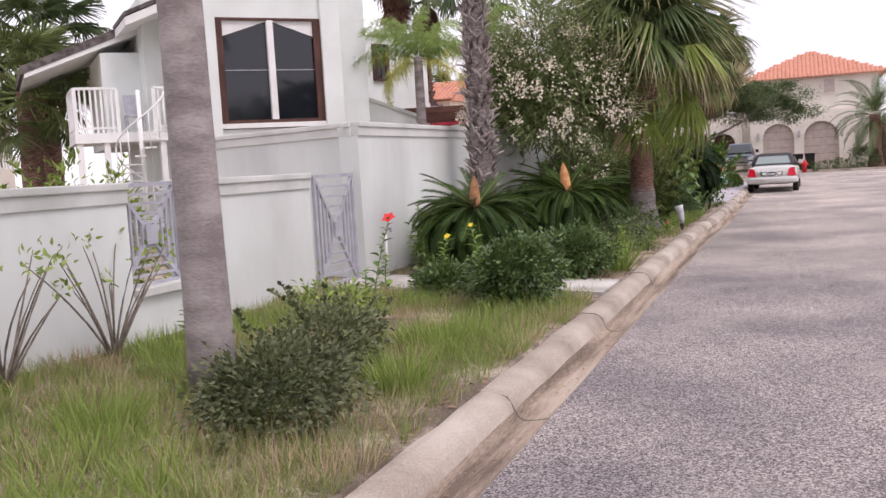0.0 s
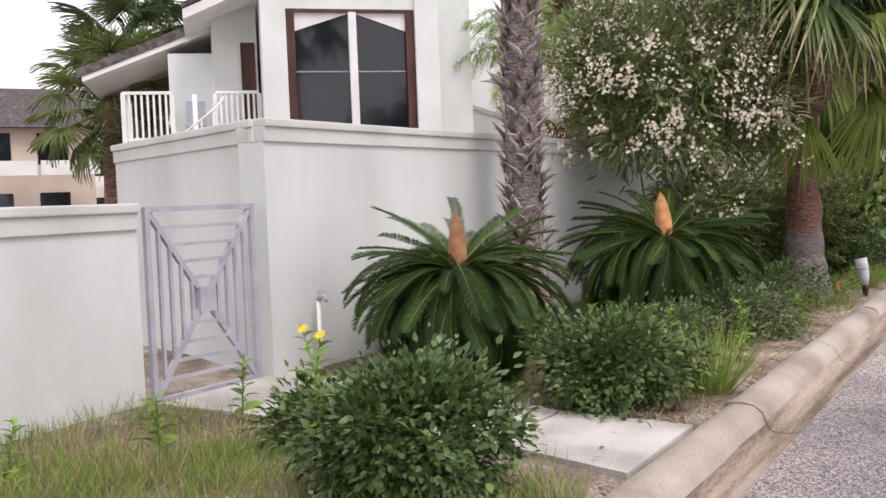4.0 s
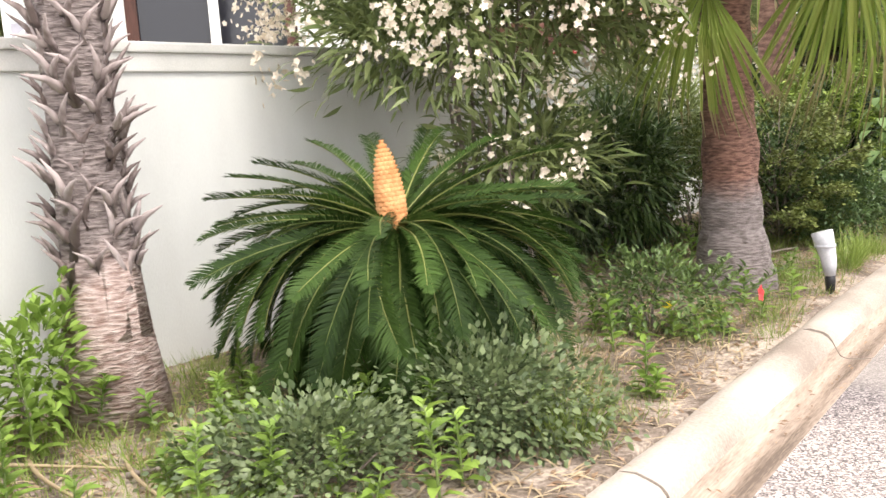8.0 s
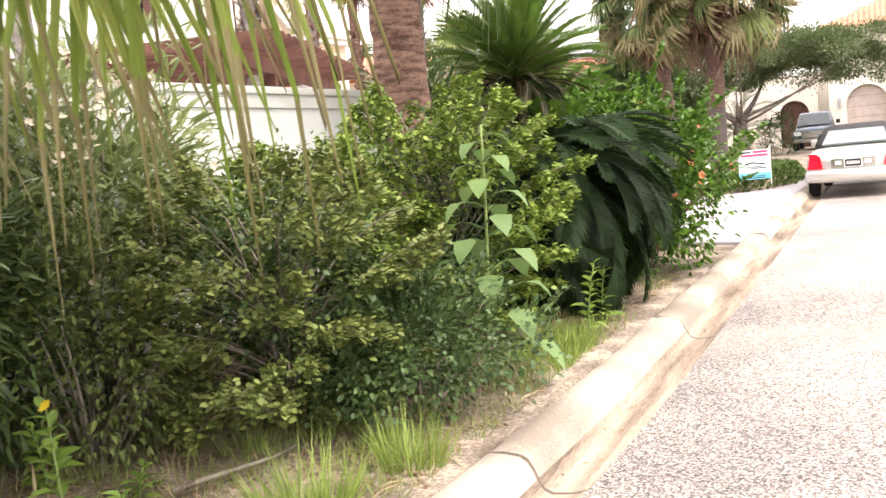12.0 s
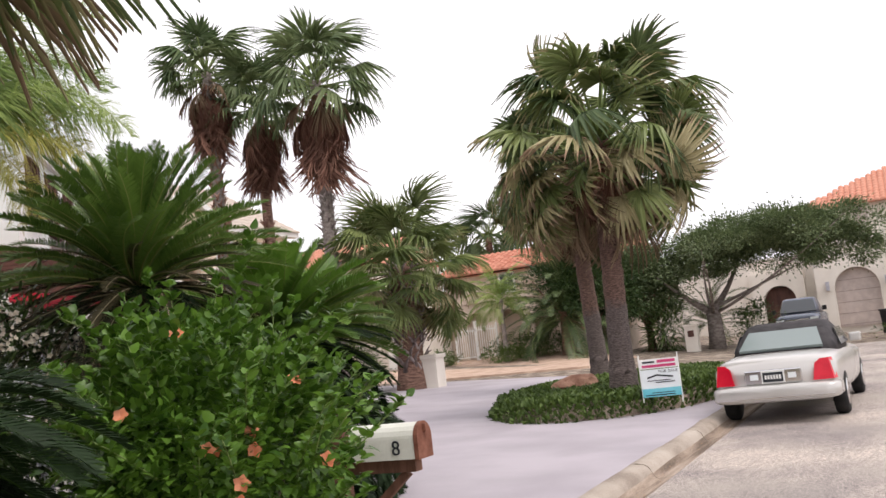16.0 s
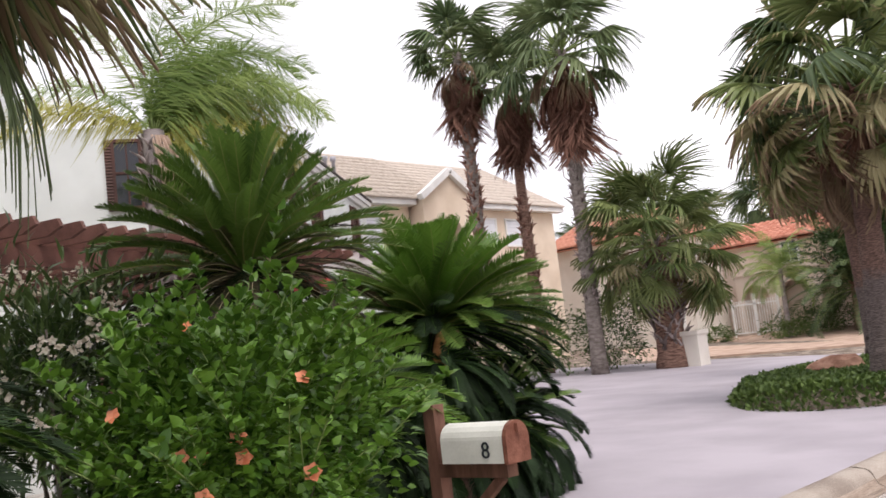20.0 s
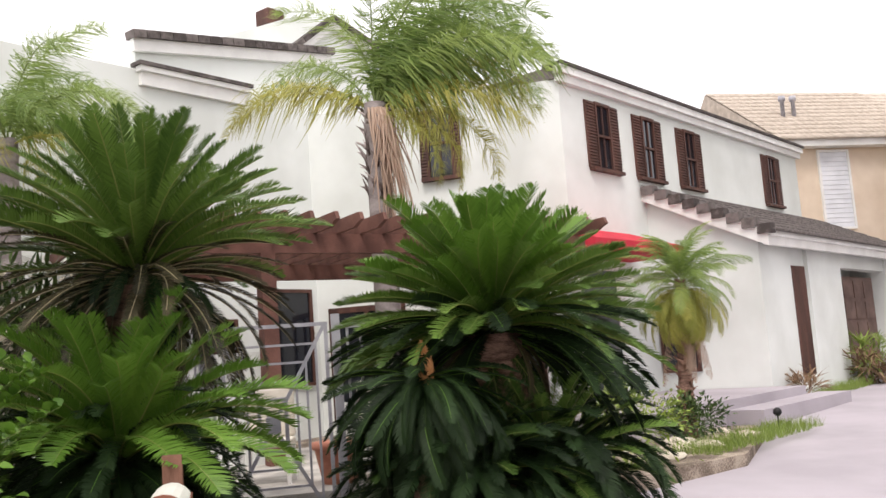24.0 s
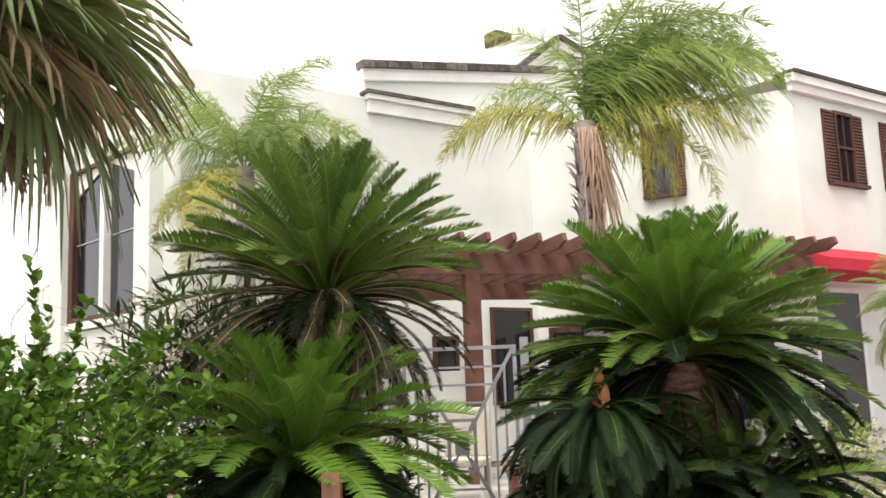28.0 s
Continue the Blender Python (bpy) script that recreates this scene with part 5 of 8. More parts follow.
for x0, x1, z0, z1 in ((-5.6, -4.5, 1.3, 3.3), (-7.05, -6.45, 0.5, 2.7), (-9.2, -7.9, 0.5, 2.7)):
    po = new("patio_window")
    po.parent = H2
    put("frame", boxes((x0, x0 + 0.07, 4.93, 5.0, z0, z1), (x1 - 0.07, x1, 4.93, 5.0, z0, z1), (x0 + 0.07, x1 - 0.07, 4.93, 5.0, z1 - 0.07, z1), (x0 + 0.07, x1 - 0.07, 4.93, 5.0, z0, z0 + 0.07)), BROWN, po)
    put("pane", boxes((x0 + 0.07, x1 - 0.07, 4.97, 5.0, z0 + 0.07, z1 - 0.07)), GLASS, po)
# lean-to with the garage
LT = 1.25
bm = bmesh.new()
prism(bm, [(LT, 0.01, 0.2), (LT, -2.45, 0.2), (LT, -2.45, 3.6), (LT, 0.01, 4.95)], (1.75, 0, 0))
put("wall", bm, STUCCO, H2)
put("wall", boxes((4.1, 6.4, -2.45, 0.0, 0.2, 3.6)), STUCCO, H2)
each("wall", STUCCO, H2, (3.0, 4.1, -2.36, 0.0, 0.2, 3.6), (6.4, 10.6, -1.5, 0.0, 3.05, 3.6), (6.4, 6.7, -1.5, 0.0, 0.2, 3.05), (10.3, 11.9, -2.45, 0.0, 0.2, 3.6))
put("wall", boxes((6.4, 10.3, -2.4, -2.1, 3.2, 3.6)), STUCCO, H2)
put("entry_door", boxes((3.1, 3.95, -2.42, -2.34, 0.7, 3.15)), BROWN, H2)
gd = put("garage_door", boxes((6.7, 10.3, -2.06, -1.98, 0.7, 3.05)), GARAGE_BROWN, H2, label="brown panelled garage door")
for i in range(4):
    for j in range(4):
        put("panel", boxes((6.8 + j * 0.87, 7.58 + j * 0.87, -2.085, -2.05, 0.8 + i * 0.56, 1.26 + i * 0.56)), GARAGE_BROWN, gd)
each("fascia", WHITE, H2, (LT - 0.1, 12.6, -2.72, -2.6, 3.5, 3.68), (LT - 0.12, 12.65, -2.78, -2.6, 3.68, 3.82))
bm = bmesh.new()
prism(bm, [(LT - 0.2, 0.0, 4.84), (LT - 0.2, -2.76, 3.46), (LT - 0.2, -2.76, 3.76), (LT - 0.2, 0.0, 5.12)], (0.08, 0, 0))
put("fascia", bm, WHITE, H2)
bm = bmesh.new()
prism(bm, [(LT - 0.1, 0.0, 4.96), (LT - 0.1, -2.6, 3.66), (LT - 0.1, -2.6, 3.78), (LT - 0.1, 0.0, 5.1)], (11.35, 0, 0))
put("roof", bm, TILE_GREY, H2)
tile_roof(H2, (LT - 0.15, -2.8, 3.80), (11.5, 0, 0), (0, 2.8, 1.38), 38, 8, 0.7, TILE_GREY, curved=False)
for i in range(9):
    f = i / 9
    put("ridge_tile", boxes((LT - 0.26, LT + 0.02, -2.85 + f * 2.85, -2.57 + f * 2.85, 3.72 + f * 1.38, 3.92 + f * 1.38)), TILE_GREY, H2)
lw = new("low_window")
lw.parent = H2
lw.matrix_basis = Matrix.Translation((LT, 0, 0)) @ Matrix.Rotation(radians(-90), 4, "Z")
put("frame", boxes((0.05, 0.95, -0.06, 0.02, 0.98, 1.06), (0.05, 0.95, -0.06, 0.02, 2.4, 2.48), (0.05, 0.12, -0.06, 0.02, 1.06, 2.4), (0.88, 0.95, -0.06, 0.02, 1.06, 2.4)), BROWN, lw)
put("pane", boxes((0.12, 0.88, -0.03, 0.02, 1.06, 2.4)), GLASS, lw)
# platform and steps
put("porch", boxes((-5.0, 1.24, -3.1, -0.0, 0.1, 0.60)), DRIVE, H2)
put("step", boxes((-2.6, 1.9, -3.75, -3.1, 0.0, 0.43)), DRIVE, H2)
# awning
bm = bmesh.new()
prism(bm, [(-3.2, 0.0, 4.05), (-3.2, -1.25, 3.62), (-3.2, -1.25, 3.42), (-3.2, 0.0, 3.42)], (3.5, 0, 0))
put("awning", bm, AWNING, H2, label="red canvas awning")
put("glass_door", boxes((-1.9, -0.5, -0.04, 0.02, 0.6, 3.2)), GLASS, H2)
put("door_frame", boxes((-2.0, -1.9, -0.06, 0.02, 0.6, 3.3), (-0.5, -0.4, -0.06, 0.02, 0.6, 3.3), (-1.9, -0.5, -0.06, 0.02, 3.2, 3.3)), WHITE, H2)

# pergola in front of the end wall
PG = thing("pergola", WHITE_HOUSE @ Matrix.Translation((-15.5, 34.82, 0)) @ Matrix.Rotation(radians(127.5), 4, "Z") @ Matrix.Translation((-5.4, -2.75, 0)) @ Matrix.Rotation(math.atan2(1.55, -4.67) + math.pi, 4, "Z"),
           "red-brown stained timber pergola with shaped rafter ends", "pergola")
# local -x runs away from the awning, +y to the house
for i in range(22):
    x = -i * 0.345
    bm = bmesh.new()
    prism(bm, [(x, 0.0, 3.50), (x, 0.05, 3.60), (x, 5.4, 3.60), (x, 5.4, 3.42), (x, 0.22, 3.42), (x, 0.12, 3.46)], (0.055, 0, 0))
    put("rafter", bm, PERGOLA, PG)
put("beam", boxes((-7.4, 0.2, 0.75, 0.87, 3.16, 3.418)), PERGOLA, PG)
put("beam", boxes((-7.4, 0.2, 4.2, 4.32, 3.16, 3.418)), PERGOLA, PG)
for x in (-5.15, -7.2):
    put("post", boxes((x - 0.1, x + 0.1, 0.71, 0.91, 0.3, 3.158)), PERGOLA, PG)

# ---- the palms and shrubs of the verge ----


def verge(x, y):
    return ground_z(x, y)


palm("tall smooth grey palm trunk in the rough grass", (-3.17, 4.94, verge(-3.17, 4.94)), 8.5, 0.135, [(SABAL_D, 20, -20, 70, 1.0)], 5, TRUNK_SMOOTH, (-0.012, 0.0), flare=0.12)
palm("fan palm with a grey trunk of criss-cross leaf bases", (-4.10, 13.15, 0.22), 7.5, 0.16, [(WASH, 26, -20, 75, 1.2), (FAN_DEADS, 8, -80, -50, 1.0)], 6, TRUNK_A,
     (0.0, 0.0), boots=(BOOTS, 0.62, 5.6, 300), flare=0.85, foot=(0.55, TRUNK_A))
B = palm("sabal palm with a red-brown fibrous trunk and hanging fronds", (-2.46, 17.28, 0.18), 3.3, 0.2, [(SABAL, 30, 4, 84, 0.92), (SABAL_D, 26, -8, 60, 0.86), (FAN_DEADS, 14, -88, -70, 0.5)], 7, TRUNK_B,
         foot=(0.4, TRUNK_B), rings=0.035, flare=0.62, boots=(BOOTS_R, 2.12, 3.0, 70))
put("crown_fibre", tri_mesh("crown_fibre", *tube([(0, 0, 2.1), (0, 0, 2.2), (0, 0, 2.36), (0, 0, 2.75), (0, 0, 3.15)], [0.17, 0.24, 0.31, 0.3, 0.2], 20, 0.12, 9)), TRUNK_FIBRE, B)
HANG = two_part("fan_frond", *fan_leaf(160, 0.04, 1.05, 32, 47, 0.08, 0.9, 0.32, 0.7, 0.22), FAN_YELLOW, GREEN_STEM, FAN_PALE)
for joint, az, el, sz in (((0.30, -1.18, 2.07), -75, -84, 0.92), ((0.66, 0.45, 2.5), -45, -42, 1.05), ((0.75, 0.0, 2.35), -55, -68, 0.9)):
    s = np.linspace(0, 1, 7)[:, None]
    a, q = np.array([0.12 * math.cos(radians(az)), 0.12 * math.sin(radians(az)), 2.95]), np.array(joint)
    mid = (a + q) / 2 + np.array([0, 0, 0.22])
    put("leaf_stalk", tri_mesh("leaf_stalk", *tube((1 - s) ** 2 * a + 2 * s * (1 - s) * mid + s**2 * q, np.linspace(0.022, 0.013, 7), 6)), GREEN_STEM, B)
    frond_at(HANG, B, joint, radians(az), radians(el), 0.05, sz, out=0.0, swing=-0.24 if el < -80 else 0.0)
for az, el, meshes, sz in ((-35, 2, SABAL_Y, 1.0), (35, -5, SABAL, 1.0), (-150, -5, SABAL, 0.95), (95, -12, SABAL_Y, 1.0), (-70, 5, SABAL, 1.0), (150, -15, SABAL, 0.95)):
    frond_at(meshes[1], B, (0, 0, 3.1), radians(az), radians(el), 0.1, sz, out=0.15)
C = palm("sabal palm with a dark fibrous trunk among the shrubs", (-3.66, 22.95, 0.2), 3.95, 0.24, [(SABAL, 9, 18, 82, 1.05), (SABAL_D, 7, 8, 70, 1.05), (SABAL_P, 5, -6, 20, 0.9), (FAN_DEADS, 4, -80, -60, 0.5)], 8, TRUNK_FIBRE, lean=(-0.02, -0.03), rings=0.03, flare=0.3, boots=(BOOTS_R, 2.9, 3.8, 36))
for az, el, meshes, k, sz in ((50, 4, SABAL_D, 0, 1.4), (75, 8, SABAL, 0, 1.35), (20, 4, SABAL_P, 0, 1.0), (2, -6, SABAL, 0, 0.95), (-35, 2, SABAL_P, 0, 0.9), (38, -6, SABAL, 0, 1.2), (62, -4, SABAL_P, 0, 1.25), (110, 0, SABAL, 0, 1.0), (70, 24, SABAL, 0, 1.3), (92, 0, SABAL_P, 0, 1.15), (84, -12, SABAL_D, 1, 1.05), (78, -30, FAN_DEADS, 1, 1.0), (58, -26, FAN_DEADS, 0, 1.0)):
    frond_at(meshes[k], C, (-0.07, -0.11, 3.85), radians(az), radians(el), 0.25 * math.sin(az), sz, out=0.15)
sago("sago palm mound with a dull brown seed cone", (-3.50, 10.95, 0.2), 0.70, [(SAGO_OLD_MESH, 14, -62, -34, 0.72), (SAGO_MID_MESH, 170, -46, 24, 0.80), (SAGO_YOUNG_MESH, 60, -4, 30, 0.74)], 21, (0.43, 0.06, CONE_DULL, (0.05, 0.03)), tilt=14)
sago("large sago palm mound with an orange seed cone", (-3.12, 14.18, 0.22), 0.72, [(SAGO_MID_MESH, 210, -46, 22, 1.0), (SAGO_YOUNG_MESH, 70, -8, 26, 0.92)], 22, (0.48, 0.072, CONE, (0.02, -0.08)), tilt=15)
sago("dark sago palm with long hanging fronds beside the kerb", (-2.5, 22.75, 0.2), 0.9, [(SAGO_DEEP_SHADE_MESH, 250, -45, 52, 1.12)], 23, (0.3, 0.06, CONE_DULL, (0.1, 0.1)), group="sago palms at the drive")
# Short dark fronds at the heart paint the crown's inner shade.
sago("tall sago palm with a brown hanging skirt and upright fan", (-3.8, 25.95, 0.25), 1.88, [(SAGO_OLD_MESH, 8, -66, -40, 0.7), (SAGO_SKIRT_MESH, 66, -30, 18, 0.95), (SAGO_DEEP_SHADE_MESH, 26, -20, 16, 0.6), (SAGO_UP_MESH, 130, 24, 86, 0.96)], 24, group="sago palms at the drive", trunk_r=0.22)
sago("low sago palm of wide bright fronds", (-3.25, 25.85, 0.25), 0.80, [(SAGO_DEEP_SHADE_MESH, 90, -40, 10, 0.85), (SAGO_DEEP_SHADE_MESH, 40, 15, 60, 0.7), (SAGO_SIDE_MESH, 24, -10, 16, 0.85), (SAGO_WIDE_MESH, 76, 18, 76, 0.9)], 25, group="sago palms at the drive")
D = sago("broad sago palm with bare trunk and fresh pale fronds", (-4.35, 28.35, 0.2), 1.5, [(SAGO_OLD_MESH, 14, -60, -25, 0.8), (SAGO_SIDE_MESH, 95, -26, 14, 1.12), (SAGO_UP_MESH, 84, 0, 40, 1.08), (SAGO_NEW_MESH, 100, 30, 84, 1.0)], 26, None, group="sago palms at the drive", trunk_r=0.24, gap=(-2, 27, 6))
for az, el, sz in ((-22, -48, 0.8), (4, -52, 0.85), (-50, -38, 0.9), (26, -40, 0.9), (-8, -66, 0.6)):
    frond_at(SAGO_MID_MESH[0], D, (0, 0, 1.5), radians(az), radians(el), 0.3, sz, out=0.1)
sago("dark side shoot of the broad sago palm with a cone", (-3.72, 27.7, 0.2), 1.15, [(SAGO_DEEP_SHADE_MESH, 90, -55, 4, 0.72), (SAGO_SIDE_MESH, 40, -30, 22, 0.66)], 29, (0.3, 0.062, CONE, (0.05, 0.1)), group="sago palms at the drive", trunk_r=0.15)
sago("low sago offsets at the foot of the broad sago palm", (-4.0, 27.95, 0.2), 0.42, [(SAGO_DEEP_SHADE_MESH, 120, -15, 60, 0.9), (SAGO_YOUNG_MESH, 46, 20, 75, 0.78)], 27, group="sago palms at the drive")
sago("low sago offsets at the foot of the broad sago palm", (-4.2, 28.65, 0.2), 0.45, [(SAGO_DEEP_SHADE_MESH, 120, -15, 55, 0.95), (SAGO_UP_MESH, 40, 14, 70, 0.8)], 28, group="sago palms at the drive")

OL_SHAPE = leaf_shape(0.17, 0.03, 0.25)
ROUND_LEAF = leaf_shape(0.62, 0.06, 0.08)
WF = [flower_mesh("white_bloom", PETAL_WHITE)]
OF = [flower_mesh("orange_bloom", PETAL_ORANGE, 5, 0.95)]
RF = [flower_mesh("red_bloom", PETAL_RED, 5, 0.95)]
YF = [flower_mesh("yellow_bloom", PETAL_YELLOW, 9, 0.45)]


def oleander(label, loc, r, n, seed, blooms, k=150, low=-0.35, stems=8, per=14, ball=0.055, leafm=OLEANDER, proud=1.02):
    t = bush(label, loc, r, n, 0.15, leafm, seed, k=k, size=0.13, shape=OL_SHAPE, stems=stems, stem_r=0.022, category="bush", name="oleander", low=low, inner=0.3, shoots=0)
    rng = np.random.default_rng(seed + 1)
    d = rng.normal(size=(blooms, 3))
    d /= np.linalg.norm(d, axis=1)[:, None]
    d[:, 2] = np.abs(d[:, 2]) * 1.1 - 0.25
    P = d * np.array([r[0], r[1], r[2] * 0.5]) * (proud + 0.06 * rng.normal(size=(blooms, 1))) + np.array([0, 0, r[2] * 0.55])
    i = np.repeat(np.arange(blooms), per)
    Q = P[i] + rng.normal(size=(len(i), 3)) * ball * (0.6 + 0.8 * rng.random((blooms, 1)))[i]
    v = np.array([w.co[:] for w in WF[0].vertices])
    f = np.array([p.vertices[:] for p in WF[0].polygons])
    N = rng.normal(size=(len(i), 3)) * 0.6 + d[i]
    me = tri_mesh("blossoms", *spread(v, f, Q, frames(np.cross(N, rng.normal(size=N.shape)), N), 0.042 * (1 + 0.25 * rng.normal(size=len(i)))))
    tagged(put("blossoms", me, PETAL_WHITE, t), kind="stuff")
    return t


oleander("tall oleander bush covered in cream-white blossom", (-3.75, 15.9, 0.2), (1.4, 1.4, 3.7), 17000, 41, 430, k=270, low=-0.12, stems=7)
oleander("oleander stems with white blossom against the wall", (-4.0, 19.6, 0.2), (0.7, 1.0, 1.9), 4200, 42, 34, k=110)
oleander("oleander with white blossom behind the sago palms", (-4.6, 24.9, 0.25), (0.8, 0.95, 1.95), 5000, 43, 110, k=140, per=18, ball=0.042, leafm=SHRUB, proud=1.2)
oleander("low oleander sprays with cream blossom beside the sago palm", (-3.3, 15.75, 0.2), (0.5, 0.55, 1.7), 1500, 44, 34, k=50, low=0.0, stems=5)
def spray_bush(label, loc, r, sprays, leaf, material, seed, inner=3000, per=330):
    """A loose shrub of flat leafy sprays in tiers; darker inner leaves paint the shade inside."""
    rg = np.random.default_rng(seed)
    t = thing("bush", pose(*loc), label, "bush")
    c = (0, 0, r[2] * 0.45)
    # Inner leaves take the dark leaf colour in place of interior shade.
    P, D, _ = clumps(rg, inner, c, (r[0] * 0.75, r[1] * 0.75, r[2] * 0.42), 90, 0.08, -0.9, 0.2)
    tagged(put("inner_foliage", leaf_mesh("inner_foliage", rg, P, D, ROUND_LEAF, leaf), SHRUB_DARK, t, label="inner leaves with shade put into their dark colour"), kind="stuff")
    Ps, Ds = [], []
    for i in range(sprays):
        u = (i + rg.random()) / sprays
        a = i * 2.39996 + 0.3 * rg.normal()
        wide = math.sqrt(max(0.12, 1 - (1.75 * u - 0.8) ** 2)) * (0.75 + 0.4 * rg.random())
        tip = np.array([r[0] * wide * math.cos(a), r[1] * wide * math.sin(a), r[2] * (0.06 + 0.94 * u)])
        root = tip * np.array([0.12, 0.12, 0.55])
        knee = root * 0.45 + tip * 0.55 + np.array([0, 0, 0.10 + 0.12 * rg.random()])
        q = np.linspace(0, 1, 7)[:, None]
        put("branch", tri_mesh("branch", *tube((1 - q) ** 2 * root + 2 * q * (1 - q) * knee + q**2 * tip, np.linspace(0.008, 0.0025, 7), 5)), WOOD_BRANCH, t)
        f = (0.25 + 0.78 * np.sqrt(rg.random(per)))[:, None]
        line = (1 - f) ** 2 * root + 2 * f * (1 - f) * knee + f**2 * tip
        across = np.array([-math.sin(a), math.cos(a), 0])
        twig = np.round(f[:, 0] * 9) % 2 * 2 - 1
        off = twig * rg.random(per) ** 0.7 * 0.15 * (1.25 - 0.7 * f[:, 0])
        Ps.append(line + across * off[:, None] + np.array([math.cos(a), math.sin(a), 0]) * np.abs(off)[:, None] * 0.6 + rg.normal(size=(per, 3)) * np.array([0.015, 0.015, 0.022]))
        Ds.append(across * np.sign(off)[:, None] * 0.6 + np.array([math.cos(a), math.sin(a), 0.1]) + rg.normal(size=(per, 3)) * 0.4)
    tagged(put("foliage", leaf_mesh("foliage", rg, np.vstack(Ps), np.vstack(Ds), ROUND_LEAF, leaf), material, t), kind="stuff")
    for i in range(4):
        a = i * 2.4
        top = np.array([r[0] * 0.25 * math.cos(a), r[1] * 0.4 * math.sin(a), r[2] * 0.8])
        q = np.linspace(0, 1, 6)[:, None]
        put("stem", tri_mesh("stem", *tube(2 * q * (1 - q) * top * np.array([0.3, 0.3, 0.5]) + q**2 * top - np.array([0, 0, 0.03]), np.linspace(0.012, 0.005, 6), 6)), WOOD_BRANCH, t)
    return t


bush("dark low evergreen shrub in the rough grass", (-2.58, 4.62, 0.15), (0.42, 0.5, 0.4), 5500, 0.034, HEDGE_BROWN, 51, k=130, size=0.055, shape=ROUND_LEAF)
bush("dark low evergreen shrub in the rough grass", (-2.85, 5.82, 0.16), (0.38, 0.42, 0.4), 4200, 0.033, HEDGE_BROWN, 52, k=110, size=0.055, shape=ROUND_LEAF)
bush("rounded evergreen shrub beside the concrete path", (-2.40, 8.72, 0.15), (0.43, 0.45, 0.64), 9000, 0.043, SHRUB, 53, k=170, size=0.05, shape=ROUND_LEAF, shoots=10, shoot=0.07)
bush("glossy low shrub with a yellow flower beside the path", (-3.3, 9.27, 0.12), (0.42, 0.35, 0.3), 4200, 0.055, SHRUB, 54, k=90, size=0.06)
bush("rounded evergreen shrub near the kerb", (-2.34, 10.85, 0.15), (0.44, 0.46, 0.50), 9000, 0.043, SHRUB, 55, k=160, size=0.05, shape=ROUND_LEAF, shoots=10, shoot=0.07)
bush("grey-green shrub near the kerb", (-2.38, 13.75, 0.15), (0.42, 0.42, 0.4), 5200, 0.036, SHRUB_GREY, 56, k=70, size=0.07, shape=ROUND_LEAF, shoots=16, shoot=0.1)
bush("low grey-green shrub in front of the sago palm", (-2.68, 13.0, 0.15), (0.45, 0.42, 0.3), 4400, 0.034, SHRUB_GREY, 57, k=60, size=0.065, shape=ROUND_LEAF, shoots=20, shoot=0.1, stems=16)
bush("pale green leafy shrub against the wall", (-4.2, 12.25, 0.2), (0.28, 0.4, 0.62), 1300, 0.075, WEED, 58, low=0.0, k=60, size=0.08, shoots=16, shoot=0.25)
bush("pale green leafy shrub at the foot of the palm", (-4.05, 12.75, 0.2), (0.15, 0.16, 0.62), 380, 0.075, WEED, 159, k=26, size=0.06, shoots=8, shoot=0.2)
bush("pale green leafy shrub against the wall", (-4.3, 11.75, 0.2), (0.26, 0.36, 0.55), 950, 0.075, WEED, 158, k=44, size=0.08, shoots=12, shoot=0.25)
bush("thin twiggy shrub with a red flower at the palm's foot", (-2.52, 15.9, 0.17), (0.45, 0.4, 0.4), 1440, 0.05, SHRUB, 59, k=60, size=0.06, flowers=(RF, 0.11, 1, (1, -0.5, 0.2)))
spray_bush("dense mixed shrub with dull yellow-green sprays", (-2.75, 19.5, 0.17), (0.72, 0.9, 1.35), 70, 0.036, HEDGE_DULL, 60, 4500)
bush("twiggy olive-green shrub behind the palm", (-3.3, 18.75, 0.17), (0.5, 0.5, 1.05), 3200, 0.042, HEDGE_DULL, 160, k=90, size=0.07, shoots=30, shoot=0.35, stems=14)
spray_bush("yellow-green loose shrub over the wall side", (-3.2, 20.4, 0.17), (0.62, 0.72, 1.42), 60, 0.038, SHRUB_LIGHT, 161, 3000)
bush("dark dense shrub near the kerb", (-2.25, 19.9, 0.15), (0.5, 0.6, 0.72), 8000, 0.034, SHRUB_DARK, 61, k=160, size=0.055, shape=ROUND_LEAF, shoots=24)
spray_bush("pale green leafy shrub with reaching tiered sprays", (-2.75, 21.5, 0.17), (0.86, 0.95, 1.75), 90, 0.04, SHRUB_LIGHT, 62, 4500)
bush("tall hibiscus bush with glossy leaves and orange flowers", (-2.22, 24.7, 0.16), (0.66, 0.82, 1.5), 10500, 0.06, HIBISCUS, 63, k=240, size=0.085, shape=leaf_shape(0.66, 0.08, 0.2), flowers=(OF, 0.085, 12, (0.6, -0.6, 0.4)), shoots=110, shoot=0.46)
bush("dark willowy shrub against the wall", (-4.2, 18.0, 0.2), (0.3, 0.5, 1.1), 2200, 0.12, SHRUB_GREY, 66, k=90, size=0.1, shape=OL_SHAPE)
bush("dark willowy shrub against the wall", (-3.85, 18.5, 0.2), (0.45, 0.62, 1.35), 4600, 0.13, SHRUB, 64, k=70, size=0.1, shape=OL_SHAPE)

# Added shrub: its dark leaves stand in for shade between the sago fronds.
bush("added dark shrub that darkens the gaps behind the low sago palm", (-4.35, 25.75, 0.25), (0.7, 0.75, 1.0), 5000, 0.07, SHRUB_DARK, 65, k=120, size=0.09, shoots=0)

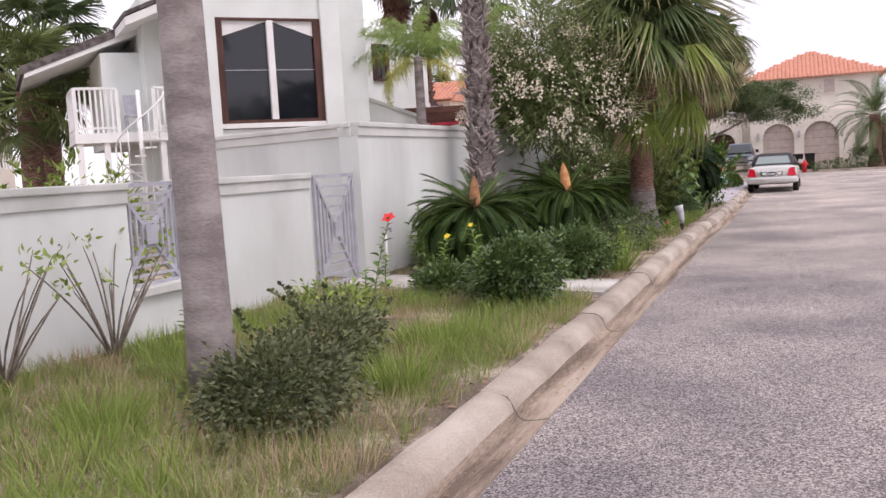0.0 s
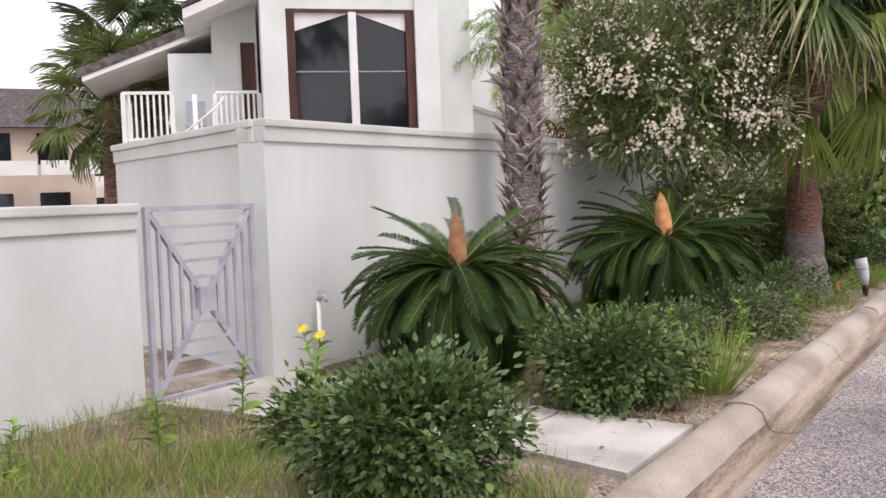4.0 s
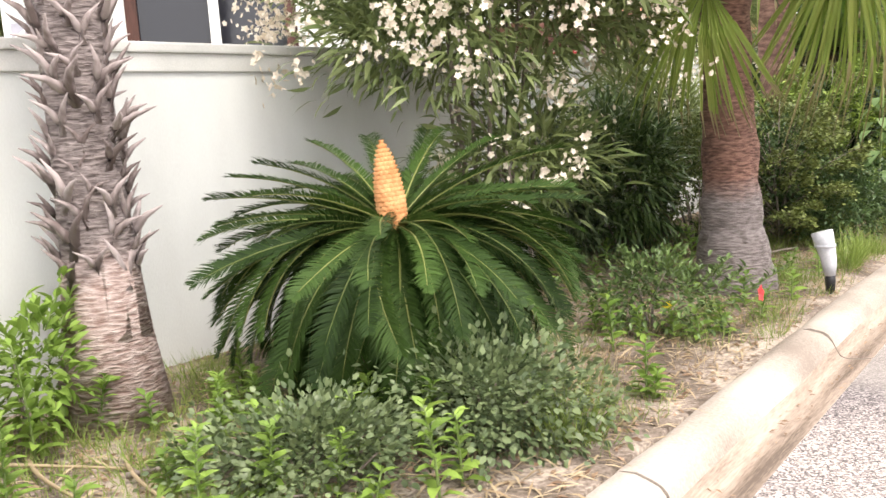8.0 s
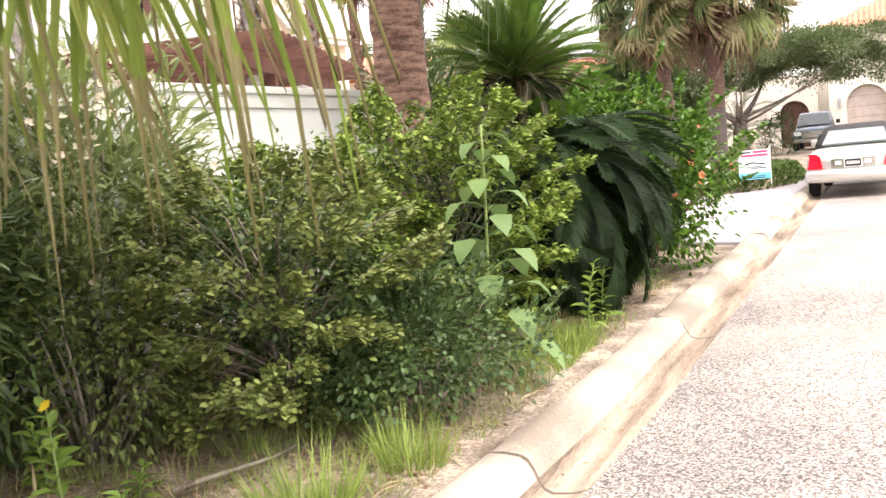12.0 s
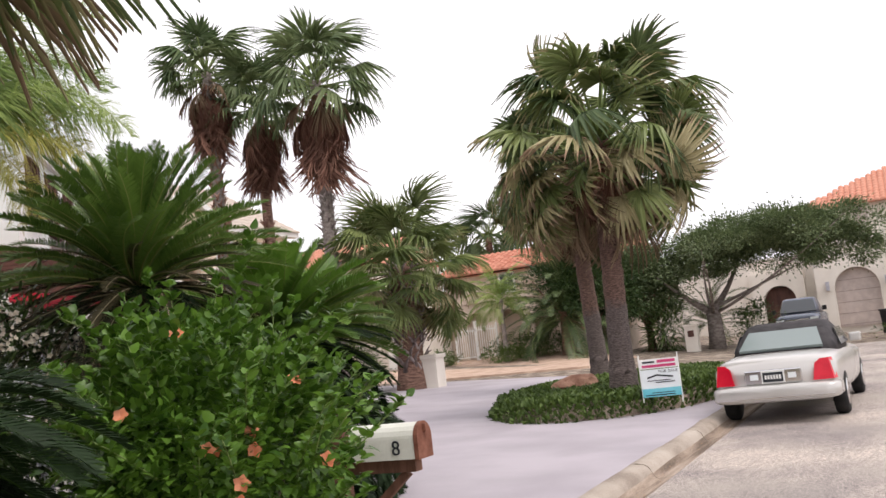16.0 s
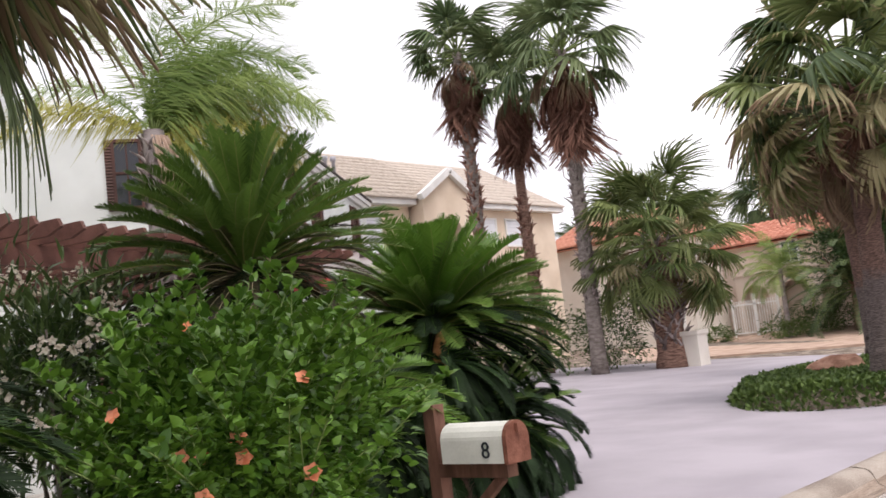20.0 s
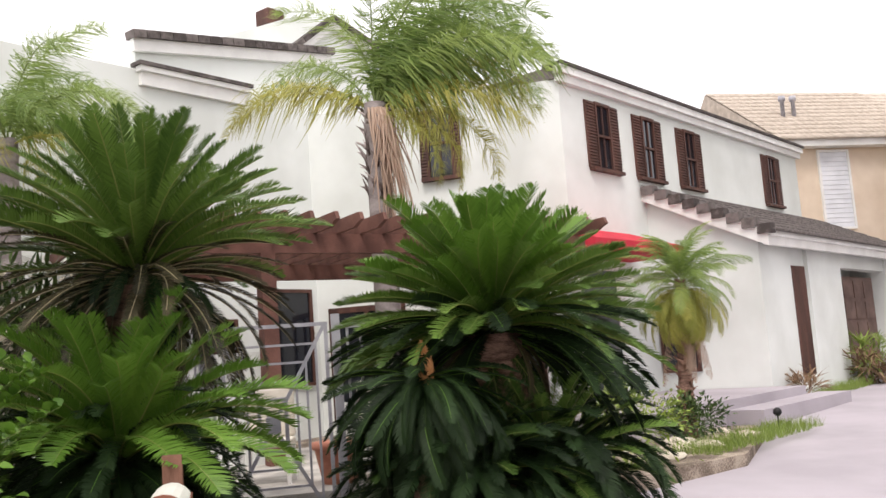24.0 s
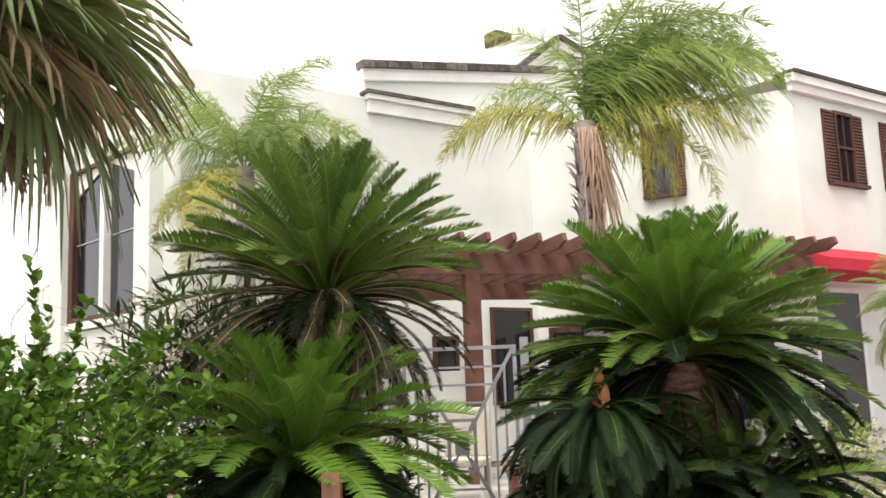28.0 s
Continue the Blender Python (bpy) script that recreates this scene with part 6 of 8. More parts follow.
# ---- mailbox ----
MB = thing("mailbox", pose(-2.0, 26.2, drive_z(-2.0)), "white metal mailbox with a rusty red door on a wooden post", "mailbox")
bm = bmesh.new()
prof = [(-0.095, 0), (0.095, 0), (0.095, 0.13)] + [(0.095 * math.cos(a), 0.13 + 0.095 * math.sin(a)) for a in np.linspace(0.2, math.pi - 0.2, 9)] + [(-0.095, 0.13)]
prism(bm, [(-0.25, y, 0.72 + z) for y, z in prof], (0.48, 0, 0))
put("body", bm, MAILWHITE, MB)
bm = bmesh.new()
prism(bm, [(0.232, y * 1.05, 0.715 + z * 1.04) for y, z in prof], (0.03, 0, 0))
door = put("door", bm, RUST, MB, label="rusty red mailbox door")
put("latch", boxes((0.262, 0.285, -0.015, 0.015, 0.88, 0.93)), RUST, door)
put("post", boxes((-0.42, -0.33, -0.045, 0.045, -0.05, 1.06)), POSTWOOD, MB)
put("arm", boxes((-0.33, 0.2, -0.045, 0.045, 0.635, 0.716)), POSTWOOD, MB)
put("brace", bars(0.05, 0.05, ((-0.33, 0, 0.25), (0.12, 0, 0.63))), POSTWOOD, MB)
put("flag", boxes((-0.02, 0.0, 0.1, 0.106, 0.78, 0.92), (-0.02, 0.09, 0.1, 0.106, 0.86, 0.92)), RUST, MB)


def letters(name, text, size, material, parent, m, depth=0.003):
    cu = bpy.data.curves.new(name, "FONT")
    cu.body, cu.size, cu.extrude, cu.align_x, cu.align_y = text, size, depth, "CENTER", "CENTER"
    cu.materials.append(material)
    ob = new(name, cu)
    ob.parent = parent
    ob.matrix_basis = m
    return ob


letters("house_number", "8", 0.13, INK, MB, Matrix.Translation((0.1, -0.098, 0.79)) @ Matrix.Rotation(radians(90), 4, "X"))

# ---- garden spotlight ----
SP = thing("garden_spotlight", pose(-1.80, 17.34, verge(-1.80, 17.34)), "weathered grey cone-shaped garden spotlight on a black stake", "garden light")
Ls = np.array([(0, 0, 0.13), (-0.004, 0, 0.2), (-0.012, 0, 0.27), (-0.03, 0, 0.35), (-0.05, 0, 0.44)])
put("shade", tri_mesh("shade", *tube(Ls, [0.035, 0.05, 0.056, 0.066, 0.075], 14)), LAMPGREY, SP)
put("rim", tri_mesh("rim", *tube(Ls[3:4] + np.array([[0.0, 0, -0.02], [0, 0, 0.0]]), [0.071, 0.072], 14)), LAMPGREY, SP)
put("socket", tri_mesh("socket", *tube([(0, 0, 0.02), (0, 0, 0.09), (0, 0, 0.13)], [0.03, 0.036, 0.034], 10)), BLACK, SP)
put("stake", tri_mesh("stake", *tube([(0, 0, -0.1), (0, 0, 0.03)], [0.008, 0.015], 8)), BLACK, SP)

# ---- tap by the wall ----
TP = thing("garden_tap", pose(-4.60, 10.76, 0.2), "white standpipe with a small tap by the wall", "tap")
put("pipe", tri_mesh("pipe", *tube([(0, 0, -0.05), (0, 0, 0.55)], [0.017, 0.017], 10)), WHITE, TP)
put("tap", tri_mesh("tap", *tube([(0, 0, 0.55), (0.02, 0, 0.58), (0.06, 0, 0.58), (0.075, 0, 0.54)], [0.02, 0.022, 0.016, 0.014], 8)), GREYMETAL, TP)
put("handle", tri_mesh("handle", *tube([(0.03, -0.03, 0.615), (0.03, 0.03, 0.615)], [0.008, 0.008], 6)), GREYMETAL, TP)

# ---- island ----
isl = structure(new("island"), "oval island bed with clipped ground cover")
ic, ir = (-4.0, 39.0), (2.15, 4.2)
N = 48
bm = bmesh.new()
prism(bm, [(ic[0] + ir[0] * math.cos(a), ic[1] + ir[1] * math.sin(a), 0.05) for a in np.linspace(0, 2 * math.pi, N, endpoint=False)], (0, 0, 0.27))
put("bed", bm, SOIL, isl)
rng = np.random.default_rng(3)
n = 26000
a, rr = rng.random(n) * 2 * np.pi, np.sqrt(rng.random(n)) * 1.03
edge = np.clip((1.03 - rr) / 0.08, 0, 1)
P = np.stack([ic[0] + ir[0] * rr * np.cos(a), ic[1] + ir[1] * rr * np.sin(a), 0.16 + edge * 0.24 + 0.10 * rng.random(n) - (1 - edge) * 0.1 * rng.random(n)], 1)
D = np.stack([np.cos(a) * (1 - edge) + rng.normal(size=n) * 0.5, np.sin(a) * (1 - edge) + rng.normal(size=n) * 0.5, 0.6 + rng.random(n)], 1)
gc = thing("ground_cover", pose(0, 0, 0), "clipped green ground cover on the island", "plant")
sector = (a / (2 * np.pi) * 14).astype(int)
for i in range(14):
    tagged(put("foliage", leaf_mesh("foliage", rng, P[sector == i], D[sector == i], leaf_shape(0.6), 0.09), COVER, gc), kind="stuff")
ISLE_ROWS = [(0.98, 0.60, 30, 120, 0.10, 0.5, 0.48, 0.8, 0.16, 0.12), (1.08, 0.60, 30, 115, 0.22, 0.9, 0.44, 0.76, 0.25, 0.45), (0.86, 0.56, 28, 130, 0.12, 0.6, 0.48, 0.8, 0.12, 0.28)]
ISLE_G, ISLE_D, ISLE_P = fan_set(FAN, GREEN_STEM, 311, ISLE_ROWS, FAN_PALE), fan_set(FAN_DARK, GREEN_STEM, 321, ISLE_ROWS), fan_set(FAN_PALE, FAN_DEAD, 331, ISLE_ROWS, FAN_DEAD)
ISLAND_CROWN = [(ISLE_G, 26, 0, 70, 1.14), (ISLE_D, 20, -16, 62, 1.14), (ISLE_P, 22, -44, 4, 1.1), (ISLE_G, 12, -40, -6, 1.12), (SKIRT, 8, -70, -35, 0.9), (FAN_DEADS, 14, -84, -45, 0.95)]
palm("sabal palm on the island with a thick full crown", (-3.3, 36.5, 0.3), 4.5, 0.2, ISLAND_CROWN, 71, TRUNK_ISLE, lean=(0.03, 0), foot=(0.5, TRUNK_ISLE), rings=0.02, flare=0.5, group="island palms", fronds_size=1.12, roll=0.75, boots=(BOOTS_R, 3.5, 4.4, 26))
palm("sabal palm on the island with a leaning trunk", (-5.3, 41.9, 0.35), 4.7, 0.2, ISLAND_CROWN, 72, TRUNK_ISLE, lean=(-0.03, -0.02), foot=(0.5, TRUNK_ISLE), rings=0.02, flare=0.4, group="island palms", roll=0.75, boots=(BOOTS_R, 3.7, 4.6, 26))
bm = bmesh.new()
bmesh.ops.create_icosphere(bm, subdivisions=3, radius=1)
for v in bm.verts:
    v.co = Vector((v.co.x * 0.5, v.co.y * 0.36, v.co.z * 0.27)) * (1 + 0.25 * noise.noise(v.co * 1.6) + 0.08 * noise.noise(v.co * 5))
tagged(put("boulder", bm, ROCK, None, pose(-4.6, 38.0, 0.48, 0, 0, 30)), "rust-red boulder in the island ground cover", "rock")

# ---- sale sign ----
SG = thing("sale_sign", pose(-2.45, 35.6, 0.28, 0, 0, 8) @ Matrix.Diagonal((1, 1, 0.82, 1)), "turquoise and white real-estate sign on the island", "sign")
for x in (-0.3, 0.3):
    put("post", boxes((x - 0.01, x + 0.01, 0.0, 0.02, 0, 0.95)), WHITE, SG)
put("board", boxes((-0.3, 0.3, -0.008, -0.001, 0.14, 0.66)), SIGNWHITE, SG)
put("rider", boxes((-0.3, 0.3, -0.01, -0.001, 0.675, 0.86)), WHITE, SG)
put("band", boxes((-0.298, 0.298, -0.011, -0.0085, 0.142, 0.30)), SIGNBLUE, SG)
letters("wording", "FOR SALE", 0.07, INK, SG, Matrix.Translation((0.13, -0.0095, 0.61)) @ Matrix.Rotation(radians(90), 4, "X"), 0.001)
for x0, x1, z0, z1, mt in ((-0.26, 0.26, 0.70, 0.75, SIGNPINK), (-0.02, 0.26, 0.78, 0.835, SIGNPINK), (-0.25, -0.06, 0.785, 0.82, INK), (-0.2, 0.16, 0.44, 0.455, INK), (-0.08, 0.22, 0.40, 0.42, INK),
                           (-0.25, 0.2, 0.165, 0.185, INK), (-0.15, 0.2, 0.21, 0.225, INK)):
    put("print", boxes((x0, x1, -0.0125, -0.0115, z0, z1)), mt, SG)
put("print", bars(0.006, 0.03, ((-0.2, -0.012, 0.50), (-0.05, -0.012, 0.55)), ((-0.05, -0.012, 0.55), (0.2, -0.012, 0.5))), INK, SG)

# ---- the house behind the tall wall ----
H1 = thing("house", Matrix.Translation((-12.0, 21.0, 0)) @ Matrix.Rotation(radians(46), 4, "Z"), "white modern house with a big dark window and balconies", "house")
# local x to the right along the window wall, y into the house
put("wall", boxes((-1.72, 1.84, 0.02, 3.2, 0.2, 2.72)), STUCCO, H1)
put("wall", boxes((-1.72, 1.84, 0.3, 3.2, 2.72, 6.6)), STUCCO, H1)
SW = new("side_window")
SW.parent = H1
put("frame", boxes((1.84, 1.90, 0.75, 0.85, 2.9, 5.42), (1.84, 1.90, 1.9, 2.0, 2.9, 5.42), (1.84, 1.90, 0.85, 1.9, 2.9, 3.0), (1.84, 1.90, 0.85, 1.9, 5.32, 5.42)), BROWN, SW)
put("pane", boxes((1.84, 1.87, 0.85, 1.9, 3.0, 5.32)), GLASS, SW)
put("column", boxes((-1.80, -1.30, -0.12, 0.5, 0.2, 6.6)), STUCCO, H1)
put("column", boxes((1.36, 1.85, -0.12, 0.5, 0.2, 6.6)), STUCCO, H1)
put("lintel", boxes((-1.30, 1.36, -0.02, 0.3, 5.42, 6.6)), STUCCO, H1)
W1 = new("window")
W1.parent = H1
put("frame", boxes((-1.30, -1.12, -0.02, 0.2, 2.86, 5.42), (1.18, 1.36, -0.02, 0.2, 2.86, 5.42), (-1.12, 1.18, -0.02, 0.2, 2.86, 2.94), (-1.12, 1.18, -0.02, 0.2, 5.36, 5.42)), BROWN, W1)
put("mullion", boxes((-0.02, 0.14, -0.04, 0.2, 2.94, 5.36)), WHITE, W1)
put("sill", boxes((-1.30, 1.36, -0.06, 0.25, 2.74, 2.858)), WHITE, W1)
for x0, x1 in ((-1.12, -0.02), (0.14, 1.18)):
    put("pane", boxes((x0, x1, 0.08, 0.11, 2.94, 5.36)), GLASS, W1)
    put("rail", boxes((x0, x1, 0.055, 0.078, 4.15, 4.17)), GREYMETAL, W1)
for a, b in (((-1.12, 5.36), (-0.02, 5.36)), ((0.14, 5.36), (1.18, 5.36))):
    bm = bmesh.new()
    low = [(a[0], 0.05, 4.98), (b[0], 0.05, 5.34)] if a[0] < 0 else [(a[0], 0.05, 5.34), (b[0], 0.05, 4.98)]
    prism(bm, [(a[0], 0.05, 5.36), (b[0], 0.05, 5.36), low[1], low[0]], (0, 0.02, 0))
    put("valance", bm, WHITE, W1)
# entrance recess, balcony and roof to the left
put("wall", boxes((-2.75, -1.8, 1.6, 6.0, 0.2, 6.2)), STUCCO, H1)
put("wall", boxes((-3.7, -2.7, 2.4, 6.0, 2.5, 4.9)), STUCCO, H1)
put("door", boxes((-2.15, -1.85, 1.55, 1.6, 2.75, 5.0)), BROWN, H1)
put("balcony_floor", boxes((-4.6, -1.8, 0.6, 2.4, 2.55, 2.78)), WHITE, H1)
for x in (-4.5, -3.9, -2.6):
    put("balcony_post", boxes((x - 0.07, x + 0.07, 0.65, 0.79, 0.2, 2.548)), WHITE, H1)


def railing(parent, a, b, z, h, n):
    a, b = Vector(a), Vector(b)
    rl = new("railing")
    rl.parent = parent
    put("rail", bars(0.07, 0.06, ((*a, z + h), (*b, z + h))), WHITE, rl)
    put("rail", bars(0.05, 0.05, ((*a, z + 0.12), (*b, z + 0.12))), WHITE, rl)
    for i in range(n + 1):
        p = a + (b - a) * i / n
        w = 0.045 if i in (0, n) else 0.022
        put("baluster", boxes((p.x - w, p.x + w, p.y - w, p.y + w, z, z + h - 0.03)), WHITE, rl)


railing(H1, (-2.75, 0.66), (-1.85, 0.66), 2.78, 1.05, 8)
railing(H1, (-4.55, 0.66), (-3.6, 0.66), 2.78, 1.05, 8)
railing(H1, (-4.55, 0.70), (-4.55, 2.3), 2.78, 1.05, 10)
bm = bmesh.new()
prism(bm, [(-5.6, 2.3, 4.35), (-2.7, 2.3, 5.5), (-2.7, 2.3, 5.72), (-5.6, 2.3, 4.55)], (0, 4, 0))
put("roof", bm, TILE_GREY, H1)
bm = bmesh.new()
prism(bm, [(-5.5, 2.32, 4.28), (-2.7, 2.32, 5.38), (-2.7, 2.32, 5.5), (-5.5, 2.32, 4.4)], (0, 3.9, 0))
put("soffit", bm, WHITE, H1)
bm = bmesh.new()
prism(bm, [(-3.3, 0.3, 5.25), (-1.8, -0.1, 5.85), (-1.8, -0.1, 6.05), (-3.3, 0.3, 5.45)], (0, 2.2, 0))
put("eave", bm, WHITE, H1)
bm = bmesh.new()
prism(bm, [(-3.32, 0.28, 5.47), (-1.8, -0.12, 6.07), (-1.8, -0.12, 6.17), (-3.32, 0.28, 5.57)], (0, 2.2, 0))
put("roof_edge", bm, TILE_GREY, H1)
# sloping parapet to the right
bm = bmesh.new()
prism(bm, [(1.9, 0.6, 0.2), (4.2, 0.6, 0.2), (4.2, 0.6, 2.9), (1.9, 0.6, 3.7)], (0, 0.25, 0))
put("parapet", bm, STUCCO, H1)
put("coping", bars(0.34, 0.09, ((1.85, 0.72, 3.75), (4.25, 0.72, 2.93))), COPING, H1)
# patio chair on the balcony
CH = thing("patio_chair", H1.matrix_basis @ Matrix.Translation((-3.15, 1.1, 2.78)), "dark metal patio chair on the balcony", "chair")
put("seat", boxes((-0.22, 0.22, -0.2, 0.22, 0.4, 0.44)), GREYMETAL, CH)
put("backrest", bars(0.4, 0.03, ((0, 0.2, 0.42), (0, 0.36, 0.95))), GREYMETAL, CH)
for x in (-0.2, 0.2):
    for y in (-0.18, 0.2):
        put("leg", boxes((x - 0.015, x + 0.015, y - 0.015, y + 0.015, 0, 0.4)), GREYMETAL, CH)
# spiral stair
ST = thing("spiral_stair", H1.matrix_basis @ Matrix.Translation((-3.15, 0.35, 0.25)), "white metal spiral stair up to the balcony", "stair")
put("pole", tri_mesh("pole", *tube([(0, 0, 0), (0, 0, 3.5)], [0.05, 0.05], 10)), WHITE, ST)
for i in range(13):
    a = 0.5 + i * 0.42
    z = 0.2 + i * 0.19
    bm = bmesh.new()
    prism(bm, [(0, 0, z), (0.62 * math.cos(a), 0.62 * math.sin(a), z), (0.62 * math.cos(a + 0.42), 0.62 * math.sin(a + 0.42), z)], (0, 0, 0.035))
    put("tread", bm, WHITE, ST)
    put("baluster", tri_mesh("baluster", *tube([(0.6 * math.cos(a + 0.2), 0.6 * math.sin(a + 0.2), z), (0.6 * math.cos(a + 0.2), 0.6 * math.sin(a + 0.2), z + 0.85)], [0.014, 0.014], 6)), WHITE, ST)
put("handrail", tri_mesh("handrail", *tube([(0.6 * math.cos(0.7 + i * 0.21), 0.6 * math.sin(0.7 + i * 0.21), 1.05 + i * 0.095) for i in range(26)], [0.022] * 26, 6)), WHITE, ST)

# ---- the tan house with the arched portal ----
H3 = thing("house", TAN_HOUSE @ pose(-26, 46.3, 0.6, 0, 0, 90), "peach stucco house with tan tiles and an arched portal", "house")
# local x = along the street front, y = away from it (facing -y)


def arch_wall(x0, x1, z0, z1, ax0, ax1, atop, y0, y1, n=12):
    """A wall slab with one arched opening from its foot."""
    bm = bmesh.new()
    r = (ax1 - ax0) / 2
    cx, zs = (ax0 + ax1) / 2, atop - r
    arc = [(cx - r * math.cos(math.pi * i / n), zs + r * math.sin(math.pi * i / n)) for i in range(n + 1)]
    left = [(x0, z0), (ax0, z0)] + arc[: n // 2 + 1] + [(cx, z1), (x0, z1)]
    right = [(cx, z1)] + arc[n // 2:] + [(ax1, z0), (x1, z0), (x1, z1)]
    for o in (left, right):
        prism(bm, [(x, y0, z) for x, z in o], (0, y1 - y0, 0))
    return bm


put("wall", boxes((-0.4, 4.0, 0.7, 8, -0.6, 7.5)), BEIGE, H3)
put("wall", boxes((7.6, 14.2, 0.7, 8, -0.6, 7.5)), BEIGE, H3)
put("wall", boxes((4.0, 7.6, 1.3, 8, -0.6, 7.5)), BEIGE, H3)
put("portal", arch_wall(4.2, 7.6, -0.6, 7.75, 5.2, 6.5, 6.95, 0, 0.35), BEIGE, H3)
bm = bmesh.new()
prism(bm, [(4.2, 0.0, 7.75), (7.6, 0.0, 7.75), (5.9, 0.0, 8.85)], (0, 0.35, 0))
put("gable", bm, BEIGE, H3)
each("portal_side", BEIGE, H3, (4.2, 4.55, 0.35, 1.3, -0.6, 7.75), (7.25, 7.6, 0.35, 1.3, -0.6, 7.75))
for z in (4.9, 5.5):
    put("moulding", boxes((4.14, 5.2, -0.06, 0.0, z, z + 0.14)), WHITE, H3)
    put("moulding", boxes((6.5, 7.66, -0.06, 0.0, z, z + 0.14)), WHITE, H3)
for a, b in (((4.0, -0.1, 7.72), (5.9, -0.1, 8.98)), ((5.9, -0.1, 8.98), (7.8, -0.1, 7.72))):
    put("fascia", bars(0.3, 0.28, (a, b)), WHITE, H3)
each("fascia", WHITE, H3, (-0.7, 4.1, 0.25, 0.7, 7.45, 7.72), (7.7, 14.6, 0.25, 0.7, 7.45, 7.72), (-0.7, -0.4, 0.3, 8, 7.45, 7.72))
for x0, x1, z0, z1 in ((1.1, 2.2, 4.6, 7.3), (8.2, 9.6, 5.8, 7.0), (10.4, 11.9, 5.8, 7.0)):
    wn3 = new("window")
    wn3.parent = H3
    put("frame", boxes((x0 - 0.08, x0, 0.62, 0.7, z0 - 0.08, z1 + 0.08), (x1, x1 + 0.08, 0.62, 0.7, z0 - 0.08, z1 + 0.08), (x0, x1, 0.62, 0.7, z0 - 0.08, z0), (x0, x1, 0.62, 0.7, z1, z1 + 0.08)), WHITE, wn3)
    bm = louvre(x0, x1, z0, z1, 0.655, 0.695, int((z1 - z0) / 0.16))
    put("blind", bm, BLINDS, wn3)
for x0, x1, y1, top, ax in ((-0.7, 6.2, 8, 10.7, 3.0), (3.5, 14.6, 9, 10.8, 8.2)):
    y0 = 0.2
    ym = (y0 + y1) / 2 + 0.8
    tile_roof(H3, (x0, y0, 7.72), (x1 - x0, 0, 0), (0, ym - y0, top - 7.72), 26, 12, 0.9, TILE_TAN, curved=False)
    bm = bmesh.new()
    prism(bm, [(x0, y0, 7.7), (x0, y1, 7.7), (x0, ym, top - 0.03)], (x1 - x0, 0, 0))
    put("roof", bm, TILE_TAN, H3)
for x in (0.9, 1.35):
    put("roof_vent", tri_mesh("roof_vent", *tube([(x, 2.2, 8.9), (x, 2.2, 9.6), (x, 2.2, 9.62), (x, 2.2, 9.8)], [0.08, 0.08, 0.13, 0.13], 8)), GREYMETAL, H3)
put("wall_lamp", boxes((4.65, 4.85, -0.2, 0.0, 2.5, 2.95)), BROWN, H3)
put("downpipe", boxes((0.0, 0.1, 0.6, 0.7, -0.6, 7.45)), WHITE, H3)
put("entry_door", boxes((5.3, 6.4, 1.22, 1.3, -0.4, 3.2)), BROWN, H3)

# ---- the house with red tiles and iron gates ----
H4 = thing("house", pose(-20, 60, 0.85), "tan stucco house with terracotta tiles and iron gates", "house")
put("wall", boxes((-6.5, -1.2, 0, 7, -0.3, 5.2)), CREAM, H4)
put("wall", boxes((-1.2, 1.6, -1.5, 7, -0.3, 3.0)), CREAM, H4)
put("garage_door", boxes((-0.2, 1.1, -1.56, -1.5, 0.0, 2.1)), WHITE, H4)
put("wall", boxes((1.6, 10.2, 1.5, 7, -0.3, 4.0)), PINKISH, H4)
for x0 in (2.4, 4.1, 5.8):
    put("arch", arch_wall(x0, x0 + 1.7, -0.3, 2.6, x0 + 0.25, x0 + 1.45, 2.15, 0.9, 1.2), PINKISH, H4)
put("arch_roof", boxes((2.3, 7.6, 0.8, 1.5, 2.6, 2.75)), PINKISH, H4)
for x in (4.4, 8.2):
    w4 = new("window")
    w4.parent = H4
    put("frame", boxes((x, x + 0.08, 1.42, 1.5, 2.9, 3.9), (x + 0.72, x + 0.8, 1.42, 1.5, 2.9, 3.9), (x + 0.36, x + 0.44, 1.42, 1.5, 2.9, 3.9), (x + 0.08, x + 0.72, 1.42, 1.5, 3.82, 3.9), (x + 0.08, x + 0.72, 1.42, 1.5, 2.9, 2.98)), WHITE, w4)
    put("pane", boxes((x + 0.08, x + 0.72, 1.46, 1.499, 2.98, 3.82)), GLASS, w4)
for x0, x1, y0, z, rise in ((-7.0, -0.9, -0.5, 5.2, 1.4), (1.3, 10.6, 1.1, 4.0, 1.1)):
    tile_roof(H4, (x0, y0, z), (x1 - x0, 0, 0), (0, 3.4, rise), int((x1 - x0) / 0.3), 9, 1.3, TILE_RED)
    bm = bmesh.new()
    prism(bm, [(x0, y0, z - 0.1), (x0, y0 + 7, z - 0.1), (x0, y0 + 3.4, z + rise - 0.05)], (x1 - x0, 0, 0))
    put("roof", bm, TILE_RED, H4)
GT = thing("iron_gate", pose(-17.2, 59.4, 0.85), "white wrought-iron double gate", "gate")
put("frame", boxes((0, 0.07, -0.03, 0.03, 0, 1.6), (0.98, 1.12, -0.03, 0.03, 0, 1.75), (2.03, 2.1, -0.03, 0.03, 0, 1.6), (0.07, 2.03, -0.03, 0.03, 1.3, 1.36), (0.07, 2.03, -0.03, 0.03, 0.12, 0.18)), WHITE, GT)
for i in range(18):
    x = 0.14 + i * 0.108
    if abs(x - 1.05) > 0.08:
        put("bar", boxes((x - 0.014, x + 0.014, -0.014, 0.014, 0.18, 1.5)), WHITE, GT)
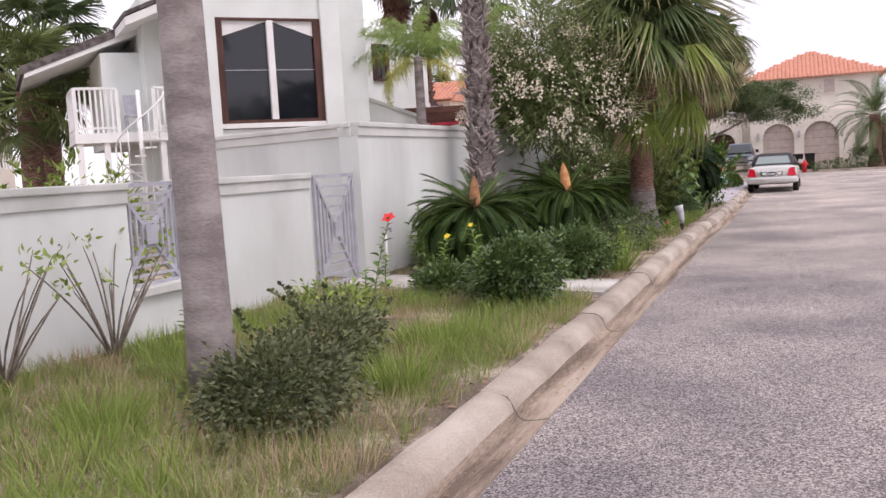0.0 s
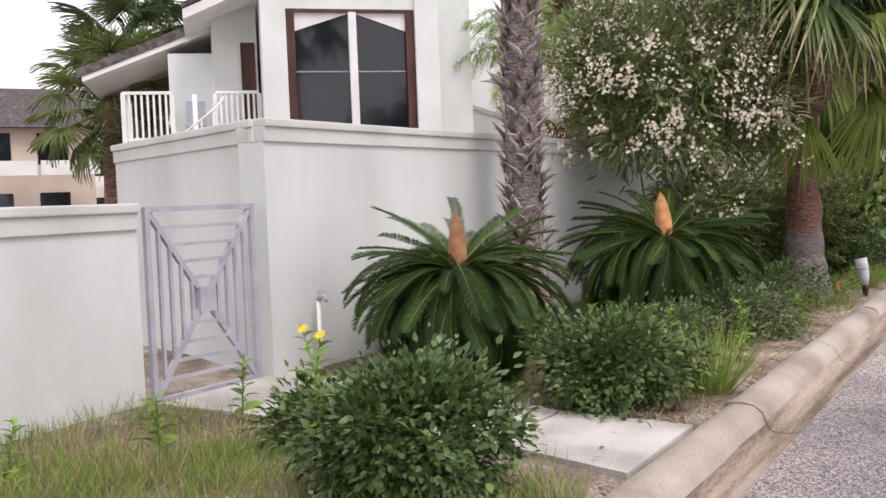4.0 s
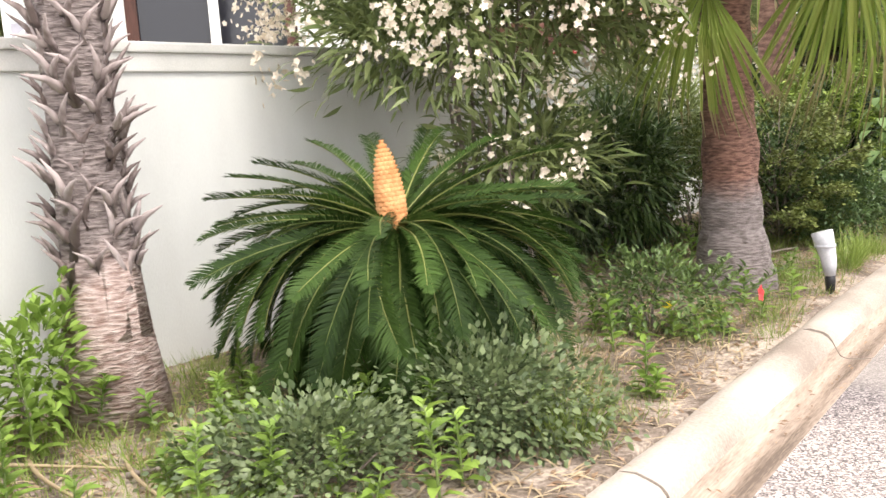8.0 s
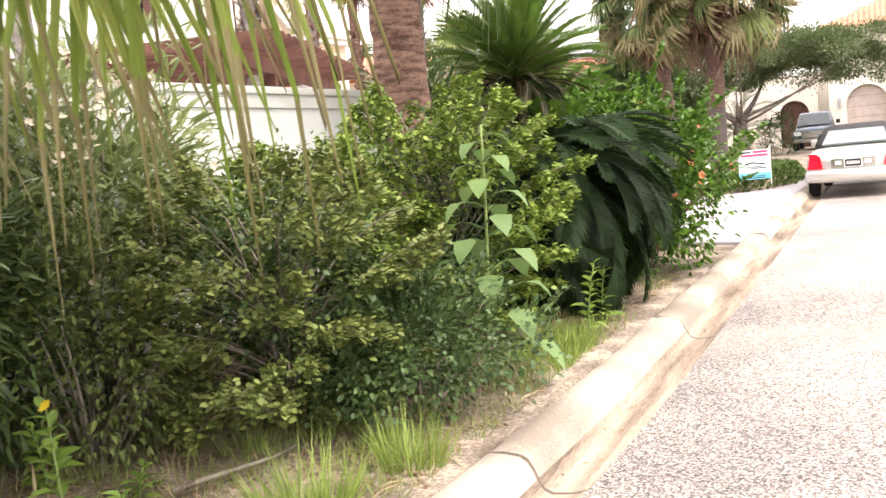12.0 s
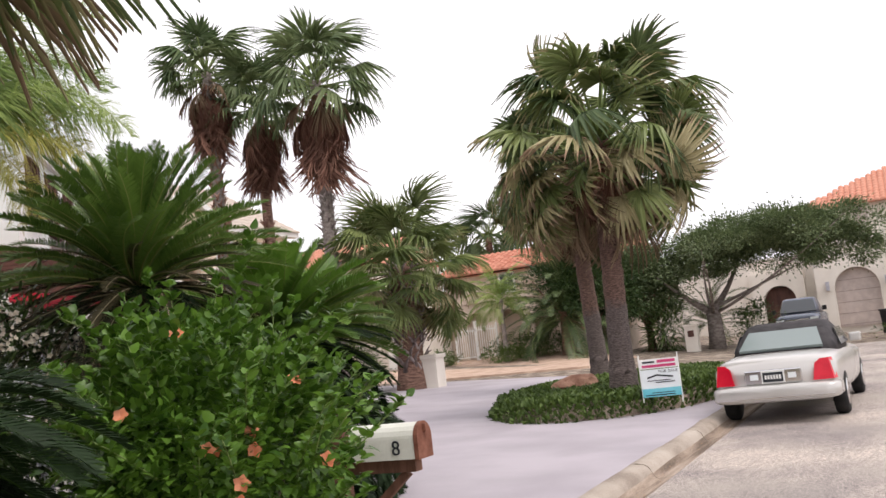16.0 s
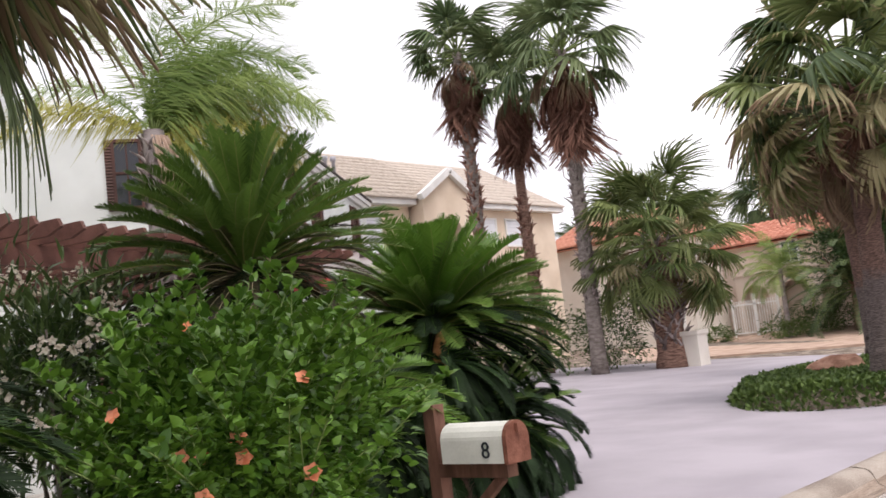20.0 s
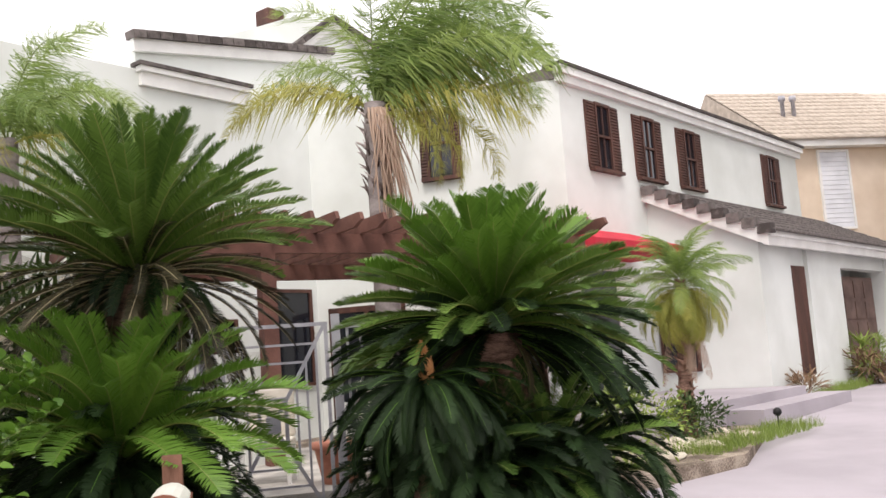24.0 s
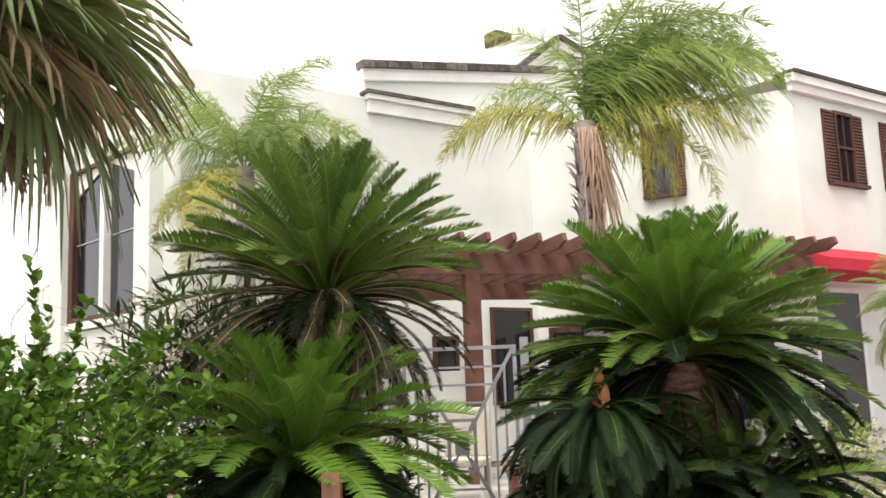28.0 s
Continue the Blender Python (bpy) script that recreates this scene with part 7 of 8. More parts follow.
structure(put("pavement_brick", prism(bmesh.new(), [(-24, 51.5, 0.5), (-13, 49.5, 0.42), (-8.6, 51.5, 0.3), (-8.2, 56.5, 0.3), (-12, 59.5, 0.75), (-24, 60, 0.85)], (0, 0, 0.1)), MULCH), "pinkish paved forecourt")
PI = thing("gate_pillar", pose(-11.9, 46.4, 0.42), "short pale stucco pillar beside the drive", "pillar")
put("shaft", boxes((-0.28, 0.28, -0.28, 0.28, -0.1, 0.85)), CREAM, PI)
put("cap", box(bmesh.new(), -0.33, 0.33, -0.33, 0.33, 0.85, 0.98, 0.03), CREAM, PI)

# ---- the cream house with garages at the end of the street ----
H5 = thing("house", pose(-2.4, 72, 0.3), "cream two-storey house with a red tile roof and garages", "house")
put("wall", boxes((-0.3, 8.2, 0.4, 10, -0.4, 6.1)), CREAM, H5)
for x0, x1 in ((0.55, 2.65), (3.3, 5.6)):
    put("surround", arch_wall(x0 - 0.85 if x0 < 1 else x0 - 0.33, x1 + 0.32 if x0 < 1 else 8.2, -0.4, 3.6, x0, x1, 2.95, 0, 0.4), CREAM, H5)
    g = put("garage_door", boxes((x0 - 0.02, x1 + 0.02, 0.3, 0.38, 0.0, 2.95)), GARAGE_TAUPE, H5)
    for i in range(5):
        put("panel_joint", boxes((x0, x1, 0.285, 0.3, 0.1 + i * 0.56, 0.13 + i * 0.56)), GARAGE_JOINT, g)
put("ledge", boxes((-0.35, 8.2, 0.0, 0.4, 3.6, 3.7)), CREAM, H5)
for x, z in ((1.9, 4.9), (4.7, 4.9)):
    w5 = new("window")
    w5.parent = H5
    put("frame", boxes((x - 0.06, x, 0.32, 0.4, z - 0.06, z + 1.0), (x + 0.7, x + 0.76, 0.32, 0.4, z - 0.06, z + 1.0), (x, x + 0.7, 0.32, 0.4, z + 0.94, z + 1.0), (x, x + 0.7, 0.32, 0.4, z - 0.06, z)), CREAM, w5)
    put("pane", boxes((x, x + 0.7, 0.36, 0.399, z, z + 0.94)), GARAGE_TAUPE, w5)
for x in (0.25, 2.98):
    put("wall_lamp", boxes((x - 0.08, x + 0.08, -0.14, 0.0, 1.9, 2.35)), GREYMETAL, H5)
tile_roof(H5, (-0.6, 0.0, 6.08), (9.4, 0, 0), (0, 4.4, 2.1), 34, 12, 1.2, TILE_RED, hip=0.48)
bm = bmesh.new()
apex = (3.9, 4.4, 8.15)
base = [(-0.6, 0.02, 6.05), (8.8, 0.02, 6.05), (8.8, 10.4, 6.05), (-0.6, 10.4, 6.05)]
vs, av = [bm.verts.new(p) for p in base], bm.verts.new(apex)
bm.faces.new(vs[::-1])
for i in range(4):
    bm.faces.new((vs[i], vs[(i + 1) % 4], av))
put("roof", bm, TILE_RED, H5)
put("wing", boxes((-9.5, -0.3, 1.5, 8, -0.4, 3.9)), CREAM, H5)
put("wing_cap", boxes((-9.6, -0.3, 1.4, 8, 3.9, 4.02)), CREAM, H5)
put("entry", arch_wall(-3.6, -0.9, -0.4, 3.2, -3.0, -1.4, 2.5, 0.9, 1.5), CREAM, H5)
put("entry_gate", boxes((-3.0, -1.4, 1.3, 1.36, -0.3, 2.4)), BROWN, H5)
put("window_dark", boxes((-8.1, -7.5, 1.45, 1.5, 2.8, 3.5)), BROWN, H5)
NB = thing("house", pose(6.2, 68, 0.2), "beige house with a low parapet at the bend", "house")
put("wall", boxes((0, 12, 0, 8, -0.3, 2.9)), BEIGE, NB)
put("parapet", boxes((-0.1, 12.1, -0.1, 8, 2.9, 3.15)), CREAM, NB)
for x in (1.4, 3.6):
    put("pane", boxes((x, x + 0.8, -0.03, 0.0, 0.7, 2.0)), GLASS, NB)

# distant neighbours beyond the walls
for i, (x, y, w, h, mt) in enumerate(((-34, 26, 9, 4.6, PINKISH), (-46, 40, 10, 5.0, CREAM), (-58, 30, 14, 6.0, BEIGE))):
    FH = thing("far_house", pose(x, y, 0.2, 0, 0, 60), "far two-storey house with a grey roof across the canal", "house", "far houses")
    put("wall", boxes((-w / 2, w / 2, 0, 8, -0.3, h)), mt, FH)
    bm = bmesh.new()
    prism(bm, [(-w / 2 - 0.5, -0.5, h), (-w / 2 - 0.5, 8.5, h), (-w / 2 - 0.5, 4, h + 2.0)], (w + 1, 0, 0))
    put("roof", bm, TILE_GREY, FH)
    for k in range(4):
        for z in (0.9, 3.2):
            put("window", boxes((-w / 2 + 0.8 + k * w / 4.4, -w / 2 + 1.9 + k * w / 4.4, -0.04, 0.0, z, z + 1.2)), GLASS, FH)
        put("balcony_rail", boxes((-w / 2 + 0.2 + k * w / 4, -w / 2 + 0.2 + (k + 0.94) * w / 4, -1.0, -0.94, 2.75, 3.3)), WHITE, FH)

# ---- far trees and palms ----
WASH_CROWN = [(WASH, 30, -25, 80, 1.25), (SKIRT, 46, -88, -50, 1.35), (SKIRT, 26, -89, -72, 1.9), (FAN_DEADS, 8, -60, -20, 1.1)]
WA = palm("tall fan palm with a rust-brown skirt of dead fronds", (-21.2, 48.2, 0.4), 12.4, 0.24, WASH_CROWN, 81, TRUNK_GREY, lean=(0.012, 0), bend=(0.01, 0), boots=(BOOTS_R, 3.5, 9.0, 90), group="tall fan palms")
WB = palm("tall fan palm with a rust-brown skirt of dead fronds", (-19.55, 49.4, 0.4), 11.0, 0.22, WASH_CROWN, 82, TRUNK_FIBRE, lean=(-0.01, 0), bend=(-0.012, 0), boots=(BOOTS_R, 2.5, 6.5, 60), group="tall fan palms")
palm("tall fan palm with a rust-brown skirt of dead fronds", (-14.1, 44.8, 0.5), 9.6, 0.22, WASH_CROWN, 83, TRUNK_GREY, lean=(0.012, 0), boots=(BOOTS, 2.0, 7.4, 110), group="tall fan palms")
palm("stout fan palm with a thick dark trunk beside the pillar", (-12.5, 46.2, 0.45), 3.7, 0.42, [(STIFF, 46, -48, 78, 1.36), (ISLE_G, 26, -50, 64, 1.36), (ISLE_P, 10, -58, 0, 1.3), (FAN_DEADS, 12, -80, -50, 1.0)], 84, TRUNK_FIBRE, boots=(BOOTS, 0.4, 3.6, 70))
palm("young yellow-green queen palm in the forecourt", (-14.0, 57.5, 0.75), 2.6, 0.1, [(PYGMY_M, 30, -20, 75, 1.7)], 85, TRUNK_SMOOTH)
palm("dark bushy palm before the tan house", (-11.6, 58.5, 0.7), 1.8, 0.25, [(DATE_M, 60, -30, 80, 1.5)], 86, TRUNK_FIBRE)
palm("date palm with dark fronds by the garages", (4.9, 64, 0.05), 3.2, 0.4, [(DATE_M, 54, -40, 80, 1.25)], 87, TRUNK_FIBRE)
palm("green date palm beside the oak", (-6.4, 62.5, 0.2), 1.2, 0.2, [(DATE_M, 24, -10, 80, 1.0)], 88, TRUNK_FIBRE)
palm("fan palm far behind the garden wall", (-22.0, 24.2, 0.2), 5.9, 0.35, [(STIFF_D, 44, -50, 80, 1.35), (FAN_DEADS, 8, -80, -55, 1.2)], 89, TRUNK_FIBRE, group="palms behind the wall")
palm("fan palm far behind the garden wall", (-20.7, 22.0, 0.2), 4.2, 0.35, [(STIFF, 40, -50, 80, 1.2)], 90, TRUNK_FIBRE, group="palms behind the wall")
for i, (x, y, h) in enumerate(((-23, 66, 5.5), (-19, 69, 6.5), (-30, 68, 6.0), (10, 76, 6.0))):
    palm("fan palm behind the houses", (x, y, 0.9), h, 0.25, [(SABAL_D, 30, -40, 80, 1.3)], 91 + i, TRUNK_FIBRE, group="far palms")
tree("spreading live oak with a leaning limb", (-6.0, 61.0, 0.2), 6, ((2.2, 0, 3.5), (5.4, 3.4, 2.0)), 95, TRUNK_GREY, OAK, 0.12, 85000, 2, 0.3, 1.7, "oak_tree", 120, 0.34, simple_leaf(0.5), low=-0.3)
tree("dark evergreen tree in front of the tan house", (-10.6, 58.6, 0.5), 5, ((0, 0, 3.0), (1.9, 1.6, 2.3)), 195, TRUNK_FIBRE, SHRUB_DARK, 0.13, 26000, 6, 0.16, 1.2, "tree", 90, 0.34)
tree("dark evergreen tree beside the tan house", (-8.6, 60.4, 0.4), 5, ((0, 0, 2.6), (1.5, 1.4, 2.0)), 196, TRUNK_FIBRE, OAK, 0.13, 18000, 6, 0.16, 1.2, "tree", 70, 0.32)
bush("spiky grey-green yucca clump", (-7.8, 60.2, 0.25), (0.7, 0.7, 1.9), 900, 0.5, SHRUB, 96, k=60, size=0.12, shape=leaf_shape(0.09, 0.02, 0.1))
bush("clipped green hedge before the tan house", (-13.2, 58.9, 0.8), (2.0, 0.6, 0.85), 3000, 0.1, SHRUB, 97, k=120, size=0.14)
bush("clipped low box mound", (-17.4, 58.2, 0.8), (0.7, 0.5, 0.5), 1200, 0.09, COVER, 98, k=60, size=0.1)
bush("clipped low mound round the young palm", (-14.0, 57.4, 0.75), (0.9, 0.7, 0.45), 1400, 0.09, COVER, 99, k=60, size=0.1)
bush("flowering shrub beside the stout palm", (-15.2, 47.2, 0.5), (1.3, 0.9, 2.0), 3200, 0.11, SHRUB, 100, k=120, size=0.16)
WC = bush("dense shrub below the tall palms", (-18.6, 47.6, 0.35), (1.8, 1.2, 3.0), 4200, 0.14, SHRUB, 101, k=140, size=0.2)
bush("low clipped hedge by the garages", (2.6, 62.2, 0.0), (2.2, 0.6, 0.55), 2200, 0.09, COVER, 102, k=90, size=0.1)
bush("round dark shrub by the garages", (4.2, 63.4, 0.0), (0.9, 0.8, 1.3), 2000, 0.1, SHRUB, 103, k=80, size=0.13)
bush("clipped dark hedge at the bend", (6.6, 61.8, 0.0), (1.1, 0.7, 1.2), 2000, 0.1, SHRUB, 104, k=80, size=0.12)
bush("dark shrub under the oak", (-4.4, 61.5, 0.2), (0.9, 0.8, 1.6), 2000, 0.1, SHRUB, 105, k=80, size=0.14)
bush("green shrub seen through the wall grille", (-6.2, 7.2, 0.2), (0.7, 1.2, 1.35), 2600, 0.07, SHRUB_LIGHT, 106, k=90, size=0.1)

PM = thing("post_mailbox", pose(-6.65, 59.3, 0.22), "cream stucco mailbox pillar by the far kerb", "mailbox")
put("pillar", boxes((-0.25, 0.25, -0.2, 0.2, 0, 1.05)), CREAM, PM)
put("cap", box(bmesh.new(), -0.29, 0.29, -0.24, 0.24, 1.05, 1.14, 0.02), CREAM, PM)
put("box_door", boxes((-0.12, 0.12, -0.23, -0.2, 0.65, 0.9)), BROWN, PM)
for x in (0.45, 1.15):
    BN = thing("wheelie_bin", pose(x, 65.5, 0.0), "black wheeled rubbish bin by the garages", "bin", "rubbish bins")
    bm = bmesh.new()
    bmesh.ops.create_cone(bm, cap_ends=True, segments=4, radius1=0.32, radius2=0.42, depth=0.95, matrix=Matrix.Translation((0, 0, 0.52)) @ Matrix.Rotation(radians(45), 4, "Z"))
    put("body", bm, BLACK, BN)
    put("lid", box(bmesh.new(), -0.33, 0.33, -0.36, 0.33, 1.0, 1.07, 0.02), BLACK, BN)
    for q in (-0.24, 0.24):
        put("wheel", tri_mesh("wheel", *tube([(q - 0.03, 0.26, 0.1), (q + 0.03, 0.26, 0.1)], [0.1, 0.1], 12)), RUBBER, BN)
HY = thing("fire_hydrant", pose(0.75, 60.2, 0.0), "red fire hydrant by the kerb", "hydrant")
put("body", tri_mesh("body", *tube([(0, 0, 0), (0, 0, 0.5), (0, 0, 0.6), (0, 0, 0.72)], [0.13, 0.13, 0.15, 0.05], 12)), PETAL_RED, HY)
for s in (-1, 1):
    put("outlet", tri_mesh("outlet", *tube([(0, 0, 0.45), (s * 0.22, 0, 0.45)], [0.07, 0.07], 10)), PETAL_RED, HY)
UB = thing("utility_box", pose(7.6, 61.4, 0.0), "pale green utility box on the grass", "utility box")
put("cabinet", box(bmesh.new(), -0.45, 0.45, -0.35, 0.35, 0, 0.75, 0.03), GREYMETAL, UB)

# ---- cars ----


def loft(sections):
    """Skins closed outlines with the same count of points."""
    V = np.array(sections, float)
    n, m = V.shape[:2]
    F = []
    for i in range(n - 1):
        for j in range(m):
            a, b, c, d = i * m + j, i * m + (j + 1) % m, (i + 1) * m + (j + 1) % m, (i + 1) * m + j
            F += [(a, b, c), (a, c, d)]
    P = np.vstack([V.reshape(-1, 3), V[0].mean(0), V[-1].mean(0)])
    k = n * m
    F += [((j + 1) % m, j, k) for j in range(m)] + [((n - 1) * m + j, (n - 1) * m + (j + 1) % m, k + 1) for j in range(m)]
    return P, np.array(F)


def ring(y, w, z0, z1, e=4.0, tumble=0.0, m=28):
    """A rounded cross-section across the car at y."""
    out = []
    for i in range(m):
        a = 2 * math.pi * i / m
        c, s = math.cos(a), math.sin(a)
        x = math.copysign(abs(c) ** (2 / e), c)
        z = math.copysign(abs(s) ** (2 / e), s)
        out.append((w * x * (1 - tumble * max(0, z)), y, (z0 + z1) / 2 + (z1 - z0) / 2 * z))
    return out


def smooth_put(name, arrays, material, parent, label=""):
    me = tri_mesh(name, *arrays)
    me.polygons.foreach_set("use_smooth", [True] * len(me.polygons))
    return put(name, me, material, parent, label=label)


def wheel(parent, x, y, r=0.33, w=0.21):
    wh = new("wheel")
    wh.parent = parent
    wh.matrix_basis = Matrix.Translation((x, y, r))
    s = 1 if x > 0 else -1
    put("tyre", tri_mesh("tyre", *tube([(-w / 2, 0, 0), (-w / 2 + 0.03, 0, 0), (w / 2 - 0.03, 0, 0), (w / 2, 0, 0)], [r * 0.9, r, r, r * 0.9], 24)), RUBBER, wh)
    put("rim", tri_mesh("rim", *tube([(s * w * 0.3, 0, 0), (s * (w / 2 + 0.006), 0, 0)], [r * 0.66, r * 0.6], 18)), CHROME, wh)


CAR = thing("car", pose(-0.60, 34.25, 0.0, 0, 0, -1.5) @ Matrix.Diagonal((0.88, 0.92, 0.92, 1)), "silver saloon car with a black vinyl roof, parked at the kerb", "car")
body = smooth_put("body", loft([ring(0.0, 0.80, 0.42, 0.88, 5), ring(0.06, 0.88, 0.36, 0.93, 5), ring(0.35, 0.92, 0.30, 0.97, 5), ring(1.1, 0.94, 0.26, 1.0, 5), ring(2.5, 0.95, 0.24, 0.98, 5), ring(3.7, 0.95, 0.25, 0.96, 5),
                                ring(4.6, 0.93, 0.27, 0.92, 5), ring(5.1, 0.89, 0.30, 0.86, 5), ring(5.3, 0.8, 0.36, 0.76, 5)]), SILVER, CAR)
smooth_put("bumper", loft([ring(-0.12, 0.74, 0.36, 0.54, 6), ring(-0.09, 0.88, 0.33, 0.575, 6), ring(0.05, 0.945, 0.32, 0.58, 6), ring(0.5, 0.95, 0.32, 0.57, 6)]), SILVER, CAR)
put("bumper_strip", boxes((-0.86, 0.86, -0.125, -0.09, 0.385, 0.40)), CHROME, CAR)


def cabin():
    out = []
    for z, y0, y1, w in ((0.93, 0.95, 3.75, 0.86), (1.1, 1.25, 3.4, 0.82), (1.28, 1.62, 2.98, 0.74), (1.40, 1.95, 2.7, 0.66), (1.44, 2.15, 2.5, 0.52)):
        o = []
        for i in range(28):
            a = 2 * math.pi * i / 28
            c, s = math.cos(a), math.sin(a)
            o.append((math.copysign(abs(c) ** 0.42, c) * w, (y0 + y1) / 2 + math.copysign(abs(s) ** 0.42, s) * (y1 - y0) / 2, z))
        out.append(o)
    return out


smooth_put("vinyl_roof", loft(cabin()), VINYL, CAR)
bm = bmesh.new()
prism(bm, [(-0.66, 1.10, 1.02), (0.66, 1.10, 1.02), (0.55, 1.62, 1.285), (-0.55, 1.62, 1.285)], (0, -0.035, 0.04))
put("rear_window", bm, GLASS_CAR, CAR)
for s in (-1, 1):
    bm = bmesh.new()
    prism(bm, [(s * 0.865, 1.75, 1.0), (s * 0.865, 3.35, 1.0), (s * 0.765, 2.9, 1.27), (s * 0.765, 1.95, 1.27)], (s * 0.012, 0, 0.004))
    put("side_window", bm, GLASS, CAR)
    bm = bmesh.new()
    prism(bm, [(s * 0.87, -0.01, 0.60), (s * 0.58, -0.055, 0.60), (s * 0.62, -0.035, 0.84), (s * 0.70, -0.02, 0.90), (s * 0.82, 0.0, 0.90)], (s * 0.035, 0.16, 0))
    put("tail_light", bm, REDLENS, CAR)
    mir = put("mirror", box(bmesh.new(), s * 0.99 - 0.1, s * 0.99 + 0.1, 3.2, 3.34, 0.98, 1.13, 0.03), SILVER, CAR)
    put("reversing_light", boxes((s * 0.28 - 0.06, s * 0.28 + 0.06, -0.035, 0.02, 0.66, 0.74)), SIGNWHITE, CAR)
    for y in (0.95, 4.25):
        wheel(CAR, s * 0.84, y)
put("plate_recess", box(bmesh.new(), -0.42, 0.42, -0.03, 0.03, 0.59, 0.80, 0.02), CHROME, CAR)
put("plate_frame", boxes((-0.17, 0.17, -0.045, -0.03, 0.605, 0.785)), WHITE, CAR)
put("number_plate", boxes((-0.15, 0.15, -0.05, -0.044, 0.62, 0.76)), INK, CAR)
for i in range(6):
    put("plate_mark", boxes((-0.12 + i * 0.042, -0.09 + i * 0.042, -0.053, -0.05, 0.66, 0.72)), WHITE, CAR)

SUV = thing("car", pose(-3.2, 65.4, 0.12, 0, 0, 0), "dark blue-grey pickup parked nose-out on the far drive", "car")
smooth_put("body", loft([ring(0.0, 0.86, 0.45, 1.0, 5), ring(0.15, 0.95, 0.38, 1.1, 5), ring(1.4, 0.98, 0.34, 1.16, 5), ring(4.6, 0.98, 0.34, 1.16, 5), ring(5.1, 0.9, 0.45, 1.05, 5)]), BLUEGREY_CAR, SUV)
smooth_put("cab", loft([[(math.copysign(abs(math.cos(a)) ** 0.42, math.cos(a)) * w, 2.4 + math.copysign(abs(math.sin(a)) ** 0.42, math.sin(a)) * d, z) for a in np.linspace(0, 2 * math.pi, 24, endpoint=False)]
                        for z, w, d in ((1.1, 0.92, 1.3), (1.5, 0.82, 1.0), (1.82, 0.72, 0.75), (1.86, 0.6, 0.6))]), BLUEGREY_CAR, SUV)
bm = bmesh.new()
prism(bm, [(-0.78, 1.12, 1.2), (0.78, 1.12, 1.2), (0.66, 1.58, 1.74), (-0.66, 1.58, 1.74)], (0, -0.06, 0.03))
put("windscreen", bm, GLASS_SCREEN, SUV)
put("grille", boxes((-0.5, 0.5, -0.06, 0.02, 0.62, 0.92)), CHROME, SUV)
put("bumper", box(bmesh.new(), -0.92, 0.92, -0.12, 0.1, 0.4, 0.6, 0.04), CHROME, SUV)
for s in (-1, 1):
    put("headlight", boxes((s * 0.72 - 0.17, s * 0.72 + 0.17, -0.02, 0.06, 0.74, 0.95)), SIGNWHITE, SUV)
    put("mirror", box(bmesh.new(), s * 1.1 - 0.1, s * 1.1 + 0.1, 1.3, 1.4, 1.2, 1.4, 0.02), BLACK, SUV)
    for y in (0.9, 4.1):
        wheel(SUV, s * 0.87, y, 0.38, 0.25)
for ob in (WA, WB, WC):
    ob.matrix_basis = TAN_HOUSE @ ob.matrix_basis

# ---- round the white house ----
EARLIER = set(bpy.data.objects)
Q = palm("queen palm with wind-blown drooping fronds", (-10.7, 28.9, 0.08), 5.52, 0.22, [(QUEEN_M, 2, 76, 86, 0.8)], 120, TRUNK_SMOOTH, flare=0.3, name="queen_palm", boots=(BOOTS, 4.0, 5.3, 34))
GREEN_SWEEP = ((88, 84, 3, 1.1), (70, 74, 1, 1.1), (100, 66, 3, 1.05), (60, 60, 1, 1.05), (82, 56, 1, 1.1), (112, 50, 0, 1.0), (72, 44, 0, 1.05), (50, 40, 1, 1.0), (94, 36, 0, 1.0), (132, 44, 1, 0.9), (40, 62, 3, 0.95), (120, 70, 3, 0.95), (64, 30, 2, 0.95), (-120, 52, 1, 0.8))
for az, el, k, sz in GREEN_SWEEP:
    frond_at(QUEEN_M[k], Q, (0, 0, 5.42), radians(az), radians(el), 0.5 * math.sin(az * 7 + el), sz * 1.12, out=0.05)
for az, el, k, sz in ((78, 22, 1, 1.0), (58, 14, 1, 0.95), (96, 10, 0, 0.95), (70, -8, 0, 0.75), (48, -18, 0, 0.65), (-108, 34, 0, 1.0), (-98, 24, 1, 0.9), (86, 40, 0, 1.0)):
    frond_at(QUEEN_OLD_M[k], Q, (0, 0, 5.4), radians(az), radians(el), 0.4 * math.sin(az * 5 + el), sz, out=0.05)
rq = np.random.default_rng(77)
for i in range(70):
    a, ln = rq.normal(0.5, 0.42), rq.uniform(0.8, 2.1)
    s = np.linspace(0, 1, 7)
    out = 0.22 + (0.05 + 0.26 * rq.random()) * s**0.7
    b = a + 0.35 * rq.normal() * s
    strip = tube(np.stack([out * np.cos(b), out * np.sin(b) + 0.18 * s * rq.random(), 5.4 - ln * s], 1), np.array([0.02, 0.018, 0.014, 0.012, 0.01, 0.007, 0.003]) * (0.6 + 0.9 * rq.random()), 4)
    put("dead_strand", tri_mesh("dead_strand", *strip), STRAND, Q)
for az, el, sz in ((30, -76, 0.7), (60, -80, 0.75), (5, -80, 0.6)):
    frond_at(QUEEN_DEAD_M[0], Q, (0, 0, 5.35), radians(az), radians(el), 0.2, sz, out=0.22)
Q2 = palm("queen palm with grey-green drooping fronds behind the wall", (-10.9, 23.6, 0.05), 5.15, 0.18, [(QUEEN_M, 13, 20, 80, 0.8), (QUEEN_OLD_M, 6, -15, 20, 0.75)], 121, TRUNK_SMOOTH, flare=0.3, name="queen_palm")
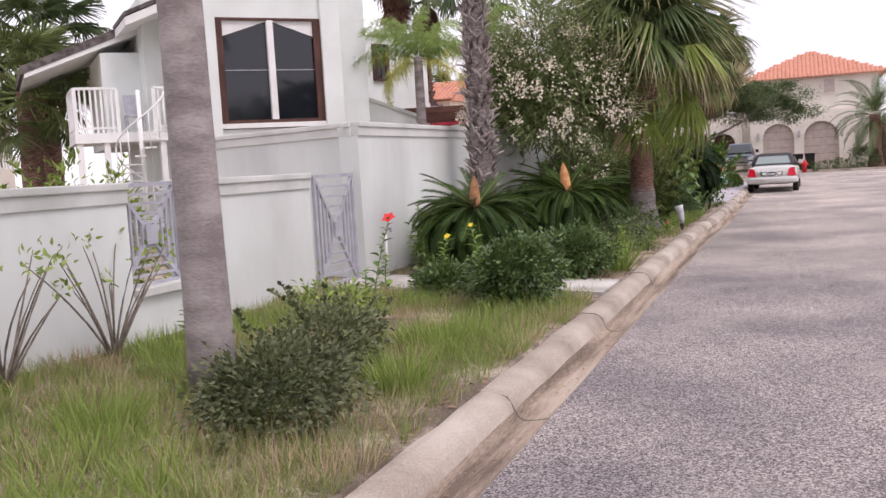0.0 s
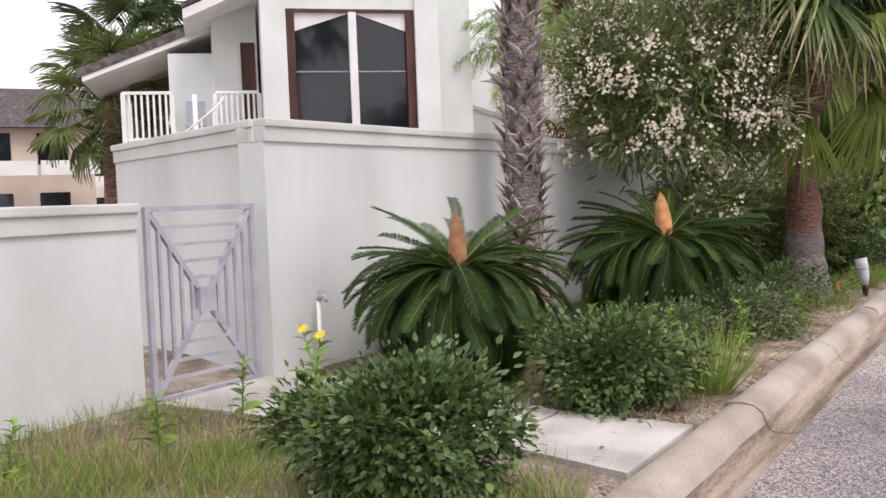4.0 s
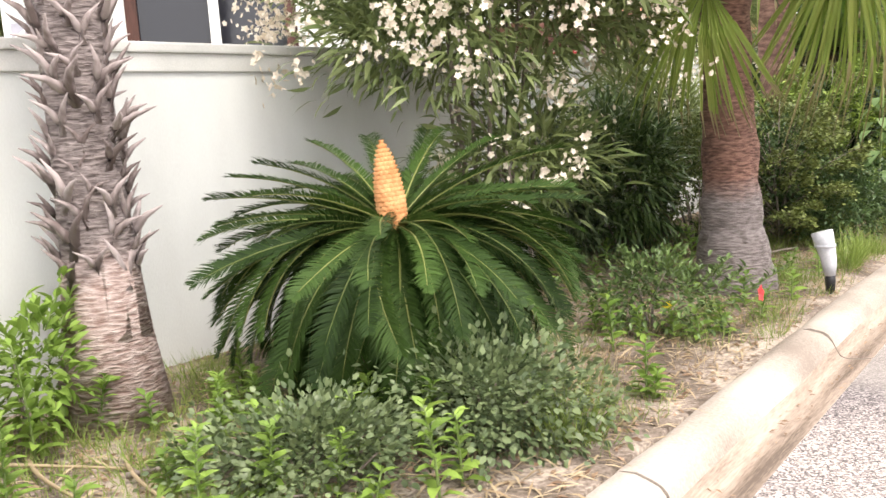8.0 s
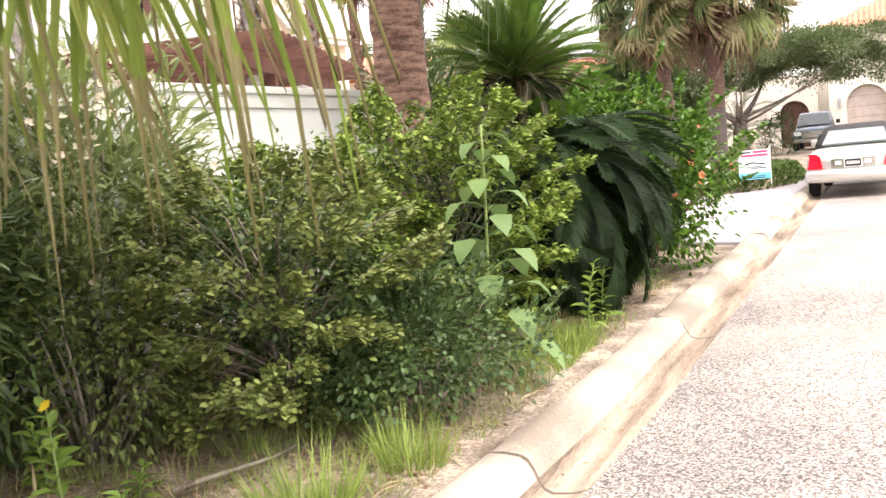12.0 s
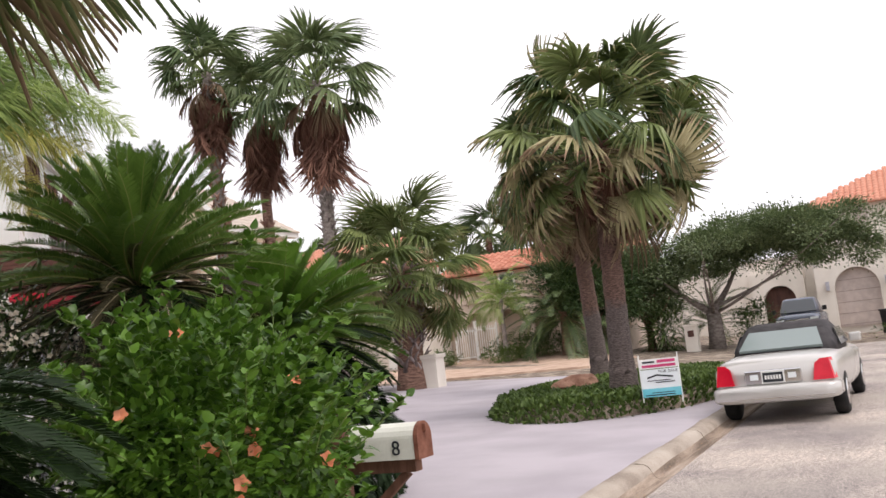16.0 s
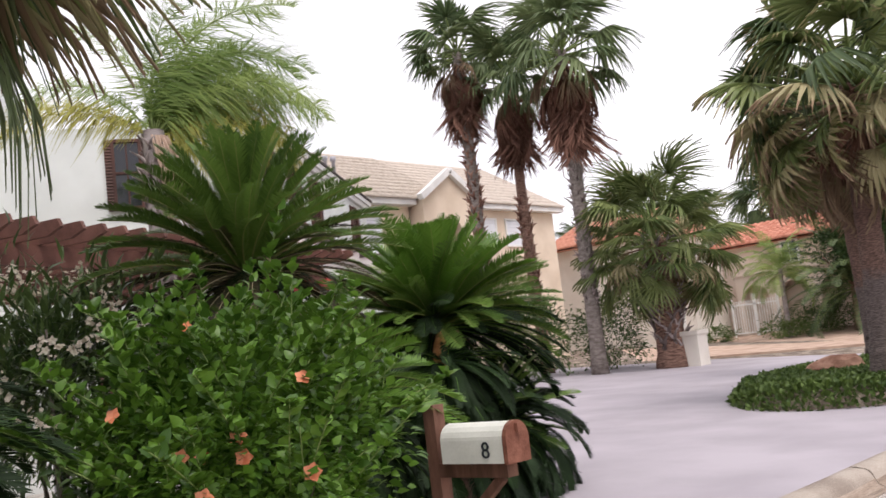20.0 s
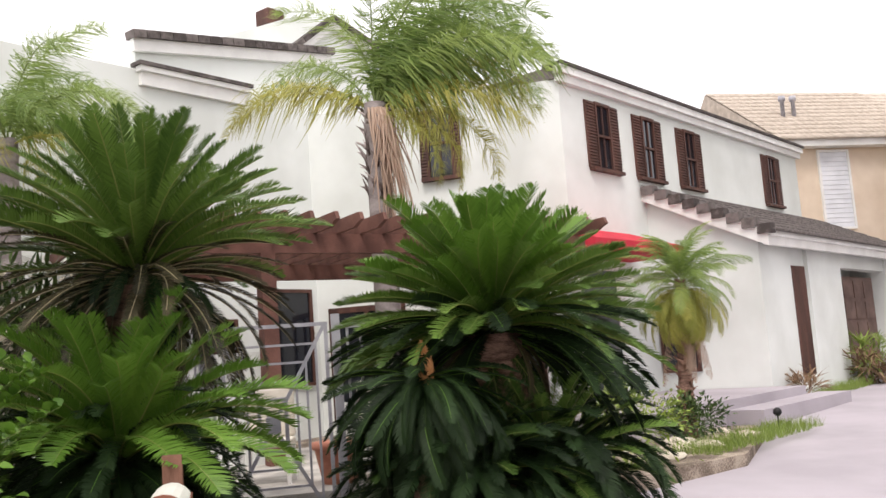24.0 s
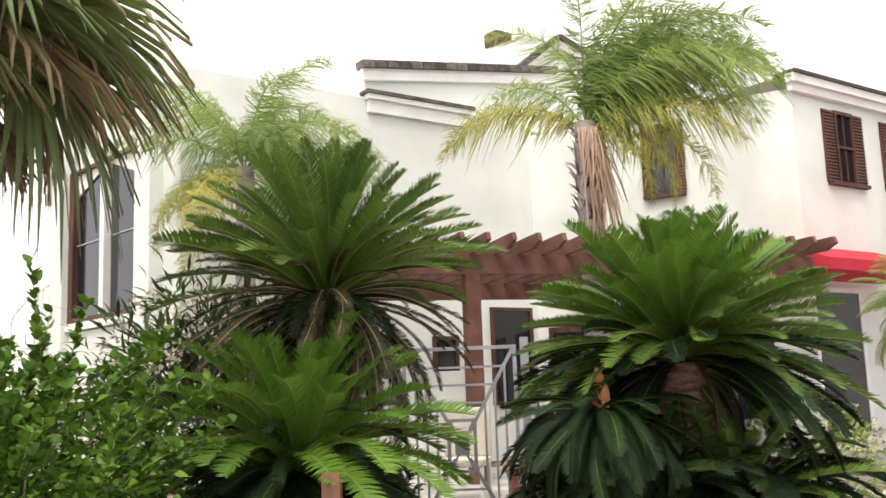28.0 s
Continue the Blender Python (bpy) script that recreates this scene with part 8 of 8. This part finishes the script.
for az, el, k in ((60, 40, 1), (85, 20, 0)):
    frond_at(QUEEN_M[k], Q2, (0, 0, 5.05), radians(az), radians(el), 0.2, 0.85)
for az in (80, 130, 30):
    frond_at(QUEEN_DEAD_M[0], Q2, (0, 0, 4.95), radians(az), radians(-82), 0.1, 0.8, out=0.2)


def h2(x, y, z=0.0):
    """A place by the white house: along its front, out from it."""
    c, s = math.cos(radians(127.5)), math.sin(radians(127.5))
    return (-15.5 + c * x + s * y, 34.82 + s * x - c * y, z)


def on_drive(x, y):
    """The height, before the house's scale, that ends on the drive."""
    q = WHITE_HOUSE @ Vector(h2(x, y, 0))
    return (WHITE_HOUSE.inverted() @ Vector((q.x, q.y, drive_z(q.x)))).z


palm("small pygmy date palm with yellowing lower fronds", h2(-4.7, 3.4, 0.22), 2.35, 0.11, [(PYGMY_M, 46, 0, 80, 0.84), (PYGMY_OLD_M, 40, -50, 4, 0.86), (QUEEN_DEAD_M, 8, -88, -60, 0.5)], 122, TRUNK_FIBRE, lean=(0.05, 0.03), flare=0.4, boots=(BOOTS_R, 0.3, 1.9, 30))
bed = structure(put("flower_bed", prism(bmesh.new(), [(*h2(x, y)[:2], -0.1) for x, y in ((-8.6, 4.6), (-7.2, 2.9), (-2.8, 2.9), (-2.65, 3.6), (-4.4, 4.4), (-6.4, 5.0))], (0, 0, 0.29)), SOIL), "planting bed beside the drive")
rng = np.random.default_rng(9)
for i in range(9):
    bm = bmesh.new()
    bmesh.ops.create_icosphere(bm, subdivisions=2, radius=0.22)
    for v in bm.verts:
        v.co = Vector((v.co.x * (0.9 + 0.5 * rng.random()), v.co.y, v.co.z * 0.35)) * (1 + 0.3 * noise.noise(v.co * 6 + Vector((i, 0, 0))))
    x, y = -7.4 + i * 0.42, 3.9 + 0.35 * math.sin(i * 2.1)
    tagged(put("stone", bm, STONEBED, None, pose(*h2(x, y, 0.21), 0, 0, i * 40)), "pale flat stone in the planting bed", "stone", "bed stones")
bush("small green shrub in the bed", h2(-4.9, 3.6, 0.18), (0.5, 0.45, 0.5), 900, 0.08, SHRUB, 123, k=50, size=0.08)
bush("yellow-green shrub beside the broad sago palm", h2(-7.6, 4.0, 0.22), (0.6, 0.6, 0.9), 1500, 0.07, SHRUB_LIGHT, 124, k=70, size=0.1)
for x, y, mt, s in ((2.2, 2.8, LITTER, 0.6), (6.3, 2.9, LITTER, 0.85), (12.3, 2.6, SHRUB_LIGHT, 1.0)):
    bush("dark red cordyline beside the wall" if mt is LITTER else "green shrub beside the garage", h2(x, y, on_drive(x, y)), (0.4 * s, 0.4 * s, 0.75 * s), 160, 0.5 * s, mt, int(130 + x), k=12, size=0.06, shape=leaf_shape(0.10, 0.02, 0.2))
bush("bright areca palm pot plant by the garage", h2(6.6, 2.8, on_drive(6.6, 2.8) + 0.05), (0.5, 0.5, 1.0), 300, 0.35, GRASS_LIME, 140, k=20, size=0.08, shape=leaf_shape(0.12, 0.02, 0.25))
PL = thing("path_light", pose(*h2(-3.2, 4.2, 0.18)), "small black path light in the grass", "garden light")
put("post", tri_mesh("post", *tube([(0, 0, -0.05), (0, 0, 0.2)], [0.012, 0.012], 6)), BLACK, PL)
put("head", tri_mesh("head", *tube([(0, 0, 0.2), (0, 0, 0.24), (0, 0, 0.3), (0, 0, 0.33)], [0.03, 0.07, 0.06, 0.02], 10)), BLACK, PL)
AN = thing("roof_antenna", H2.matrix_basis @ Matrix.Translation((9.5, 3.0, 7.4)), "thin white roof antenna", "antenna")
put("mast", tri_mesh("mast", *tube([(0, 0, -0.1), (0, 0, 1.6)], [0.02, 0.015], 6)), GREYMETAL, AN)
put("dish", tri_mesh("dish", *tube([(-0.15, 0, 1.3), (0.15, 0, 1.5)], [0.02, 0.02], 6)), GREYMETAL, AN)

# patio fence, gate and furniture
FX = -6.2
fence = structure(new("fence"), "grey metal rail fence round the patio")
for y0, y1 in ((25.0, 26.35), (27.62, 29.6)):
    for z in (0.62, 2.02):
        put("rail", bars(0.045, 0.045, ((FX + 0.2, y0, z), (FX + 0.2, y1, z))), GREYMETAL, fence)
    for i in range(int((y1 - y0) / 0.13)):
        put("picket", boxes((FX + 0.188, FX + 0.212, y0 + 0.1 + i * 0.13, y0 + 0.124 + i * 0.13, 0.64, 2.0)), GREYMETAL, fence)
for y in (25.0, 26.35, 27.62, 29.6):
    put("post", boxes((FX + 0.16, FX + 0.24, y - 0.04, y + 0.04, -0.1, 2.14)), GREYMETAL, fence)
PGT = lattice_gate("patio_gate", pose(FX + 0.2, 26.42, 0.15, 0, 0, 90), 1.12, 1.92, "tall grey metal patio gate with nested bars and a crossed panel")
put("panel_frame", boxes((0.42, 0.45, 0.035, 0.06, 0.70, 1.22), (0.67, 0.70, 0.035, 0.06, 0.70, 1.22), (0.45, 0.67, 0.035, 0.06, 0.70, 0.73), (0.45, 0.67, 0.035, 0.06, 1.19, 1.22)), GREYMETAL, PGT)
put("cross", bars(0.03, 0.02, ((0.45, 0.045, 0.73), (0.67, 0.045, 1.19)), ((0.67, 0.05, 0.73), (0.45, 0.05, 1.19))), GREYMETAL, PGT)
for y, rz in ((26.95, 80), (28.3, 110)):
    C2 = thing("patio_chair", pose(FX - 1.0, y, 0.45, 0, 0, rz), "white patio chair with a cream cushion", "chair", "patio chairs")
    put("seat", box(bmesh.new(), -0.27, 0.27, -0.25, 0.25, 0.38, 0.46, 0.02), CUSHION, C2)
    put("backrest", box(bmesh.new(), -0.27, 0.27, 0.22, 0.3, 0.46, 1.0, 0.03), CUSHION, C2)
    for x in (-0.24, 0.24):
        for yy in (-0.22, 0.24):
            put("leg", boxes((x - 0.02, x + 0.02, yy - 0.02, yy + 0.02, 0, 0.38)), WHITE, C2)
PT = thing("flower_pot", pose(FX - 0.45, 27.65, 0.45), "terracotta pot on the patio", "pot")
put("pot", tri_mesh("pot", *tube([(0, 0, 0), (0, 0, 0.34), (0, 0, 0.35), (0, 0, 0.42)], [0.18, 0.25, 0.28, 0.28], 18)), TERRA, PT)
structure(put("patio", boxes((-11.5, -6.05, 23.6, 29.7, -0.25, 0.45)), SLAB), "pale patio paving behind the fence")
structure(put("wall_back", boxes((-9.6, -9.35, 24.0, 27.0, -0.1, 1.9)), STUCCO_OLD), "grey stucco wall behind the oleander")

for ob in set(bpy.data.objects) - EARLIER:
    if ob.parent is None and ob.name != "roof_antenna":
        ob.matrix_basis = WHITE_HOUSE @ ob.matrix_basis

# ---- rough grass, weeds and litter of the verge ----
rng = np.random.default_rng(17)


def tuft(n, spread_r, h, lean, w=0.006):
    a = rng.random(n) * 6.283
    r = np.sqrt(rng.random(n)) * spread_r
    P = np.stack([r * np.cos(a), r * np.sin(a), 0 * a], 1)
    D = np.stack([np.cos(a) * lean * rng.random(n), np.sin(a) * lean * rng.random(n), np.ones(n)], 1)
    D[:, :2] += rng.normal(size=(n, 2)) * 0.15
    return P, D, h * (0.5 + 0.7 * rng.random(n))


BLADE = (np.array([(-0.008, 0, 0), (0.008, 0, 0), (-0.0065, 0.5, 0.02), (0.0065, 0.5, 0.02), (0, 1, -0.12)]), np.array([(0, 1, 3), (0, 3, 2), (2, 3, 4)]))


def grass_patch(label, material, spots, name="grass"):
    """Tufts of blades: rows of (x, y, radius, blades, height)."""
    Ps, Ds, Ss = [], [], []
    for x, y, r, n, h in spots:
        P, D, S = tuft(n, r, h, 0.9)
        P += np.array([x, y, 0])
        P[:, 2] = [ground_z(p[0], p[1]) - 0.01 for p in P]
        Ps.append(P), Ds.append(D), Ss.append(S)
    P, D, S = np.vstack(Ps), np.vstack(Ds), np.concatenate(Ss)
    ok = (P[:, 0] < -1.75) & ~((P[:, 1] > 9.42) & (P[:, 1] < 10.52) & (rng.random(len(P)) < 0.97)) & (P[:, 0] > -4.85)
    P, D, S = P[ok], D[ok], S[ok]
    SC = np.stack([np.minimum(1.0, 0.6 / (S + 0.2)) * S * 1.0 + 0.12, S, S], 1)
    me = tri_mesh(name, *spread(*BLADE, P, frames(D, rng.normal(size=D.shape)), SC))
    return tagged(put(name, me, material), label, "grass", kind="stuff")


def bed_grass(label, material, n, x0, x1, y0, y1, h):
    """Short grass beside the white house's drive."""
    P = np.array([(WHITE_HOUSE @ Vector(h2(rng.uniform(x0, x1), rng.uniform(y0, y1), 0.18)))[:] for _ in range(n)])
    P[:, 2] = np.maximum(P[:, 2], [drive_z(p[0]) for p in P])
    D = rng.normal(size=(n, 3)) * 0.4 + np.array([0, 0, 1.0])
    S = h * (0.5 + rng.random(n))
    me = tri_mesh("grass", *spread(*BLADE, P, frames(D, rng.normal(size=D.shape)), np.stack([S * 0 + 0.4, S, S], 1)))
    return tagged(put("grass", me, material), label, "grass", kind="stuff")


def noise_spots(n, x0, x1, y0, y1, cut, r, blades, h, f=0.8, seed=0):
    out = []
    while len(out) < n:
        x, y = rng.uniform(x0, x1), rng.uniform(y0, y1)
        if noise.noise(Vector((x * f + seed, y * f, seed))) > cut:
            out.append((x, y, r * (0.6 + 0.8 * rng.random()), blades, h * (0.6 + 0.8 * rng.random())))
    return out


grass_patch("rough green grass on the verge", GRASS, noise_spots(1050, -4.8, -1.8, 1.0, 9.3, -0.1, 0.14, 34, 0.12) + noise_spots(650, -4.5, -1.8, 10, 24.5, -0.05, 0.12, 24, 0.12, seed=5) + noise_spots(90, -2.3, -1.76, 19.2, 22.0, -0.4, 0.09, 36, 0.08, seed=6))
grass_patch("short lime-green grass on the verge", GRASS_LIME, noise_spots(560, -4.7, -1.8, 1.5, 9.3, 0.0, 0.16, 40, 0.17, seed=9) + noise_spots(160, -4.4, -2.6, 11.5, 14.2, -0.3, 0.12, 26, 0.12, seed=31) + noise_spots(220, -3.2, -1.78, 10, 25.5, 0.1, 0.1, 24, 0.12, seed=3) + noise_spots(60, -2.2, -1.76, 19.4, 21.8, -0.1, 0.1, 34, 0.1, seed=8)
            + [(-2.2, 5.42, 0.16, 260, 0.34), (-2.45, 6.72, 0.25, 260, 0.3), (-3.4, 4.22, 0.2, 260, 0.28), (-3.3, 10.1, 0.15, 200, 0.28), (-1.95, 11.5, 0.14, 260, 0.5), (-2.05, 13.9, 0.13, 160, 0.3), (-1.95, 18.4, 0.12, 220, 0.32), (-1.9, 19.1, 0.12, 180, 0.25), (-1.9, 21.2, 0.16, 160, 0.2)])
grass_patch("dry straw-coloured grass on the verge", STRAW, noise_spots(760, -4.7, -1.78, 1.0, 9.2, -0.2, 0.14, 30, 0.14, seed=21) + noise_spots(650, -4.4, -1.78, 10.2, 25.8, -0.2, 0.16, 14, 0.1, seed=23))
bed_grass("lime-green grass edging the planting bed", GRASS_LIME, 2600, -6.6, -2.7, 4.0, 4.75, 0.13)
bed_grass("short grass beside the garage wall", GRASS_LIME, 1500, 3.0, 6.2, 2.6, 3.0, 0.16)
n = 16000
P = np.stack([rng.uniform(-4.7, -1.76, n), rng.uniform(0.5, 26.5, n), np.zeros(n)], 1)
P[:, 2] = [ground_z(p[0], p[1]) + 0.004 for p in P]
keep = ~((P[:, 1] > 9.42) & (P[:, 1] < 10.52)) | (rng.random(n) < 0.04)
P[:, 2] += np.where((P[:, 1] > 9.42) & (P[:, 1] < 10.52), 0.04, 0)
P = P[keep]
D = rng.normal(size=P.shape) * np.array([1, 1, 0.12])
me = tri_mesh("leaf_litter", *spread(*simple_leaf(0.35, 0.1), P, frames(D, np.array([0, 0, 1.0]) + rng.normal(size=P.shape) * 0.25), rng.uniform(0.025, 0.075, len(P))))
tagged(put("leaf_litter", me, LITTER), "dead leaves and bark chips on the soil", "litter", kind="stuff")
n = 13000
P = np.stack([rng.uniform(-4.5, -1.76, n), rng.uniform(10.3, 24.5, n), np.zeros(n)], 1)
P[:, 2] = [ground_z(p[0], p[1]) + 0.006 for p in P]
D = rng.normal(size=P.shape) * np.array([1, 1, 0.1])
me = tri_mesh("straw", *spread(*simple_leaf(0.07, 0.06), P, frames(D, np.array([0, 0, 1.0]) + rng.normal(size=P.shape) * 0.2), rng.uniform(0.06, 0.2, n)))
tagged(put("straw", me, STRAW), "pale dry straw and stalks lying on the soil", "litter", kind="stuff")
n = 700
P = np.stack([rng.normal(-1.42, 0.05, n), rng.uniform(2, 36, n), np.full(n, 0.004)], 1)
P[:, 0] += [bend(y) for y in P[:, 1]]
D = rng.normal(size=P.shape) * np.array([1, 1, 0.05])
me = tri_mesh("gutter_litter", *spread(*simple_leaf(0.3, 0.1), P, frames(D, np.array([0, 0, 1.0]) + rng.normal(size=P.shape) * 0.2), rng.uniform(0.015, 0.05, n)))
tagged(put("gutter_litter", me, LITTER), "dead leaves caught in the gutter", "litter", kind="stuff")


def weed(label, loc, h, n, leaf, seed, material=WEED, flower=None, shape=None):
    rg = np.random.default_rng(seed)
    t = thing("weed", pose(*loc), label, "plant", "weeds")
    bend = rg.normal(size=2) * 0.12
    zs = np.linspace(0, 1, 7)
    L = np.stack([bend[0] * zs**2 * h, bend[1] * zs**2 * h, zs * h - 0.02], 1)
    put("stem", tri_mesh("stem", *tube(L, np.linspace(0.007, 0.003, 7), 6)), GREEN_STEM, t)
    f = np.linspace(0.12, 1, n)
    P = np.stack([np.interp(f, zs, L[:, q]) for q in range(3)], 1)
    a = np.arange(n) * 2.4 + rg.random()
    D = np.stack([np.cos(a), np.sin(a), 0.25 + 0.5 * f], 1)
    tagged(put("foliage", tri_mesh("foliage", *spread(*(shape or leaf_shape(0.42, 0.1, 0.25)), P, frames(D, np.array([0, 0, 1.0]) + rg.normal(size=D.shape) * 0.2), leaf * (1.1 - 0.5 * f) * (1 + 0.2 * rg.normal(size=n)))), material, t), kind="stuff")
    if flower:
        put("flower", flower[0], None, t, Matrix.Translation(L[-1] + np.array([0, 0, 0.01])) @ Matrix.Rotation(0.7, 4, "X") @ Matrix.Diagonal((flower[1],) * 3 + (1,)))
    return t


SF = thing("sunflower_plant", pose(-2.1, 20.4, verge(-2.1, 20.4)), "tall wild sunflower stalk with broad pale leaves", "plant")
zs = np.linspace(0, 1, 9)
L = np.stack([0.10 * zs, 0.05 * np.sin(zs * 3), zs * 1.4], 1)
put("stem", tri_mesh("stem", *tube(L, np.linspace(0.014, 0.006, 9), 7)), GREEN_STEM, SF)
for i in range(30):
    f = 0.10 + 0.88 * i / 30
    p = np.array([np.interp(f, zs, L[:, q]) for q in range(3)])
    a = i * 2.4
    ln = 0.21 * (1.15 - 0.6 * f)
    d = np.array([math.cos(a), math.sin(a), 0.35])
    q = p + d * 0.24 * (1.2 - f)
    V, F = joined([tube([p, (p + q) / 2 + np.array([0, 0, 0.01]), q], [0.005, 0.004, 0.003], 5), spread(*leaf_shape(0.8, 0.1, 0.35), q[None], frames(d[None] * np.array([1, 1, -1.2]), np.array([[0, 0, 1.0]])), np.array([ln]))])
    put("leaf", tri_mesh("leaf", V, F), SUNFLOWER, SF)
for i, (x, y, h, fl) in enumerate(((-2.5, 15.3, 0.35, None), (-2.15, 13.1, 0.42, None), (-3.9, 12.6, 0.55, None), (-3.1, 13.9, 0.3, None), (-2.3, 15.7, 0.2, (YF, 0.07)), (-3.3, 9.12, 0.62, (YF, 0.08)), (-2.6, 8.42, 0.8, (YF, 0.06)),
                               (-3.0, 12.2, 0.25, None), (-2.9, 12.9, 0.32, None), (-2.55, 17.9, 0.55, (YF, 0.06)), (-2.0, 14.6, 0.3, None), (-2.3, 12.0, 0.3, None), (-3.9, 8.62, 0.35, None), (-4.1, 7.92, 0.3, None), (-3.4, 11.9, 0.4, None), (-4.0, 9.32, 0.4, None),
                               (-2.7, 17.0, 0.35, None), (-3.2, 18.4, 0.3, None), (-2.2, 16.7, 0.25, None), (-3.6, 7.32, 0.3, None), (-4.3, 6.22, 0.35, None), (-2.4, 11.9, 0.22, (YF, 0.05)), (-1.95, 22.2, 0.4, None), (-1.9, 21.7, 0.5, None), (-3.9, 17.0, 0.4, None))):
    weed("green leafy weed with a yellow flower on the verge" if fl else "green leafy weed on the verge", (x, y, verge(x, y)), h, 12 + int(h * 30), 0.12, 300 + i, flower=(fl[0][0], fl[1]) if fl else None)
for i in range(46):
    x, y, h = rng.uniform(-4.1, -1.95), rng.uniform(10.6, 19.0), rng.uniform(0.12, 0.34)
    weed("green leafy weed on the verge", (x, y, verge(x, y)), h, 10 + int(h * 40), 0.10, 400 + i)
for i in range(9):
    x, y, a = rng.uniform(-3.9, -2.6), rng.uniform(11.3, 12.9), rng.uniform(-0.6, 0.6)
    s = np.linspace(-0.5, 0.5, 8)
    px, py = x + s * 0.9 * math.cos(a) + 0.2 * s**2, y + s * 0.9 * math.sin(a) + 0.25 * s**2
    line = tube([(u - x, v - y, verge(u, v) - verge(x, y) + 0.015 + 0.03 * math.cos(3 * q)) for u, v, q in zip(px, py, s)], np.linspace(0.013, 0.005, 8), 6)
    st = put("dry_stalk", tri_mesh("dry_stalk", *line), STRAW, None, pose(x, y, verge(x, y)))
    tagged(st, "dry bent palm stalk lying on the verge", "stalk", "dry stalks")
for i in range(16):
    x, y, h = rng.uniform(-4.0, -2.4), rng.uniform(11.6, 14.0), rng.uniform(0.2, 0.4)
    weed("lime-green leafy weed on the verge", (x, y, verge(x, y)), h, 22 + int(h * 50), 0.10, 470 + i)
weed("spindly hibiscus stem with a red flower", (-3.0, 6.82, verge(-3.0, 6.82)), 0.95, 34, 0.12, 340, HIBISCUS, (RF[0], 0.12))
bush("pale leafy hibiscus shoots in the rough grass", (-3.35, 7.02, verge(-3.35, 7.02)), (0.35, 0.4, 0.34), 380, 0.06, SHRUB_LIGHT, 341, k=30, size=0.07, shoots=6, shoot=0.15)
BS = thing("bare_shrub", pose(-4.62, 5.82, verge(-4.6, 5.82)), "leggy half-bare grey shrub against the garden wall", "bush")
for i in range(16):
    a = i * 2.4
    top = np.array([0.28 * math.cos(a) * (0.5 + rng.random()), 0.55 * math.sin(a) * (0.5 + rng.random()), 0.55 + 0.35 * rng.random()])
    mid = top * np.array([0.35, 0.35, 0.55]) + rng.normal(size=3) * 0.03
    s = np.linspace(0, 1, 6)[:, None]
    put("branch", tri_mesh("branch", *tube(2 * s * (1 - s) * mid + s**2 * top - np.array([0, 0, 0.03]), np.linspace(0.011, 0.004, 6), 5)), WOOD_BRANCH, BS)
    P = top + rng.normal(size=(5, 3)) * 0.035
    tagged(put("foliage", tri_mesh("foliage", *spread(*leaf_shape(), P, frames(rng.normal(size=(5, 3)) + np.array([0, 0, 0.8]), rng.normal(size=(5, 3))), np.full(5, 0.06))), SHRUB_LIGHT, BS), kind="stuff")
copy_thing(BS, pose(-4.6, 4.77, verge(-4.6, 4.77), 0, 0, 70))
for i, (x, y) in enumerate(((-2.9, 12.0), (-3.3, 12.6), (-2.6, 18.5), (-3.0, 17.4))):
    s = np.linspace(0, 1, 7)
    put_b = put("dead_branch", tri_mesh("dead_branch", *tube(np.stack([s * 0.7, 0.06 * np.sin(s * 5 + i), 0.02 + 0.02 * np.sin(s * 4)], 1), np.linspace(0.014, 0.005, 7), 6)), WOOD_BRANCH, None, pose(x, y, verge(x, y) + 0.015, 0, 0, 40 * i))
    tagged(put_b, "fallen dead branch on the soil", "branch", "fallen branches")
